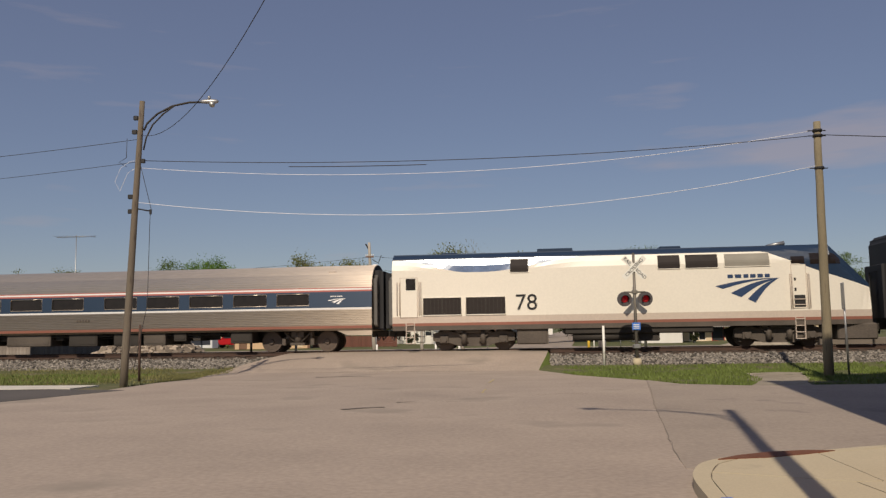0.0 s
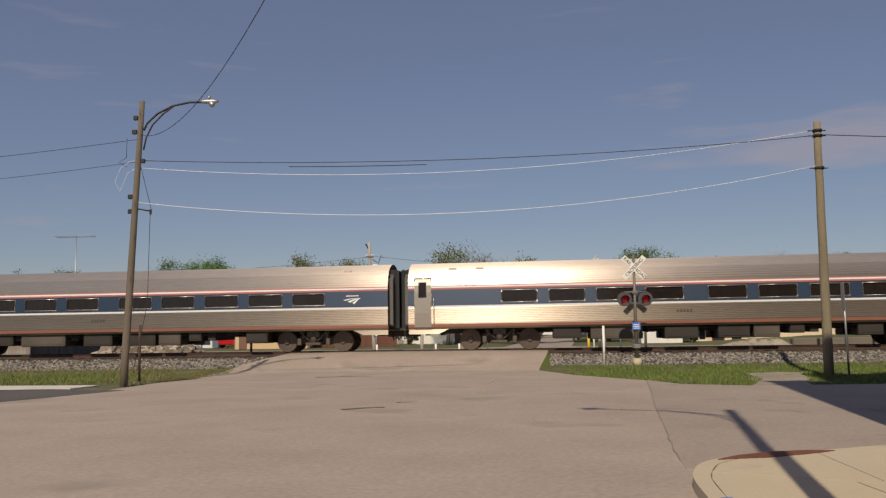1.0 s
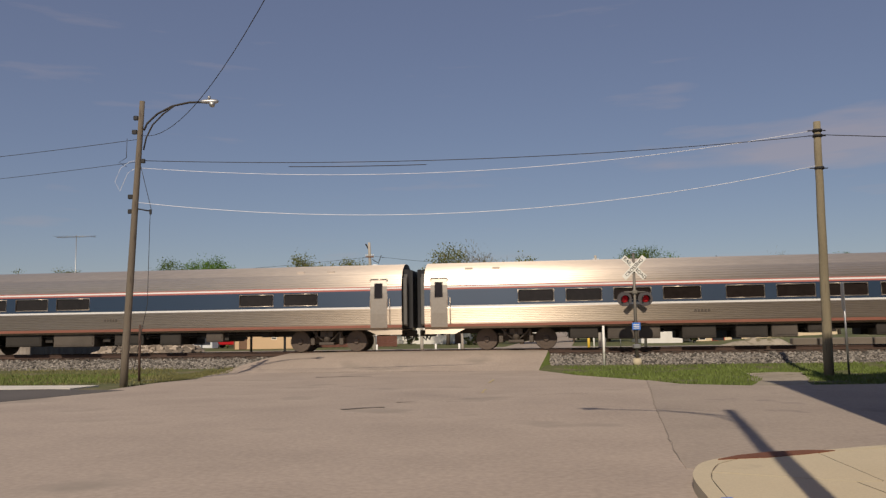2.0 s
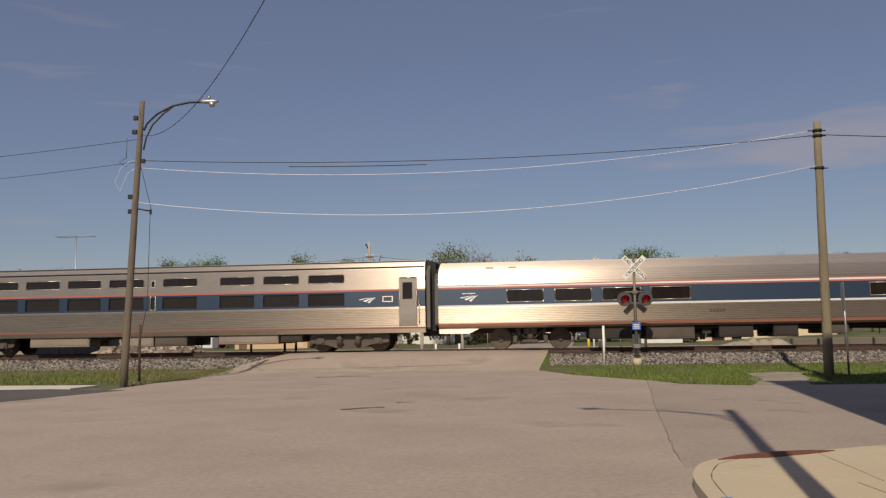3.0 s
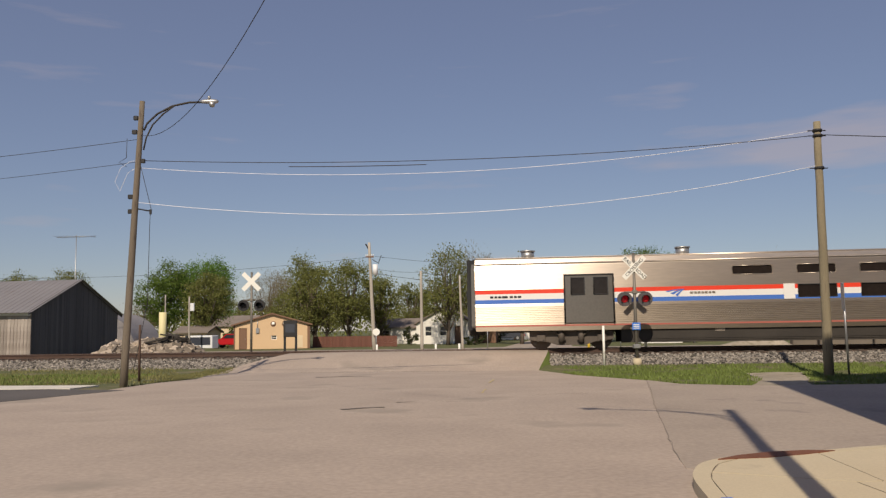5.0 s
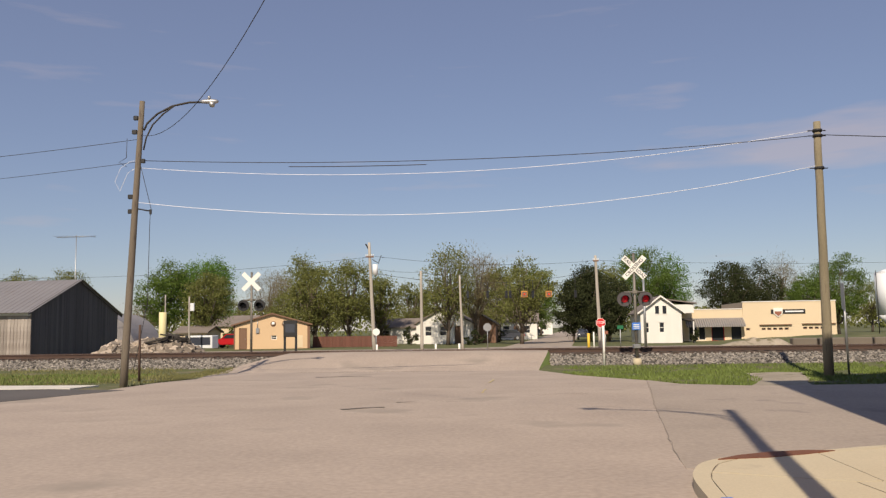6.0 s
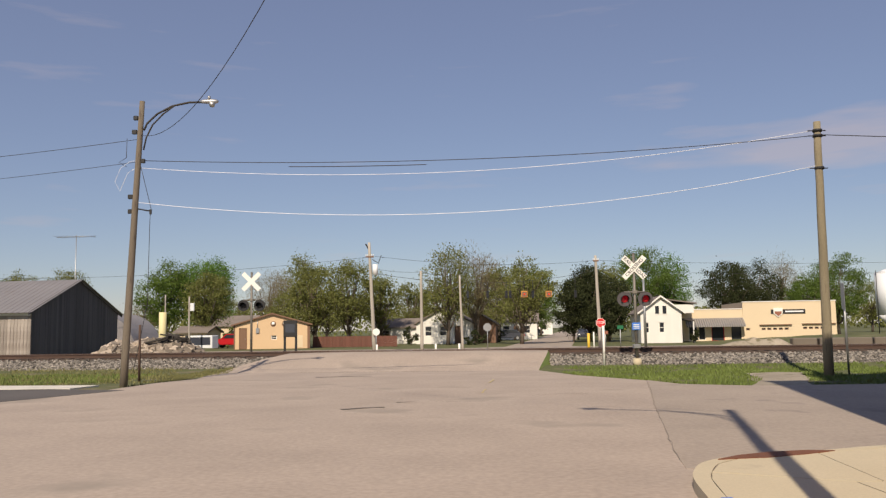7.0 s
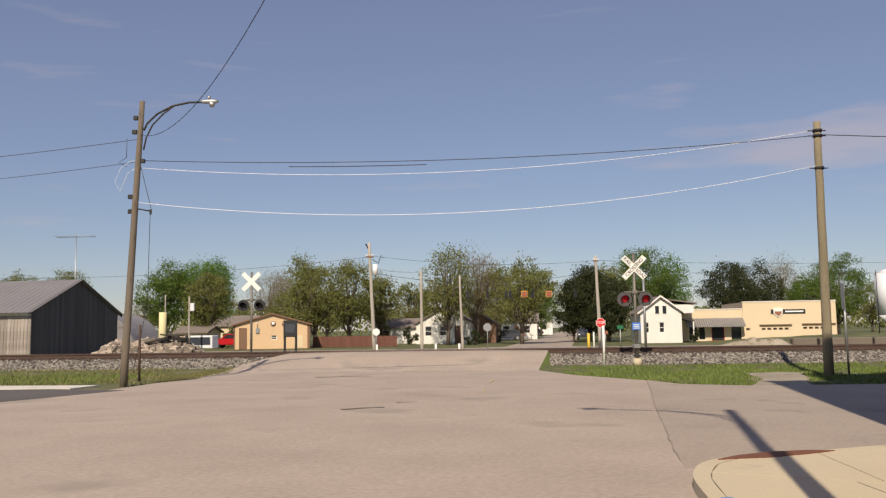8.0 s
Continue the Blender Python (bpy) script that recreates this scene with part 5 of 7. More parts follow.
# ---- poles, lamps and wires ----
def wooden_pole(base, top, r0=0.17, r1=0.12, label="weathered wooden utility pole", name="utility_pole", wood=None):
    p = thing(name, Matrix.Translation(base), label, "utility pole", "utility poles")
    d = Vector(top) - Vector(base)
    bm = B()
    n = 8
    rng = random.Random(int(abs(base[0]) * 100))
    pts = [d * (k / n) + Vector((rng.uniform(-0.006, 0.006), rng.uniform(-0.006, 0.006), 0)) for k in range(n + 1)]
    pts[0] = Vector((0, 0, -0.3))
    tube(bm, pts, [r0 + (r1 - r0) * k / n for k in range(n + 1)], 14)
    part("shaft", bm, wood or WOOD_POLE, p)
    return p, d


def lamp_arm(p, z, reach, rise, turn=0.0):
    """A curved street lamp bracket with brace and lamp head; points along +x turned by that many degrees."""
    m = pose(0, 0, z, 0, 0, turn)
    bm = B()
    curve = [m @ Vector(q) for q in ((0.12, 0, 0), (0.22, 0, 0.25 * rise), (0.55, 0, 0.6 * rise), (1.05, 0, 0.88 * rise), (1.6, 0, rise), (reach, 0, rise))]
    tube(bm, curve, 0.035, 8)
    arm = part("lamp_arm", bm, UNDER, p, "dark curved steel lamp bracket")
    bm = B()
    tube(bm, [m @ Vector(q) for q in ((0.12, 0, -0.65), (0.2, 0, -0.25), (0.4, 0, 0.2 * rise), (0.75, 0, 0.6 * rise), (1.1, 0, 0.88 * rise))], 0.028, 8)
    part("brace", bm, UNDER, arm)
    bm = B()
    hull = [(0.0, 0.045), (0.1, 0.065), (0.35, 0.08), (0.55, 0.065), (0.62, 0.02)]
    tube(bm, [m @ Vector((reach - 0.05 + a, 0, rise + 0.02)) for a, _ in hull], [b for _, b in hull], 12)
    head = part("lamp_head", bm, STEEL_GREY, p, "grey cobra lamp head")
    bm = B()
    cyl(bm, m @ Vector((reach + 0.35, 0, rise - 0.16)), m @ Vector((reach + 0.35, 0, rise - 0.03)), 0.07, 0.12, 12)
    part("lens", bm, STEEL_GREY, head)
    bm = B()
    cyl(bm, m @ Vector((reach + 0.25, 0, rise + 0.1)), m @ Vector((reach + 0.25, 0, rise + 0.2)), 0.05, 0.05, 10)
    part("photocell", bm, STEEL_GREY, head)


LP, _ = wooden_pole((-10.26, 26.4, 0.0), (-9.84, 26.4, 9.28), 0.128, 0.085, "leaning dark weathered wooden utility pole with street lamp", "utility_pole", DARK_POLE)
for z, s_, l_ in ((8.72, -1, 0.14), (8.25, -1, 0.16), (7.28, 1, 0.12), (6.1, -1, 0.15), (5.62, -1, 0.12)):
    x = 0.42 / 9.28 * z
    bm = B()
    box(bm, *sorted((x + s_ * 0.1, x + s_ * (0.1 + l_))), -0.05, 0.05, z - 0.07, z + 0.07, 0, 0.01)
    part("bracket", bm, BLACK, LP)
bm = B()
x = 0.42 / 9.28 * 5.66
tube(bm, [(x + 0.1, 0, 5.70), (x + 0.52, 0, 5.62)], 0.025)
box(bm, x + 0.48, x + 0.54, -0.03, 0.03, 5.52, 5.68)
part("standoff", bm, BLACK, LP)
bm = B()
tube(bm, [(0.42, -0.1, 7.2), (0.55, 0, 6.6), (0.78, 0, 5.7), (0.75, 0, 5.4), (0.72, 0, 2.6), (0.3, 0, 0.4)], 0.010, 5)
part("hanging_cable", bm, CABLE, LP)
bm = B()
tube(bm, [(0.36, 0, 7.3), (0.1, -0.1, 7.25), (-0.25, 0, 7.05), (-0.42, 0, 6.6), (-0.25, 0, 6.3), (0.0, 0, 6.9), (0.35, 0, 7.1)], 0.006, 5)
part("cable_loop", bm, CABLE_BARE, LP, "pale loop of slack cable")
bm = B()
tube(bm, [(-0.05, 0, 8.05), (-0.06, 0, 7.4), (-0.3, 0, 7.25), (-0.05, 0, 7.1)], 0.010, 5)
part("drop_cable", bm, CABLE, LP)
holder_m = Matrix.Translation((0.375, 0, 0))
lamp_arm(LP, 8.3, 2.0, 0.92)
for o in LP.children:
    if o.name.startswith("lamp"):
        o.matrix_basis = holder_m

RP, _ = wooden_pole((12.06, 26.0, 0.0), (12.15, 26.0, 8.14), 0.155, 0.11, "straight tan wooden utility pole")
for z in (7.85, 7.68, 6.62):
    bm = B()
    cyl(bm, (-0.22, 0, z), (0.36, 0, z), 0.018, 0.018, 6)
    cyl(bm, (0.09, 0, z - 0.04), (0.09, 0, z + 0.04), 0.15, 0.15, 12)
    part("pole_band", bm, BLACK, RP)
NP, _ = wooden_pole((2.29, 3.5, 0.0), (2.70, 3.45, 11.6), 0.125, 0.095, "leaning wooden utility pole with street lamp by the pavement")
lamp_arm(NP, 10.45, 2.35, 0.75, 155)
for o in NP.children:
    if o.name.startswith("lamp"):
        o.matrix_basis = Matrix.Translation((0.37, -0.045, 0))


def wire(a, b, sag, r=0.012, mat=CABLE, label="thin black overhead cable", n=28, power=1.0):
    bm = B()
    a, b = Vector(a), Vector(b)
    tube(bm, [a.lerp(b, k / n) - Vector((0, 0, sag * 4 * (k / n) * (1 - k / n))) for k in range(n + 1)], r, 6)
    return tagged(part("overhead_cable", bm, mat), label, "cable", "overhead cables")


wire((-9.93, 26.4, 7.30), (12.15, 26.0, 7.70), 0.36, 0.012, CABLE, "dark overhead cable strung between two poles")
wire((-9.93, 26.4, 7.06), (12.15, 26.0, 7.88), 0.72, 0.008, CABLE_BARE, "bright sunlit overhead cable between two poles")
wire((-9.98, 26.4, 5.92), (12.15, 26.0, 6.72), 0.92, 0.009, CABLE_BARE, "lower bright sunlit overhead cable between two poles")
wire((-5.0, 26.4, 7.02), (-0.5, 26.3, 7.00), 0.02, 0.014, CABLE, "short dark splice cable on the overhead line")
wire((-9.87, 26.4, 8.15), (2.60, 3.45, 11.4), 2.5, 0.009, CABLE, "slack black service cable running overhead")
wire((-10.0, 26.4, 8.0), (-40, 31.0, 7.6), 0.5, 0.009, CABLE)
wire((-10.0, 26.4, 7.25), (-40, 31.0, 6.8), 0.5, 0.008, CABLE)
wire((12.15, 26.0, 7.72), (45, 24.0, 7.6), 0.5, 0.014, CABLE)


def simple_post(name, x, y, z0, z1, r, mat, label, category, r1=None):
    bm = B()
    cyl(bm, (0, 0, -0.15), (0, 0, z1 - z0), r, r1 if r1 else r, 12)
    ob = part(name, bm, mat)
    ob.matrix_basis = Matrix.Translation((x, y, z0))
    return tagged(ob, label, category)


simple_post("steel_post", -10.72, 29.0, 0.0, 1.97, 0.045, MARKER, "thin rusty steel marker post in the grass", "post")
simple_post("marker_post", 6.45, 33.4, 0.1, 1.69, 0.05, SIGN_WHITE, "white plastic marker post beside the track", "post")
bm = B()
box(bm, -0.11, 0.11, -0.02, 0.0, 1.3, 1.36)
sp = thing("street_sign", Matrix.Translation((13.08, 26.8, 0.0)), "edge-on road sign on a steel post", "road sign")
bm = B()
cyl(bm, (0, 0, -0.1), (-0.03, 0, 2.97), 0.035, 0.035, 8)
part("post", bm, STEEL_GREY, sp)
bm = B()
box(bm, -0.06, -0.04, -0.11, 0.11, 2.1, 2.95, 0, 0.006)
part("sign_plate", bm, STEEL_GREY, sp)


# ---- crossing signals ----
def crossing_signal(m, tall, z_sign, z_light, lettered, label, spread=0.42, back=False, lit=RED_LENS):
    c = thing("crossing_signal", m, label, "crossing signal", "crossing signals")
    bm = B()
    cyl(bm, (0, 0, -0.1), (0, 0, tall), 0.065, 0.055, 14)
    cyl(bm, (0, 0, tall), (0, 0, tall + 0.04), 0.075, 0.03, 14)
    mast = part("mast", bm, MAST_STEEL, c, "galvanised steel mast")
    bm = B()
    cyl(bm, (0, 0, -0.1), (0, 0, 0.22), 0.2, 0.16, 14)
    part("mast_base", bm, CONCRETE, c)
    k = -1 if back else 1
    for a in (45, -45):
        bm = B()
        box(bm, -0.61, 0.61, -0.006, 0.006, -0.115, 0.115, 0, 0.004)
        bl = part("crossbuck_blade", bm, SIGN_WHITE, c, "white crossbuck blade")
        bl.matrix_basis = pose(0, -0.085 - 0.014 * (a > 0), z_sign, 0, -a if not back else a, 0)
        if lettered:
            if a > 0:
                lettering("wording", "CROSSING", 0.20, pose(0, -0.009, 0), LETTER_BLACK, bl)
            else:
                lettering("wording", "RAIL", 0.20, pose(-0.36, -0.009, 0), LETTER_BLACK, bl)
                lettering("wording", "ROAD", 0.20, pose(0.36, -0.009, 0), LETTER_BLACK, bl)
    bm = B()
    cyl(bm, (-spread, 0, z_light + 0.28), (spread, 0, z_light + 0.28), 0.035, 0.035, 10)
    box(bm, -0.1, 0.1, -0.1, 0.1, z_light + 0.2, z_light + 0.36, 0, 0.02)
    part("light_bar", bm, MAST_STEEL, c)
    for x in (-spread, spread):
        bm = B()
        cyl(bm, (x, -0.02, z_light), (x, 0.0, z_light), 0.30, 0.30, 28)
        hd = part("light_background", bm, BLACK if back else FADED_BLACK, c, "round black signal background")
        bm = B()
        cyl(bm, (x, 0.0, z_light), (x, 0.22, z_light), 0.13, 0.1, 16)
        tube(bm, [(x, 0.05, z_light + 0.1), (x, 0.0, z_light + 0.28)], 0.03)
        part("housing", bm, BLACK, hd)
        # hood round the upper half
        bm = B()
        n = 14
        ring = []
        for i in range(n + 1):
            a = math.radians(-20 + 220 * i / n)
            ring.append((x + 0.155 * math.cos(a), z_light + 0.155 * math.sin(a)))
        for (xa, za), (xb, zb) in zip(ring, ring[1:]):
            bm.faces.new([bm.verts.new(p) for p in ((xa, -0.02, za), (xb, -0.02, zb), (xb, -0.30, zb), (xa, -0.30, za))])
            bm.faces.new([bm.verts.new(p) for p in ((xa * 0.985 + x * 0.015, -0.30, za), (xb * 0.985 + x * 0.015, -0.30, zb), (xb * 0.985 + x * 0.015, -0.02, zb), (xa * 0.985 + x * 0.015, -0.02, za))])
        part("hood", bm, BLACK, hd)
        bm = B()
        pts = [(0.15, 0.0), (0.12, 0.03), (0.07, 0.05), (0.0, 0.055)]
        tube(bm, [(x, -0.022 - d, z_light) for r, d in pts], [max(0.004, r) for r, d in pts], 20)
        part("lens", bm, lit, hd, "round red lens")
    return c


NS = crossing_signal(Matrix.Translation((7.80, 33.5, 0.14)) @ pose(0, 0, 0, 0, 0, -3), 4.47, 3.90, 2.62, True, "railway crossing signal with lettered crossbuck and red lights")
bm = B()
box(bm, -0.17, 0.17, -0.12, -0.085, 1.36, 1.66, 0, 0.01)
part("notice", bm, SIGN_BLUE, NS, "small blue notice plate")
bm = B()
for k in range(3):
    box(bm, -0.12, 0.12, -0.125, -0.121, 1.42 + 0.07 * k, 1.45 + 0.07 * k)
part("notice_bars", bm, SIGN_WHITE, bpy.data.objects["notice"])
bm = B()
box(bm, -0.14, 0.14, -0.16, 0.16, 0.62, 0.78, 0, 0.02)
part("junction_box", bm, STEEL_GREY, NS)
crossing_signal(Matrix.Translation((-9.96, 42.5, 0.1)) @ pose(0, 0, 0, 0, 0, 0), 4.62, 4.16, 2.93, False, "far railway crossing signal seen from behind", back=True, lit=BLACK)


def notice_board():
    b = thing("notice_board", Matrix.Translation((-8.22, 44.0, 0.0)), "black notice board on two posts", "notice board")
    for x in (-0.30, 0.30):
        bm = B()
        box(bm, x - 0.06, x + 0.06, -0.05, 0.05, -0.1, 2.2, 0, 0.01)
        part("post", bm, BLACK, b)
    bm = B()
    box(bm, -0.36, 0.36, -0.1, -0.05, 1.36, 2.25, 0, 0.015)
    bd = part("board", bm, BLACK, b)
    bm = B()
    box(bm, -0.25, 0.25, -0.104, -0.1, 1.6, 2.05)
    part("faded_panel", bm, CAR_DARK, bd)


notice_board()


# ---- trees ----
def tree(x, y, h, w, leaf, n, seed, crown_low=0.28, fluff=0.5, size=0.34, name="tree", label="leafy green tree beyond the railway", trunk=0.22, clumps=22, thin=1.0, group="trees"):
    rng = random.Random(seed)
    t = thing(name, Matrix.Translation((x, y, -0.05)), label, "tree", group)
    bm = B()
    top = Vector((rng.uniform(-0.3, 0.3), rng.uniform(-0.3, 0.3), h * 0.72))
    trunk_pts = [Vector((0, 0, 0)).lerp(top, k / 6) + Vector((rng.uniform(-1, 1), rng.uniform(-1, 1), 0)) * 0.03 * k for k in range(7)]
    tube(bm, trunk_pts, [trunk * (1.15 - 0.15 * k) for k in range(7)], 8)
    cz, rz = h * (crown_low + 1) / 2, h * (1 - crown_low) / 2
    centres = []
    for k in range(clumps):
        while True:
            p = Vector((rng.uniform(-1, 1), rng.uniform(-1, 1), rng.uniform(-1, 1)))
            if 0.25 < p.length < 1.0:
                break
        p = p.normalized() * (p.length ** 0.45)
        c = Vector((p.x * w / 2 * rng.uniform(0.72, 1.0), p.y * w / 2 * rng.uniform(0.72, 1.0), cz + p.z * rz * rng.uniform(0.75, 0.97)))
        centres.append(c)
        root = trunk_pts[min(6, max(1, int(6 * (c.z / h) * 0.75)))]
        mid = root.lerp(c, 0.5) + Vector((0, 0, -0.1 * h * rng.uniform(0, 0.5)))
        tube(bm, [root, mid, c], [trunk * 0.42, trunk * 0.24, 0.025], 5)
    part("trunk", bm, BARK, t, "grey-brown trunk with limbs")
    big = max(w, h) * 0.5
    g = np.random.default_rng(seed)
    # boughs carry several tufts each, and the leaves gather round the tufts
    per = 7 if leaf in (0, 2, 4) else 6
    cen = np.array([tuple(c) for c in centres])
    reach = big * (0.20 if leaf != 3 else 0.26)
    tufts = np.repeat(cen, per, 0) + g.normal(0, 1, (len(cen) * per, 3)) * reach * np.array((0.62, 0.62, 0.5))
    axis = np.array((0.0, 0.0, cz))
    grow = np.linalg.norm((tufts - axis) / np.array((w / 2, w / 2, rz)), axis=1)
    tufts = axis + (tufts - axis) * np.minimum(1.0, 1.04 / np.maximum(grow, 0.1))[:, None]
    spread = g.uniform(0.5, 1.25, len(tufts)) * big * (0.085 if leaf != 3 else 0.12) * fluff * 1.6
    pick = g.integers(0, len(tufts), n)
    at = tufts[pick] + g.normal(0, 1, (n, 3)) * spread[pick][:, None] * np.array((1, 1, 0.72))
    along = g.normal(0, 1, (n, 3))
    if leaf == 3:
        along = along * 0.5 + (at - axis) / big + np.array((0, 0, 0.5))
    along /= np.linalg.norm(along, axis=1)[:, None]
    across = np.cross(along, g.normal(0, 1, (n, 3)))
    across /= np.linalg.norm(across, axis=1)[:, None]
    s = size * g.uniform(0.5, 1.2, n)[:, None]
    long_, broad = (1.6, 0.14) if leaf == 3 else (0.5, 0.30)
    quad = np.stack((at - along * s * long_, at - across * s * broad, at + along * s * long_, at + across * s * broad), 1)
    verts = quad.reshape(-1, 3).tolist()
    faces = np.arange(4 * n).reshape(-1, 4).tolist()
    me = bpy.data.meshes.new("crown")
    me.from_pydata(verts, [], faces)
    me.materials.append(LEAVES[leaf])
    ob = new("crown", me)
    ob.parent = t
    return t


def plant_trees():
    g = "fresh green leafy tree behind the railway"
    o = "olive-green spring tree with thin foliage"
    d = "dark dense evergreen tree"
    b = "tree with sparse budding twigs"
    T = [(-35.5, 105, 10.2, 6.5, 0, 3800, g), (-31.0, 107, 11.0, 7.0, 4, 4200, g), (-27.4, 95, 8.4, 5.0, 1, 3200, o), (-27.8, 130, 11.6, 5.0, 3, 1400, b), (-24.5, 128, 10.4, 4.5, 3, 1200, b),
         (-16.9, 98, 10.2, 3.6, 1, 1700, o), (-14.5, 92, 8.6, 6.0, 1, 3400, o), (-10.4, 90, 9.0, 5.6, 1, 3200, o), (-7.4, 96, 8.4, 4.6, 1, 2300, o), (-4.4, 108, 7.2, 5.0, 1, 2200, o),
         (0.4, 88, 10.4, 5.0, 1, 2300, o), (3.7, 92, 10.3, 4.4, 3, 1500, b), (7.5, 112, 9.6, 6.0, 1, 3000, o), (11.5, 130, 11.2, 7.0, 1, 3600, o), (15.0, 134, 10.8, 6.0, 0, 3000, g),
         (8.0, 85, 8.4, 7.0, 1, 3000, o), (14.6, 93, 6.8, 3.6, 2, 2600, d), (16.8, 95, 8.4, 4.4, 2, 3400, d), (19.4, 97, 7.6, 4.4, 2, 3000, d), (18.0, 91, 5.0, 3.6, 2, 2400, d), (22.5, 112, 9.6, 5.0, 1, 2600, o), (30.0, 124, 13.2, 8.0, 0, 4400, g), (34.5, 126, 12.0, 6.0, 4, 3000, g),
         (42.0, 122, 10.6, 8.0, 2, 4200, d), (47.0, 124, 10.8, 7.5, 2, 4000, d), (52.5, 128, 11.8, 5.5, 3, 1500, b), (52.2, 118, 8.4, 5.0, 0, 2600, g), (58.0, 121, 11.4, 7.5, 0, 3800, g), (78.0, 150, 9.0, 8.0, 1, 3000, o),
         (84, 150, 7.6, 8.0, 0, 2600, g), (-62.5, 122, 10.6, 8.0, 1, 4600, o), (-57.0, 124, 10.7, 7.5, 1, 4600, o), (-43.0, 118, 6.6, 4.0, 3, 700, b), (-21.5, 112, 7.0, 5.0, 1, 2000, o), (-1.0, 120, 7.5, 7.0, 1, 2600, o),
         (25.5, 150, 8.0, 9, 1, 2600, o), (20, 170, 9.0, 8, 0, 2200, g), (37, 145, 8.5, 9, 2, 2600, d), (64, 140, 8.0, 8, 1, 2600, o), (5.5, 150, 8.5, 9, 1, 2600, o), (-20, 140, 8.5, 9, 1, 2400, o), (-36, 135, 7.5, 9, 1, 2400, o)]
    for i, (x, y, h, w, leaf, n, lab) in enumerate(T):
        low = 0.12 if leaf == 2 else 0.2 if leaf in (0, 4) else 0.24
        tree(x, y, h * 1.05, w * 1.05, leaf, int(n * (3.4 if leaf == 1 else 5)), 100 + i, low, 0.62 if leaf != 3 else 0.66, 0.23 if leaf != 3 else 0.15, "tree", lab, 0.2 if h > 8 else 0.13, 46 if n > 2000 else 34)
    for i, (x, y, h, w, leaf, n) in enumerate([(-3.6, 90, 2.4, 1.8, 2, 700), (3.2, 86, 1.5, 2.4, 2, 700), (6.0, 100, 1.6, 2.6, 2, 700), (-23.4, 92, 2.2, 3.0, 1, 800), (-6.8, 98, 3.0, 3.0, 1, 900), (23.9, 79.0, 1.5, 1.0, 2, 500)]):
        tree(x, y, h, w, leaf, n, 300 + i, 0.02, 0.5, 0.26, "shrub", "dense dark green shrub by a house", 0.06, 10, 1.0, "shrubs")


plant_trees()


def tree_belt():
    """The far woods along the horizon."""
    rng = random.Random(77)
    verts, faces = [], []
    for _ in range(26000):
        x = rng.uniform(-260, 260)
        y = 250 + rng.uniform(0, 30)
        if 32 < x < 44:
            continue
        h = 8.0 + 2.5 * noise.noise(Vector((x * 0.05, 0.3, 0.7))) + 1.5 * noise.noise(Vector((x * 0.21, 3.3, 0.7)))
        z = h * rng.random() ** 0.7
        s = rng.uniform(0.5, 1.3)
        q = Euler((rng.uniform(0, 6.3), rng.uniform(0, 6.3), rng.uniform(0, 6.3))).to_matrix()
        i = len(verts)
        verts += [Vector((x, y, z)) + q @ Vector(v) for v in ((-s * 0.6, 0, 0), (0, -s * 0.4, 0), (s * 0.6, 0, 0), (0, s * 0.4, 0))]
        faces.append((i, i + 1, i + 2, i + 3))
    me = bpy.data.meshes.new("far_woods")
    me.from_pydata(verts, [], faces)
    me.materials.append(LEAVES[1])
    tagged(new("far_woods", me), "distant belt of olive spring woods", "woods", "", "stuff")


tree_belt()


# ---- grass near the track ----
def inside(x, y, poly):
    hit = False
    for (x0, y0), (x1, y1) in zip(poly, poly[1:] + poly[:1]):
        if (y0 > y) != (y1 > y) and x < (x1 - x0) * (y - y0) / (y1 - y0) + x0:
            hit = not hit
    return hit


def grass_patch(name, poly, n, mat, seed, label, tall=(0.05, 0.13)):
    rng = random.Random(seed)
    xs, ys = [p[0] for p in poly], [p[1] for p in poly]
    verts, faces = [], []
    for _ in range(n):
        x, y = rng.uniform(min(xs), max(xs)), rng.uniform(min(ys), max(ys))
        if not inside(x, y, poly) or noise.noise(Vector((x * 0.7, y * 0.7, seed))) < -0.28:
            continue
        s, d = to_sd(x, y)
        z = ground_z(s, d) - 0.01
        h = rng.uniform(*tall) * (1.0 + 0.5 * noise.noise(Vector((x * 0.5, y * 0.5, 9))))
        a = rng.uniform(0, 6.3)
        wx, wy = 0.016 * math.cos(a), 0.016 * math.sin(a)
        lx, ly = rng.gauss(0, 0.03), rng.gauss(0, 0.03)
        i = len(verts)
        verts += [(x - wx, y - wy, z), (x + wx, y + wy, z), (x + lx, y + ly, z + h)]
        faces.append((i, i + 1, i + 2))
    me = bpy.data.meshes.new(name)
    me.from_pydata(verts, [], faces)
    me.materials.append(mat)
    tagged(new(name, me), label, "grass", "", "stuff")


right_poly = [(4.75, 32.9), (4.35, 30.6), (4.75, 28.5), (6.3, 25.3), (6.8, 23.7), (8.4, 22.6), (9.5, 24.8), (10.3, 28.6), (12.1, 28.2), (11.1, 25.4), (10.1, 22.6), (26, 21.9), (26, 31.4)]
grass_patch("grass", right_poly, 60000, GRASS, 4, "short green grass along the railway bank")
left_poly = [(-9.6, 35.6), (-9.4, 31.0), (-9.3, 30.0), (-10.6, 28.3), (-15, 27.7), (-40, 28.3), (-40, 39.5), (-20, 37.0)]
grass_patch("grass", left_poly, 45000, GRASS_DRY, 8, "dry olive grass along the railway bank")
grass_patch("grass", [(-11.6, 33.6), (-11.8, 28.4), (-15, 27.9), (-40, 28.5), (-40, 38.0), (-20, 35.2)], 42000, GRASS, 14, "short green grass beside the gravel apron", (0.06, 0.16))
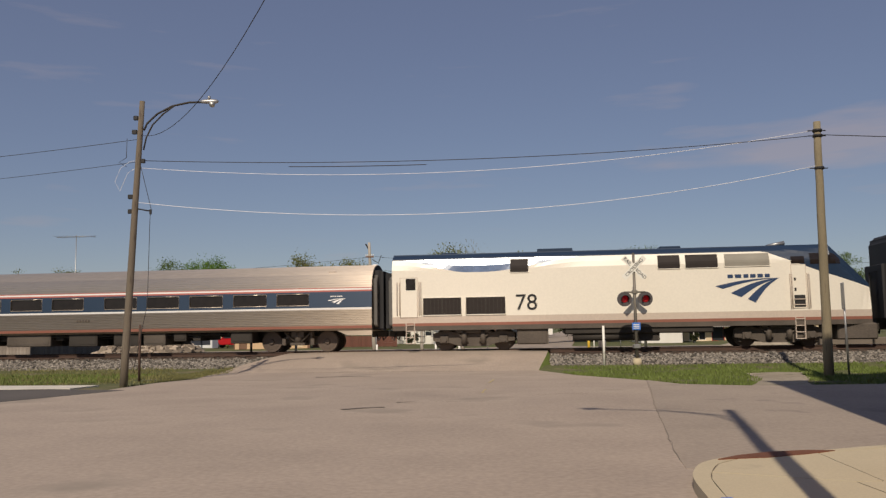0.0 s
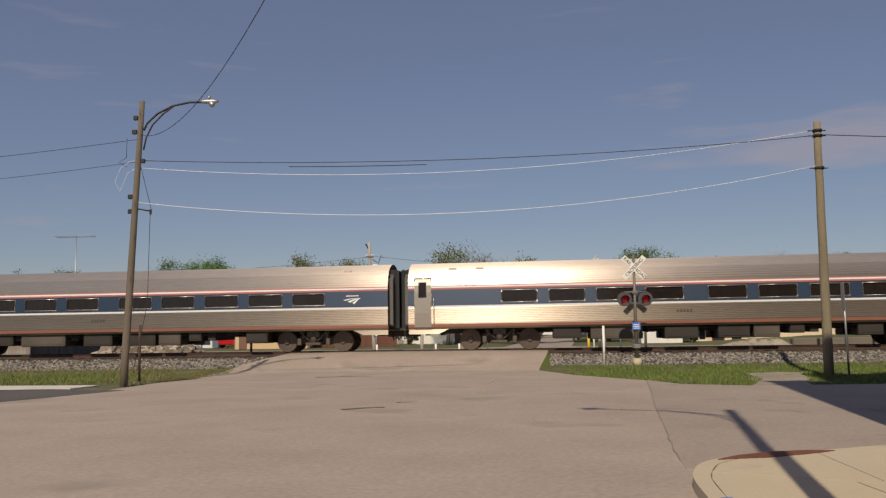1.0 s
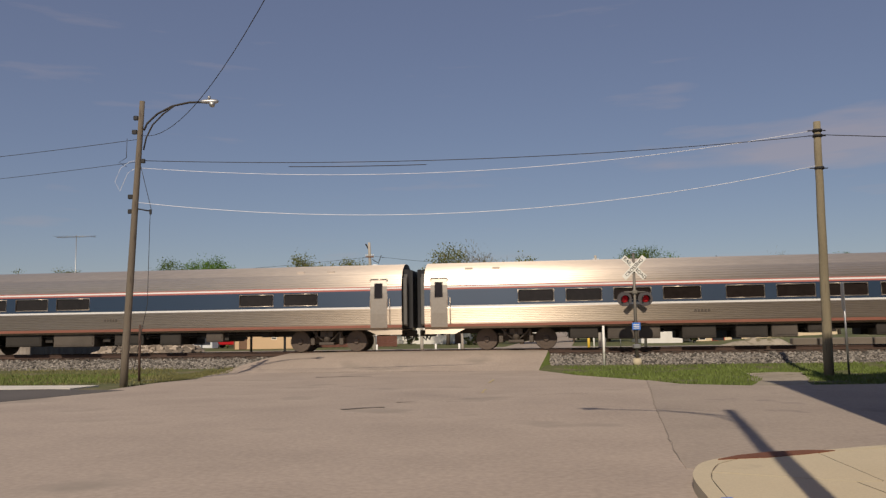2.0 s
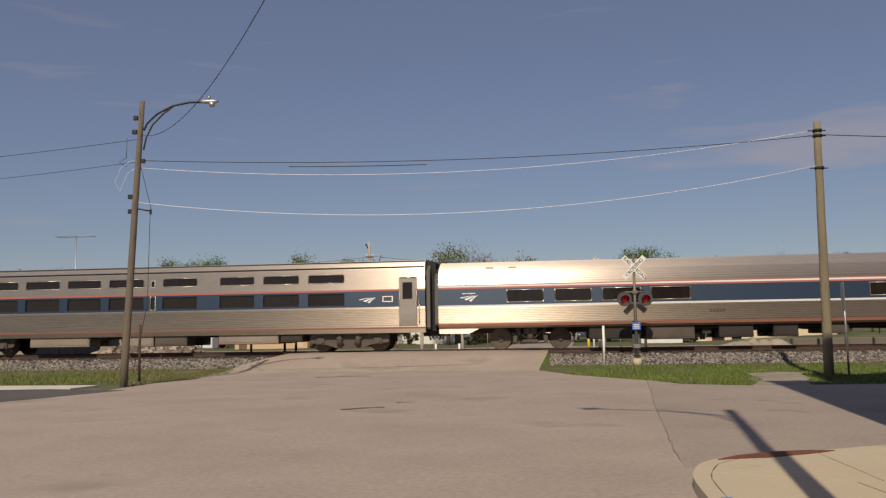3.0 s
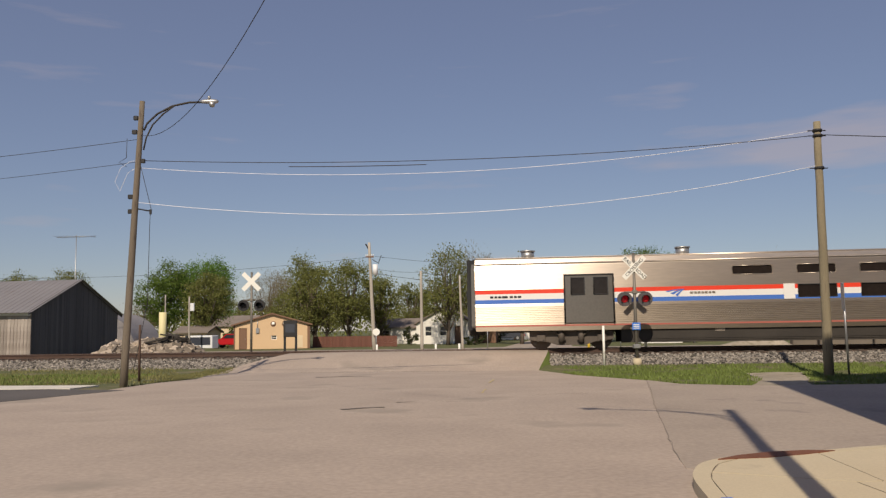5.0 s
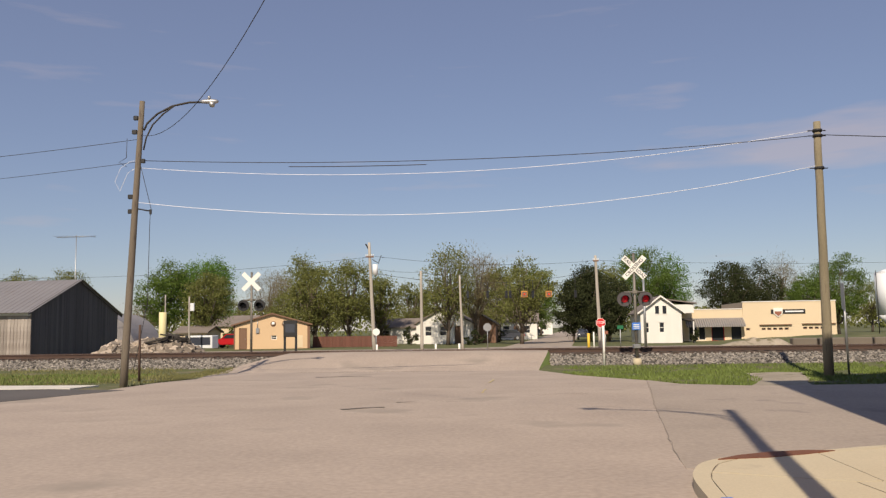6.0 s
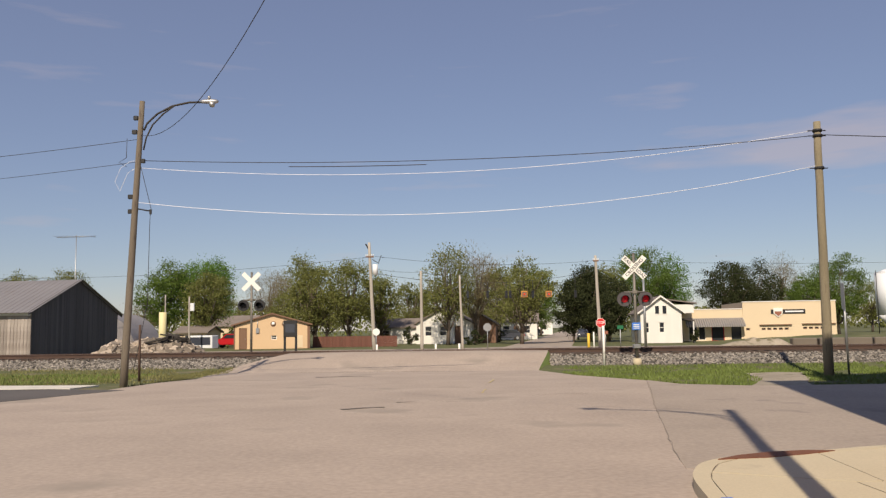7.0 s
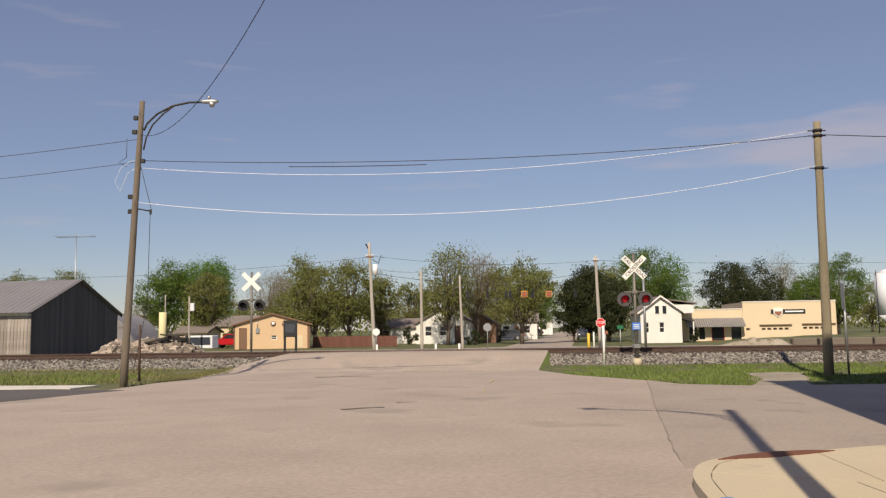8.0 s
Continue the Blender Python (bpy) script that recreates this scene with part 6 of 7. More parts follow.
grass_patch("weeds", [(-9.2, 30.0), (-9.9, 27.9), (-10.25, 26.0), (-10.9, 26.0), (-10.9, 27.6), (-10.0, 30.0)], 1500, GRASS_DRY, 9, "low weeds round a pole base")
grass_patch("weeds", [(-9.5, 30.0), (-8.9, 32.5), (-8.7, 35.4), (-9.6, 35.9), (-10.6, 31.5)], 6000, GRASS_DRY, 12, "dry weeds along the road edge")


# ---- buildings beyond the railway ----
def barn():
    m = at_grid(-25.1, 50.0)
    h = thing("barn", m, "weathered barn with dark gable and peeling white side", "barn")
    dep, eave, ridge, long = 10.2, 3.15, 5.3, 24.0
    rng = random.Random(6)
    # side towards the street: white boards
    bm = B()
    box(bm, -long, -0.05, 0.03, 0.15, 0, eave)
    wl_ = part("wall_side", bm, BARN_WHITE, h, "peeling white board wall")
    bmb = B()
    box(bmb, 0.006, 0.214, -0.02, 0.03, 0, eave - 0.02)
    me = mesh_of("board", bmb, BARN_WHITE)
    for k in range(int(long / 0.22)):
        ob = new("board", me)
        ob.parent = wl_
        ob.matrix_basis = pose(-long + 0.22 * k, rng.uniform(-0.006, 0.006), 0)
    # gable end: dark boards of varying height
    bm = B()
    v = [[bm.verts.new((x, y, z)) for y, z in ((0.03, 0), (dep, 0), (dep, eave), (dep / 2, ridge), (0.03, eave))] for x in (-0.15, -0.03)]
    bm.faces.new(v[0][::-1])
    bm.faces.new(v[1])
    for k in range(5):
        bm.faces.new((v[0][k], v[0][(k + 1) % 5], v[1][(k + 1) % 5], v[1][k]))
    gl = part("gable_wall", bm, BARN_DARK, h, "dark weathered board gable")
    n = 36
    for k in range(n):
        y0, y1 = dep * k / n + 0.006, dep * (k + 1) / n - 0.006
        def zz(y):
            return eave + (ridge - eave) * (1 - abs(y - dep / 2) / (dep / 2))
        bm = B()
        x1 = 0.0 + rng.uniform(-0.008, 0.008)
        a = [bm.verts.new((-0.03, y, z)) for y, z in ((y0, 0), (y1, 0), (y1, zz(y1)), (y0, zz(y0)))]
        b = [bm.verts.new((x1, y, z)) for y, z in ((y0, 0), (y1, 0), (y1, zz(y1)), (y0, zz(y0)))]
        bm.faces.new(b)
        for i in range(4):
            bm.faces.new((a[i], a[(i + 1) % 4], b[(i + 1) % 4], b[i]))
        part("board", bm, BARN_DARK, gl)
    for y0, z0, y1, z1 in ((-0.45, eave - 0.16, dep / 2, ridge), (dep / 2, ridge, dep + 0.45, eave - 0.16)):
        bm = B()
        nn = 60
        for k in range(nn):
            xa, xb = -long - 0.3 + (long + 0.55) * k / nn, -long - 0.3 + (long + 0.55) * (k + 1) / nn
            q = [(xa, y0, z0 + 0.05), (xb - 0.06, y0, z0 + 0.05), (xb - 0.06, y1, z1 + 0.05), (xa, y1, z1 + 0.05)]
            bm.faces.new([bm.verts.new(p) for p in q])
            q = [(xb - 0.06, y0, z0 + 0.05), (xb - 0.03, y0, z0 + 0.08), (xb - 0.03, y1, z1 + 0.08), (xb - 0.06, y1, z1 + 0.05)]
            bm.faces.new([bm.verts.new(p) for p in q])
            q = [(xb - 0.03, y0, z0 + 0.08), (xb, y0, z0 + 0.05), (xb, y1, z1 + 0.05), (xb - 0.03, y1, z1 + 0.08)]
            bm.faces.new([bm.verts.new(p) for p in q])
        part("roof_slope", bm, METAL_ROOF, h, "grey ribbed sheet metal roof")
        bm = B()
        v = [bm.verts.new(p) for p in ((0.05, y0, z0 - 0.1), (0.05, y1, z1 - 0.1), (0.05, y1, z1 + 0.07), (0.05, y0, z0 + 0.07))]
        u = [bm.verts.new(p.co + Vector((0.05, 0, 0))) for p in v]
        bm.faces.new(v[::-1])
        bm.faces.new(u)
        for i in range(4):
            bm.faces.new((v[i], v[(i + 1) % 4], u[(i + 1) % 4], u[i]))
        part("barge_board", bm, BARN_DARK, h)
    bm = B()
    box(bm, -long, 0, -0.12, -0.06, eave - 0.28, eave - 0.12)
    part("fascia", bm, WHITE_PAINT, h)


barn()


def antenna():
    a = thing("antenna", Matrix.Translation((-28.05, 62.3, 0.0)), "television aerial on a tall thin mast", "antenna")
    bm = B()
    cyl(bm, (0, 0, 0), (0, 0, 9.25), 0.045, 0.03, 8)
    part("mast", bm, STEEL_GREY, a)
    bm = B()
    cyl(bm, (-1.5, 0, 9.1), (1.5, 0, 9.17), 0.018, 0.018, 6)
    for k in range(13):
        x = -1.4 + 0.233 * k
        l = 0.9 - 0.05 * k
        cyl(bm, (x, -l, 9.13), (x, l, 9.13), 0.009, 0.009, 5)
        cyl(bm, (x, 0, 9.04), (x, 0, 9.22), 0.009, 0.009, 5)
    part("elements", bm, STEEL_GREY, a, "thin aluminium aerial rods")


antenna()


def quonset():
    q = thing("quonset_hut", at_grid(-29.5, 70.0), "grey corrugated metal arched hut", "hut")
    bm = B()
    r, n = 3.45, 24
    cols = []
    for j in range(41):
        y = 5.0 * j / 40
        rr = r + 0.025 * (j % 2)
        cols.append([bm.verts.new((rr * math.cos(math.pi * i / n), y, rr * math.sin(math.pi * i / n))) for i in range(n + 1)])
    for a, b in zip(cols, cols[1:]):
        for i in range(n):
            bm.faces.new((a[i], a[i + 1], b[i + 1], b[i]))
    part("shell", bm, METAL_ROOF, q)
    bm = B()
    slab(bm, [(r * math.cos(math.pi * i / n), r * math.sin(math.pi * i / n)) for i in range(n + 1)], 0.05, 0.15)
    part("end_wall", bm, METAL_ROOF, q)
    bm = B()
    box(bm, -1.2, 1.2, 0.0, 0.05, 0, 2.4)
    part("door", bm, STEEL_GREY, q)


quonset()


def rubble():
    rng = random.Random(21)
    verts, faces = [], []
    cube = ((-1, -1, -1), (1, -1, -1), (1, 1, -1), (-1, 1, -1), (-1, -1, 1), (1, -1, 1), (1, 1, 1), (-1, 1, 1))
    quads = ((3, 2, 1, 0), (4, 5, 6, 7), (0, 1, 5, 4), (1, 2, 6, 5), (2, 3, 7, 6), (3, 0, 4, 7))
    for _ in range(3200):
        x = rng.uniform(-20.6, -14.4)
        y = rng.gauss(48.5, 0.9)
        top = 1.2 * math.exp(-((x + 17.3) / 1.7) ** 2) + 0.75 * math.exp(-((x + 15.3) / 0.9) ** 2) + 0.7 * math.exp(-((x + 19.4) / 0.9) ** 2)
        top *= math.exp(-((y - 48.5) / 1.3) ** 2)
        if top < 0.1:
            continue
        r = rng.choice((0.06, 0.08, 0.12, 0.17, 0.26)) * rng.uniform(0.7, 1.2)
        z = top * rng.random() ** 0.4
        q = Euler((rng.uniform(0, 6), rng.uniform(0, 6), rng.uniform(0, 6))).to_matrix()
        k = len(verts)
        flat_ = rng.uniform(0.35, 1.0)
        for p in cube:
            verts.append(Vector((x, y, z)) + q @ Vector((p[0] * r * rng.uniform(0.7, 1.2), p[1] * r * rng.uniform(0.7, 1.2), p[2] * r * flat_)))
        faces += [[k + i for i in f] for f in quads]
    me = bpy.data.meshes.new("rubble_pile")
    me.from_pydata(verts, [], faces)
    me.materials.append(RUBBLE)
    tagged(new("rubble_pile", me), "heap of broken concrete rubble beside the track", "rubble", "", "stuff")
    bm = B()
    for k in range(16):
        c = Vector((rng.uniform(-16.7, -15.2), rng.uniform(47.6, 48.6), rng.uniform(0.75, 1.5)))
        w = Vector((rng.uniform(-0.9, 0.9), rng.uniform(-0.2, 0.2), rng.uniform(-0.35, 0.3)))
        tube(bm, [c - w, c + Vector((0, 0, rng.uniform(-0.05, 0.16))), c + w], rng.uniform(0.03, 0.085), 6)
    for k in range(5):
        x, z = -16.4 + 0.3 * k, 1.05 + rng.uniform(-0.2, 0.3)
        box(bm, -0.35, 0.35, -0.02, 0.02, -0.14, 0.14, 0, 0.0, pose(x, 47.9 + 0.1 * k, z, rng.uniform(-40, 40), rng.uniform(-35, 35), rng.uniform(-20, 20)))
    tagged(part("scrap_beam", bm, UNDER), "bent dark scrap metal on the rubble", "scrap metal")


rubble()
simple_post("standing_tank", -22.25, 65.0, 0.0, 3.33, 0.29, PALE_YELLOW, "upright pale yellow tank", "tank")


def far_pole(base, top, label, arms=(), r0=0.16, r1=0.1):
    p, d = wooden_pole(base, top, r0, r1, label, "utility_pole", GREY_POLE)
    for z, l in arms:
        x = d.x * z / d.z
        bm = B()
        box(bm, x - l, x + l, -0.14, -0.04, z - 0.05, z + 0.05, 0, 0.01)
        arm = part("crossarm", bm, BROWN, p)
        for e in (-1, -0.5, 0.5, 1):
            g = B()
            cyl(g, (x + e * l * 0.92, -0.09, z + 0.05), (x + e * l * 0.92, -0.09, z + 0.2), 0.04, 0.03, 8)
            part("insulator", g, SILO_WHITE, arm)
    return p, d


P1, d1 = far_pole((-5.26, 62, 0.0), (-5.62, 62, 8.3), "leaning grey utility pole with transformer", ((7.2, 0.3),))
g = B()
cyl(g, (0.12, -0.25, 5.8), (0.12, -0.25, 6.6), 0.2, 0.2, 14)
part("transformer", g, SILO_WHITE, P1, "pale round pole transformer")
g = B()
tube(g, [(-0.3, 0, 7.6), (-0.5, 0, 8.0), (-0.62, 0, 8.2)], 0.06)
tube(g, [(-0.1, -0.1, 7.0), (0.35, -0.1, 6.7), (0.55, -0.1, 7.3), (0.7, -0.1, 7.1)], 0.035)
part("pole_hardware", g, BLACK, P1)
far_pole((-1.69, 62, 0.0), (-1.70, 62, 6.07), "plain grey wooden pole", (), 0.13, 0.09)
far_pole((1.37, 62, 0.0), (1.22, 62, 5.7), "thin grey wooden pole", (), 0.11, 0.07)
P4, d4 = far_pole((12.49, 66, 0.0), (12.30, 66, 7.4), "grey wooden utility pole with hardware", ((6.95, 0.22),))
P6, d6 = far_pole((-19.2, 62, 0.0), (-19.24, 62, 4.4), "short pole with pale meter box", (), 0.08, 0.06)
g = B()
box(g, 0.06, 0.36, -0.12, 0.05, 3.3, 3.9, 0, 0.03)
part("meter_box", g, SILO_WHITE, P6, "pale box fixed to the pole")
far_pole((-22.4, 66, 0.0), (-22.4, 66, 4.76), "thin pole near a yellow tank", (), 0.06, 0.05)
simple_post("steel_pole", 14.64, 60, 0.0, 5.05, 0.11, STEEL_GREY, "galvanised steel pole beyond the track", "pole", 0.08)
for x, y, z in ((-0.63, 60, 0.62), (1.08, 60, 0.60), (-5.0, 61, 0.6)):
    simple_post("bollard", x, y, 0.0, z, 0.08, SIGN_WHITE, "short white post beside the far street", "bollard")
simple_post("gas_marker", 9.62, 55, 0.0, 1.24, 0.09, YELLOW, "yellow marker post beyond the track", "post")
simple_post("pipe_marker", 9.97, 55, 0.0, 1.31, 0.05, SIGN_WHITE, "slim white marker post beyond the track", "post")


def road_sign(x, y, z, shape, mat, label, tall, text="", r=0.38, face=0.0):
    s_ = thing("road_sign", Matrix.Translation((x, y, 0)) @ pose(0, 0, 0, 0, 0, face), label, "road sign", "road signs")
    bm = B()
    cyl(bm, (0, 0, -0.1), (0, 0, tall), 0.035, 0.035, 8)
    part("post", bm, STEEL_GREY, s_)
    bm = B()
    n = {"octagon": 8, "round": 20, "panel": 4}[shape]
    if shape == "panel":
        pts = [(-r, z - 0.12), (r, z - 0.12), (r, z + 0.12), (-r, z + 0.12)]
    else:
        o = math.pi / 8 if n == 8 else 0
        pts = [(r * math.cos(o + 2 * math.pi * k / n), z + r * math.sin(o + 2 * math.pi * k / n)) for k in range(n)]
    slab(bm, pts, -0.055, -0.04)
    pl = part("sign_plate", bm, mat, s_)
    if text:
        bm = B()
        slab(bm, [(px_ * 1.08, z + (pz - z) * 1.08) for px_, pz in pts], -0.05, -0.038)
        part("sign_border", bm, SIGN_WHITE, pl)
        lettering("wording", text, r * 0.75, pose(0, -0.058, z), LETTER_WHITE, pl)
    return s_


road_sign(12.17, 64, 1.96, "octagon", SIGN_RED, "red octagonal stop sign at the far street", 2.3, "STOP", 0.36, -4)
road_sign(3.35, 64, 1.75, "octagon", STEEL_GREY, "back of an octagonal sign on its post", 2.0, "", 0.33)
road_sign(-5.1, 61.7, 1.52, "round", SIGN_WHITE, "round white sign beside a utility pole", 1.8, "", 0.27)
road_sign(11.75, 55, 1.6, "panel", SIGN_GREEN, "small green street name sign", 1.62, "", 0.2)
road_sign(12.6, 64.5, 1.2, "panel", BRICK_RED, "small brown sign beside a stop sign", 1.4, "", 0.2)


def traffic_signals():
    wire((-5.4, 62, 6.0), (12.4, 66, 6.2), 0.9, 0.015, CABLE, "span wire carrying traffic lights")
    wire((-5.6, 62, 7.3), (12.4, 66, 7.0), 0.5, 0.012, CABLE)
    wire((-5.6, 62, 6.4), (-1.7, 62, 6.0), 0.15, 0.012, CABLE)
    wire((-1.7, 62, 6.0), (1.25, 62, 5.6), 0.1, 0.012, CABLE)
    wire((12.35, 66, 7.0), (60, 72, 7.6), 0.6, 0.012, CABLE)
    wire((12.35, 66, 6.2), (60, 72, 6.6), 0.6, 0.012, CABLE)
    wire((-5.6, 62, 7.2), (-40, 70, 6.6), 0.5, 0.012, CABLE)
    heads = [(2.0, False), (3.64, False), (5.19, False), (5.52, False), (6.69, True), (7.40, False), (8.71, True), (10.92, False)]
    for x, lit in heads:
        k = (62 * x / 68 + 5.4) / (17.8 - 4 * x / 68)
        x, y = 17.8 * k - 5.4, 62 + 4 * k
        zw = 6.0 + 0.2 * k - 0.9 * 4 * k * (1 - k)
        t = thing("traffic_light", Matrix.Translation((x, y, 0)), "hanging traffic light with lit red lens" if lit else "dark hanging traffic light", "traffic light", "traffic lights on a span wire")
        z = 4.30
        bm = B()
        cyl(bm, (0, 0, z + 0.1), (0, 0, zw + 0.03), 0.025, 0.025, 6)
        part("hanger", bm, BLACK, t)
        bm = B()
        if lit:
            box(bm, -0.24, 0.24, -0.1, 0.1, z - 0.24, z + 0.24, 0, 0.02)
        else:
            box(bm, -0.10, 0.10, -0.10, 0.12, z - 0.30, z + 0.28, 0, 0.02)
        hd = part("housing", bm, SIGNAL_FRAME if lit else BLACK, t)
        bm = B()
        if lit:
            box(bm, -0.2, 0.2, -0.112, -0.1, z - 0.2, z + 0.2)
            part("backing", bm, BROWN, hd)
            bm = B()
            cyl(bm, (0, -0.114, z), (0, -0.13, z), 0.08, 0.07, 16)
            part("lens", bm, SIGNAL_RED, hd)
        else:
            for k2 in (-1, 0, 1):
                cyl(bm, (0, -0.105, z + 0.18 * k2), (0, -0.115, z + 0.18 * k2), 0.07, 0.07, 10)
            part("lens", bm, GLASS_DARK, hd)


traffic_signals()


def tan_hall():
    h = gable_house("tan_hall", Matrix.Translation((-20.45, 80.0, 0)) @ pose(0, 0, 0, 0, 0, 9), 7.3, 9.0, 2.3, 3.35, TAN, "low tan building with brown trim and gabled front", "building", True,
                    wins=[(3.55, 4.1, 0.9, 1.3)], doors=[(0.5, 1.25, 0.0, 2.05)], over=0.25, roof_mat=BROWN)
    for x in (3.75, 4.85):
        bm = B()
        cyl(bm, (x, -0.02, 2.42), (x, 0.0, 2.42), 0.27, 0.27, 18)
        v = part("round_vent", bm, BROWN, h)
        bm = B()
        cyl(bm, (x, -0.14, 2.50), (x, -0.02, 2.46), 0.13, 0.17, 14)
        part("lamp_shade", bm, SIGN_WHITE, v)
    bm = B()
    box(bm, 7.05, 7.3, -0.02, 0.0, 0, 2.3)
    part("trim_board", bm, BROWN, h)
    bm = B()
    box(bm, 0.0, 0.12, -0.02, 0.0, 0, 2.3)
    part("trim_board", bm, BROWN, h)
    bm = B()
    box(bm, 2.1, 2.4, -0.12, -0.01, 1.55, 2.05)
    m_ = part("meter_box", bm, STEEL_GREY, h)
    bm = B()
    tube(bm, [(2.25, -0.06, 2.05), (2.25, -0.06, 2.75)], 0.03)
    part("conduit", bm, STEEL_GREY, m_)
    bm = B()
    box(bm, 5.9, 6.6, -0.02, 0.0, 0.1, 1.3)
    part("pale_panel", bm, CREAM, h)


tan_hall()


def fence():
    f = thing("fence", at_grid(-13.4, 84.0), "red-brown board fence behind the far street", "fence")
    bm = B()
    box(bm, 0.0, 0.14, -0.012, 0.012, 0, 1.08)
    me = mesh_of("board", bm, FENCE_RED)
    for k in range(58):
        ob = new("board", me)
        ob.parent = f
        ob.matrix_basis = pose(0.15 * k, 0, 0.0 + 0.01 * (k % 3))
    for z in (0.25, 0.85):
        bm = B()
        box(bm, 0, 8.7, 0.014, 0.06, z, z + 0.09)
        part("rail", bm, FENCE_RED, f)
    for k in range(5):
        bm = B()
        box(bm, 2.1 * k, 2.1 * k + 0.1, 0.062, 0.16, -0.1, 1.1)
        part("post", bm, FENCE_RED, f)


fence()

gable_house("white_house", at_grid(-3.2, 94.0), 6.4, 8.0, 2.3, 4.1, WHITE_PAINT, "white gabled house half hidden by trees", "house", True,
            wins=[(1.0, 1.8, 0.9, 2.0), (2.7, 3.5, 0.9, 2.0)], doors=[(4.4, 5.3, 0, 2.0)], roof_mat=SHINGLE)
gable_house("white_house", at_grid(-8.2, 99.0), 5.6, 6.0, 1.9, 2.9, WHITE_PAINT, "small white house with grey shingle roof", "house", False,
            wins=[(0.8, 1.6, 0.8, 1.6), (3.2, 4.2, 0.8, 1.6)], roof_mat=SHINGLE)
gable_house("brown_shed", at_grid(2.6, 96.0), 3.4, 5.0, 2.2, 3.2, BROWN, "dark brown shed among trees", "shed", True, wins=[(0.5, 1.2, 0.9, 1.7)], doors=[(1.9, 2.8, 0, 1.9)], roof_mat=DARK_SHINGLE)
gable_house("low_house", at_grid(-30.0, 92.0), 3.6, 4.0, 1.7, 2.3, CREAM, "low cream house behind the tree line", "house", False, wins=[(1, 2, 0.7, 1.4)], roof_mat=SHINGLE)
gable_house("far_house", at_grid(18.6, 195.0), 7.0, 7.0, 3.2, 5.0, WHITE_PAINT, "far white house along the street", "house", True, wins=[(1, 2, 1.2, 2.4), (4.4, 5.6, 1.2, 2.4)], doors=[(2.8, 3.8, 0, 2.1)], roof_mat=DARK_SHINGLE)
gable_house("far_house", at_grid(7.5, 120.0), 6.0, 7.0, 2.6, 4.2, WHITE_PAINT, "pale house behind street trees", "house", False, wins=[(1, 2, 0.9, 2.0), (4, 5, 0.9, 2.0)], doors=[(2.6, 3.4, 0, 2.0)], roof_mat=SHINGLE)
gable_house("far_house", at_grid(-36.0, 120.0), 8.0, 7.0, 2.6, 4.0, CREAM, "pale house far behind the yard", "house", False, wins=[(1, 2, 0.9, 2.0), (5, 6, 0.9, 2.0)], roof_mat=SHINGLE)


def corner_house():
    h = gable_house("corner_house", at_grid(19.1, 80.0), 3.9, 9.0, 3.0, 4.45, WHITE_PAINT, "white two-storey house with gabled front", "house", True,
                    wins=[(1.75, 2.25, 1.0, 2.0), (0.35, 0.8, 1.0, 2.0)], over=0.3, roof_mat=SHINGLE)
    for a in (1.35, 2.05):
        w = B()
        box(w, a, a + 0.5, -0.05, 0.0, 2.75, 3.65, 0, 0.01)
        f = part("window", w, WHITE_PAINT, h)
        g = B()
        box(g, a + 0.07, a + 0.43, -0.056, -0.05, 2.82, 3.58)
        part("pane", g, GLASS_DARK, f)
    for a, b in ((0.0, 0.3), (0.85, 1.7), (2.3, 3.9)):
        bm = B()
        box(bm, a, b, -0.012, 0.0, 0.0, 0.1)
        me = mesh_of("siding_board", bm, WHITE_PAINT)
        for k in range(26):
            ob = new("siding_board", me)
            ob.parent = h
            ob.matrix_basis = pose(0, 0, 0.115 * k)
    for x0, z0, x1, z1 in ((-0.3, 2.77, 1.95, 4.45), (1.95, 4.45, 4.2, 2.77)):
        bm = B()
        slab(bm, [(x0, z0 + 0.0), (x1, z1 + 0.0), (x1, z1 + 0.17), (x0, z0 + 0.17)], -0.34, -0.304)
        part("barge_board", bm, WHITE_PAINT, h)
    # dormer wing behind
    bm = B()
    box(bm, 3.2, 5.6, 3.0, 8.0, 2.9, 3.75)
    part("rear_wing", bm, WHITE_PAINT, h)
    bm = B()
    slab(bm, [(2.2, 4.35), (5.9, 3.8), (5.9, 3.92), (2.2, 4.47)], 2.8, 8.2)
    part("wing_roof", bm, SHINGLE, h)
    # porch
    bm = B()
    slab(bm, [(3.9, 2.3), (5.2, 2.05), (5.2, 2.15), (3.9, 2.4)], 0.6, 4.0)
    part("porch_roof", bm, DARK_SHINGLE, h)
    bm = B()
    box(bm, 5.05, 5.17, 0.65, 0.77, 0, 2.07)
    part("porch_post", bm, WHITE_PAINT, h)


corner_house()


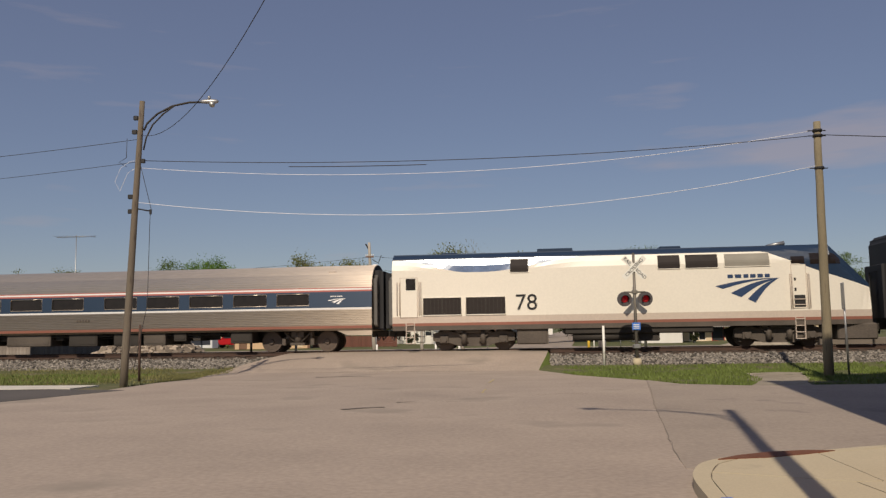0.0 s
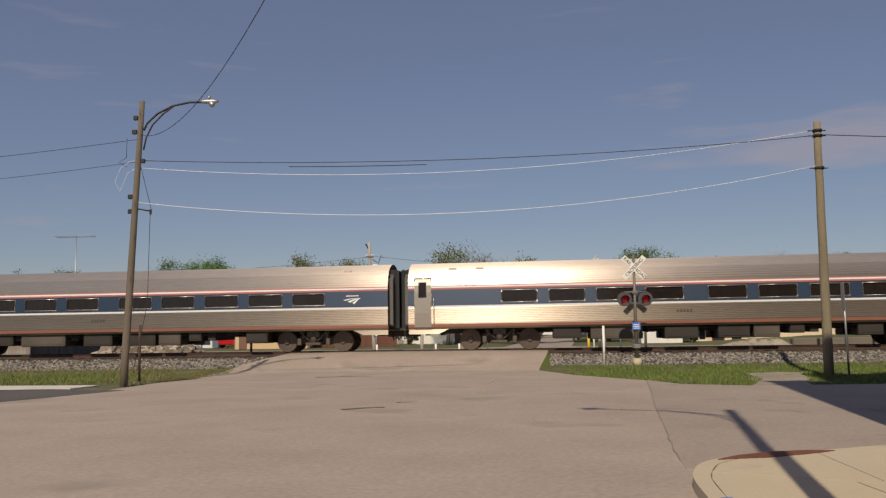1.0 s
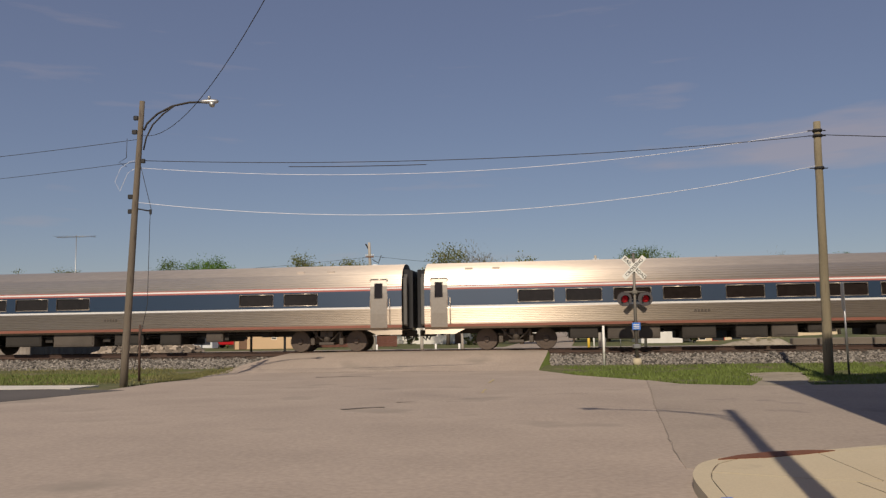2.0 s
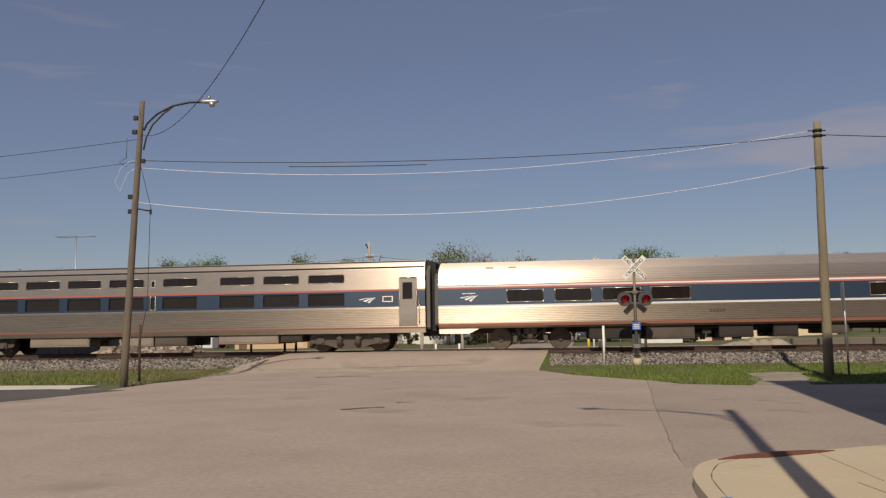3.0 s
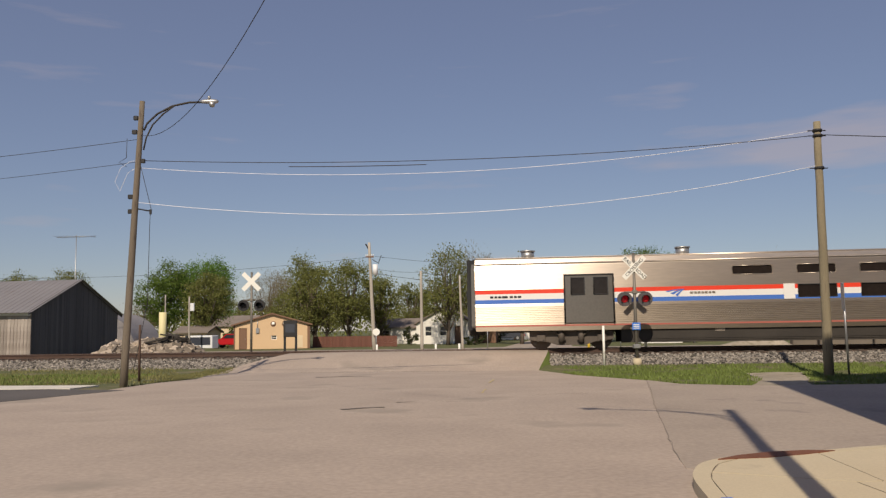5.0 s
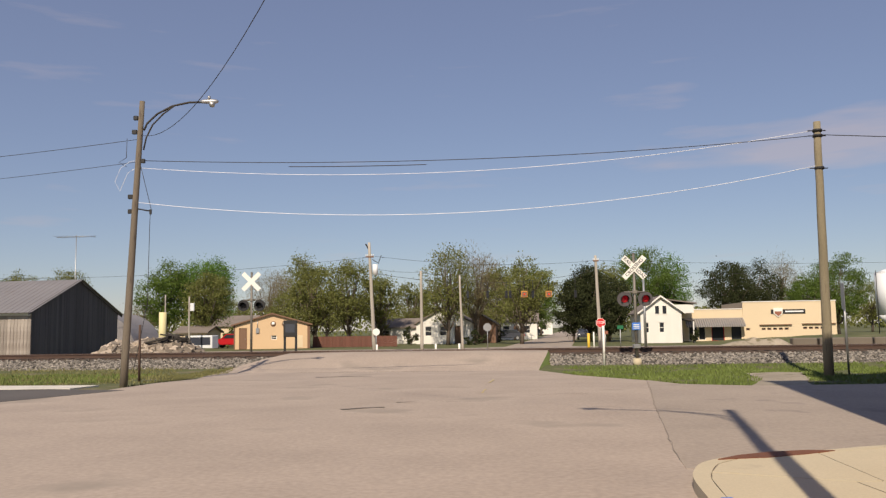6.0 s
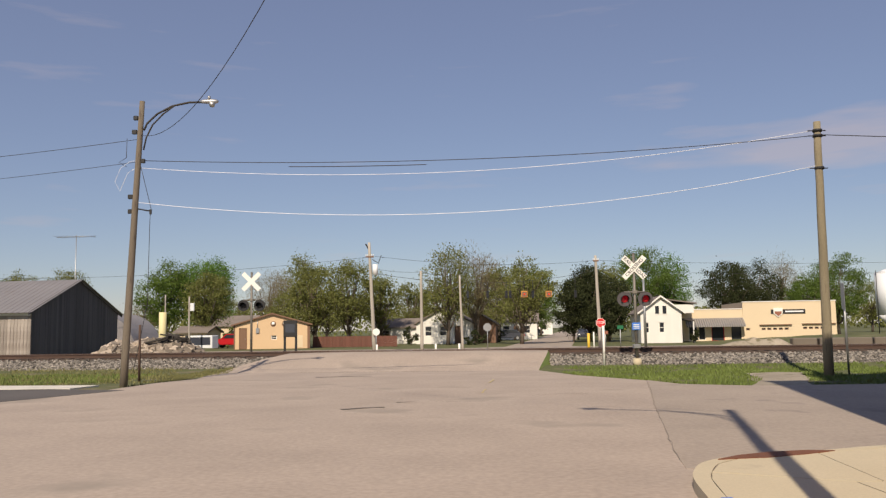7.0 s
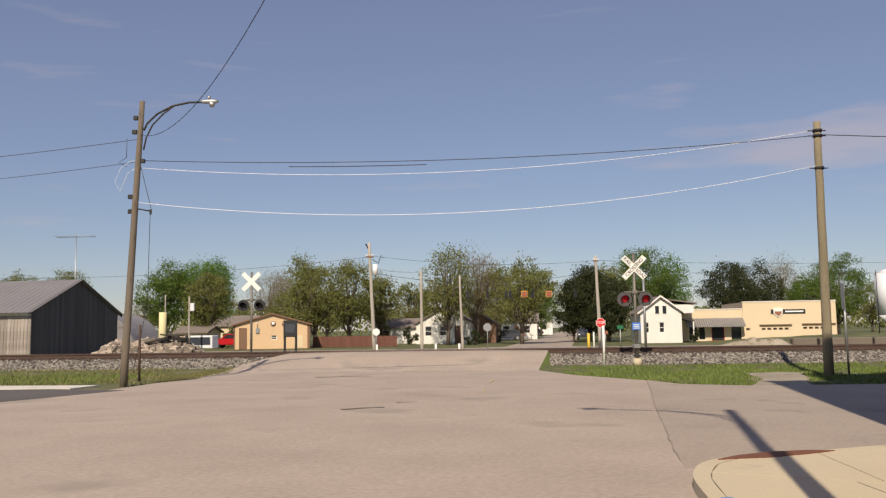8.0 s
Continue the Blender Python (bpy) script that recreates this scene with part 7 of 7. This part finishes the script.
def shop():
    h = thing("shop", at_grid(24.9, 86.0), "cream flat-roofed shop with striped awning and sign", "shop")
    front = [(0.6, 1.5, 0.1, 1.55), (1.6, 2.3, 0.1, 1.55), (2.9, 4.2, 0.0, 1.6), (4.9, 5.9, 0.1, 1.6)]
    bm = B()
    wall_grid(bm, 0, 6.1, 0, 3.25, 0, 0.25, front)
    part("wall_front", bm, CREAM, h)
    for i, q in enumerate(front):
        window_in(h, *q, 0.05, [WHITE_PAINT, WHITE_PAINT, SIGN_RED, BLACK][i], 0, "shop_window")
    slots = [(6.35 + 0.62 * k, 6.75 + 0.62 * k, 1.05, 1.28) for k in (0,)] + [(7.9 + 0.57 * k, 8.3 + 0.57 * k, 1.05, 1.28) for k in range(5)] + [(12.0 + 0.57 * k, 12.4 + 0.57 * k, 1.1, 1.33) for k in range(5)]
    bm = B()
    wall_grid(bm, 6.1, 15.3, 0, 3.95, -0.1, 0.25, slots)
    part("wall_hall", bm, CREAM, h)
    for q in slots:
        window_in(h, *q, -0.06, BROWN, 0, "slot_window")
    for q in ((0, 0.25, 0.25, 10.0, 3.25), (15.05, 15.3, 0.15, 10.0, 3.95), (6.1, 6.3, 0.15, 10.0, 3.95)):
        bm = B()
        box(bm, q[0], q[1], q[2], q[3], 0, q[4])
        part("wall_side", bm, CREAM, h)
    for a, b, z in ((0.25, 6.1, 3.0), (6.3, 15.05, 3.7)):
        bm = B()
        box(bm, a, b, 0.25, 10.0, z, z + 0.12)
        part("roof", bm, SHINGLE, h)
    for a, b, y, z in ((-0.05, 6.05, -0.05, 3.25), (6.05, 15.35, -0.15, 3.95)):
        bm = B()
        box(bm, a, b, y, y + 0.35, z, z + 0.08)
        part("coping", bm, WHITE_PAINT, h)
    # ribbed awning
    aw = B()
    n = 52
    for k in range(n):
        xa, xb = 0.2 + 5.9 * k / n, 0.2 + 5.9 * (k + 1) / n
        up = 0.04 * (k % 2)
        aw.faces.new([aw.verts.new(p) for p in ((xa, -1.2, 1.62 + up), (xb, -1.2, 1.62 + up), (xb, -0.02, 2.35 + up), (xa, -0.02, 2.35 + up))]).material_index = k % 2
        aw.faces.new([aw.verts.new(p) for p in ((xa, -1.2, 1.45), (xb, -1.2, 1.45), (xb, -1.2, 1.62 + up), (xa, -1.2, 1.62 + up))]).material_index = k % 2
    part("awning", aw, [AWNING, AWNING_PALE], h, "grey ribbed metal awning")
    for a, b, z in ((7.7, 10.9, 1.55), (11.9, 15.2, 1.6)):
        bm = B()
        box(bm, a, b, -0.3, -0.1, z, z + 0.08)
        part("drip_ledge", bm, BROWN, h)
    # sign: a shield and a dark panel with plain bars
    bm = B()
    slab(bm, [(9.15, 3.3), (9.15, 2.75), (9.6, 2.35), (10.05, 2.75), (10.05, 3.3)], -0.2, -0.11)
    sg = part("shield_sign", bm, SIGN_WHITE, h, "white shield sign with red lower half")
    bm = B()
    slab(bm, [(9.25, 2.95), (9.25, 2.76), (9.6, 2.45), (9.95, 2.76), (9.95, 2.95)], -0.206, -0.2)
    part("shield_face", bm, BRICK_RED, sg)
    bm = B()
    box(bm, 8.9, 12.3, -0.16, -0.11, 2.7, 3.15, 0, 0.01)
    sg = part("name_panel", bm, BLACK, h, "black name panel")
    bm = B()
    box(bm, 10.3, 12.1, -0.166, -0.16, 2.86, 3.0)
    part("lettering_bar", bm, LETTER_WHITE, sg)


shop()


def bank():
    """A low grassy bank in front of the shop, with old concrete blocks."""
    bm = B()
    rng = random.Random(4)
    xs = [20 + 1.0 * k for k in range(45)]
    rows = []
    for y, z in ((66, -0.05), (69, 0.35), (72, 0.55), (77, 0.6), (84, 0.5), (95, -0.05)):
        rows.append([bm.verts.new((x, y - 0.115 * (x - 25), -0.05 + (z + 0.05) * smooth(24, 38, x) * smooth(66, 58, x) * rng.uniform(0.9, 1.1))) for x in xs])
    for a, b in zip(rows, rows[1:]):
        for k in range(len(xs) - 1):
            bm.faces.new((a[k], a[k + 1], b[k + 1], b[k]))
    tagged(part("grass_bank", bm, GRASS_SOIL, None, "", True), "low grassy bank before the shop", "bank", "", "structure")
    bm = B()
    box(bm, -0.9, 0.9, -0.4, 0.4, 0, 0.6, 0, 0.08)
    me = mesh_of("concrete_block", bm, OLD_CONCRETE)
    for x, y, rz in ((27.2, 62.5, -4), (29.2, 62.3, -9), (31.15, 62.1, -5), (33.1, 61.9, -7), (35.05, 61.6, -6), (37.0, 61.4, -8)):
        ob = new("concrete_block", me)
        ob.matrix_basis = pose(x, y, -0.02, 0, 0, rz)
        tagged(ob, "weathered concrete block beyond the track", "concrete block", "concrete blocks")

    verts, faces = [], []
    nx, ny = 40, 10
    for j in range(ny + 1):
        for i in range(nx + 1):
            x, y = 19.5 + 7.2 * i / nx, 61.2 + 2.6 * j / ny
            up = smooth(0, 0.5, i / nx) * smooth(1.0, 0.8, i / nx) * smooth(0, 0.5, j / ny) * smooth(1, 0.6, j / ny)
            verts.append((x, y, -0.06 + 0.62 * up * (1 + 0.35 * noise.noise(Vector((x * 1.3, y * 1.3, 2.0))))))
    for j in range(ny):
        for i in range(nx):
            k = j * (nx + 1) + i
            faces.append((k, k + 1, k + nx + 2, k + nx + 1))
    me = bpy.data.meshes.new("dirt_heap")
    me.from_pydata(verts, [], faces)
    me.materials.append(DIRT)
    tagged(new("dirt_heap", me), "low heap of bare tan dirt beyond the track", "dirt heap", "", "structure")


bank()


def silo():
    s_ = thing("storage_tank", Matrix.Translation((59.6, 110.0, 0)), "tall white storage tank on legs", "storage tank")
    bm = B()
    cyl(bm, (0, 0, 2.6), (0, 0, 8.3), 1.55, 1.55, 28)
    cyl(bm, (0, 0, 8.3), (0, 0, 8.75), 1.55, 0.3, 28)
    cyl(bm, (0, 0, 1.4), (0, 0, 2.6), 0.3, 1.55, 28)
    part("vessel", bm, SILO_WHITE, s_)
    for a in range(4):
        bm = B()
        x, y = 1.4 * math.cos(a * 1.571 + 0.78), 1.4 * math.sin(a * 1.571 + 0.78)
        cyl(bm, (x, y, 0), (x, y, 2.9), 0.08, 0.08, 8)
        part("leg", bm, STEEL_GREY, s_)
    bm = B()
    tube(bm, [(-1.6, -0.2, 0.2), (-1.6, -0.2, 8.6)], 0.05)
    part("ladder", bm, BLACK, s_)


silo()


# ---- vehicles ----
def car(m, mat, label, kind="car", name="parked_car"):
    c = thing(name, m, label, kind, "parked vehicles")
    bm = B()
    pickup = kind == "pickup truck"
    low = [(0.0, 0.35), (0.05, 0.75), (0.15, 0.92), (1.25, 1.0), (4.35, 1.0), (4.55, 0.8), (4.6, 0.35)]
    slab(bm, low, -0.86, 0.86)
    bmesh.ops.bevel(bm, geom=list(bm.edges), offset=0.05, segments=2, affect="EDGES")
    body = part("body", bm, mat, c)
    bm = B()
    roof = [(1.25, 0.99), (1.85, 1.5), (2.9, 1.52), (3.0, 0.99)] if pickup else [(1.15, 0.99), (1.85, 1.45), (3.4, 1.47), (4.15, 0.99)]
    slab(bm, roof, -0.74, 0.74)
    bmesh.ops.bevel(bm, geom=list(bm.edges), offset=0.05, segments=2, affect="EDGES")
    cab = part("cabin", bm, mat, c)
    for side in (-1, 1):
        bm = B()
        ins = [(roof[0][0] + 0.25, 1.05), (roof[1][0] + 0.08, 1.42), (roof[2][0] - 0.08, 1.43), (roof[3][0] - (0.1 if pickup else 0.3), 1.05)]
        slab(bm, ins, *sorted((side * 0.742, side * 0.748)))
        part("side_window", bm, GLASS_DARK, cab)
    for x in (0.9, 3.65):
        for side in (-1, 1):
            bm = B()
            cyl(bm, (x, side * 0.66, 0.33), (x, side * 0.88, 0.33), 0.33, 0.33, 20)
            w = part("wheel", bm, RUBBER, c)
            bm = B()
            cyl(bm, (x, side * 0.88, 0.33), (x, side * 0.89, 0.33), 0.2, 0.2, 16)
            part("rim", bm, STEEL_GREY, w)
    for y in (-0.6, 0.6):
        bm = B()
        box(bm, -0.02, 0.03, y - 0.15, y + 0.15, 0.6, 0.75, 0, 0.01)
        part("headlight", bm, SILO_WHITE, c)
        bm = B()
        box(bm, 4.57, 4.62, y - 0.12, y + 0.12, 0.6, 0.8, 0, 0.01)
        part("taillight", bm, SIGN_RED, c)
    return c


car(pose(-25.0, 88.5, 0, 0, 0, -6), CAR_RED, "red pickup truck parked by a hall", "pickup truck", "parked_pickup")
car(pose(18.3, 108, 0, 0, 0, 80), CAR_DARK, "dark car parked beside the street", "car")
car(pose(17.0, 180, 0, 0, 0, 5), CAR_DARK, "dark car parked by far houses", "car")
car(pose(6.4, 113, 0, 0, 0, -6), CAR_DARK, "dark car parked under trees", "car")
car(pose(0.6, 102, 0, 0, 0, -6), CAR_DARK, "dark car parked by a white house", "car")


def trailer():
    t = thing("cargo_trailer", pose(-19.9, 64.0, 0, 0, 0, TURN), "white box trailer with dark side panel", "trailer")
    bm = B()
    box(bm, 0, 1.95, 0, 1.2, 0.45, 1.45, 0, 0.04)
    b = part("box", bm, SILO_WHITE, t)
    bm = B()
    box(bm, 0.15, 1.8, -0.012, 0.0, 0.72, 1.32)
    part("side_panel", bm, CAR_DARK, b)
    for x in (0.55, 0.95):
        bm = B()
        cyl(bm, (x, 0.02, 0.27), (x, 0.2, 0.27), 0.27, 0.27, 18)
        part("wheel", bm, RUBBER, t)
    bm = B()
    box(bm, -0.7, 0.0, 0.55, 0.65, 0.4, 0.48)
    box(bm, -0.6, -0.52, 0.56, 0.64, 0.0, 0.4)
    part("drawbar", bm, UNDER, t)


trailer()


# ---- what moves ----
def motions():
    for car, s0 in TRAIN:
        walk(car, [(0.25 * k, on_track(s0 + SPEED * 0.25 * k)) for k in range(33)])


motions()
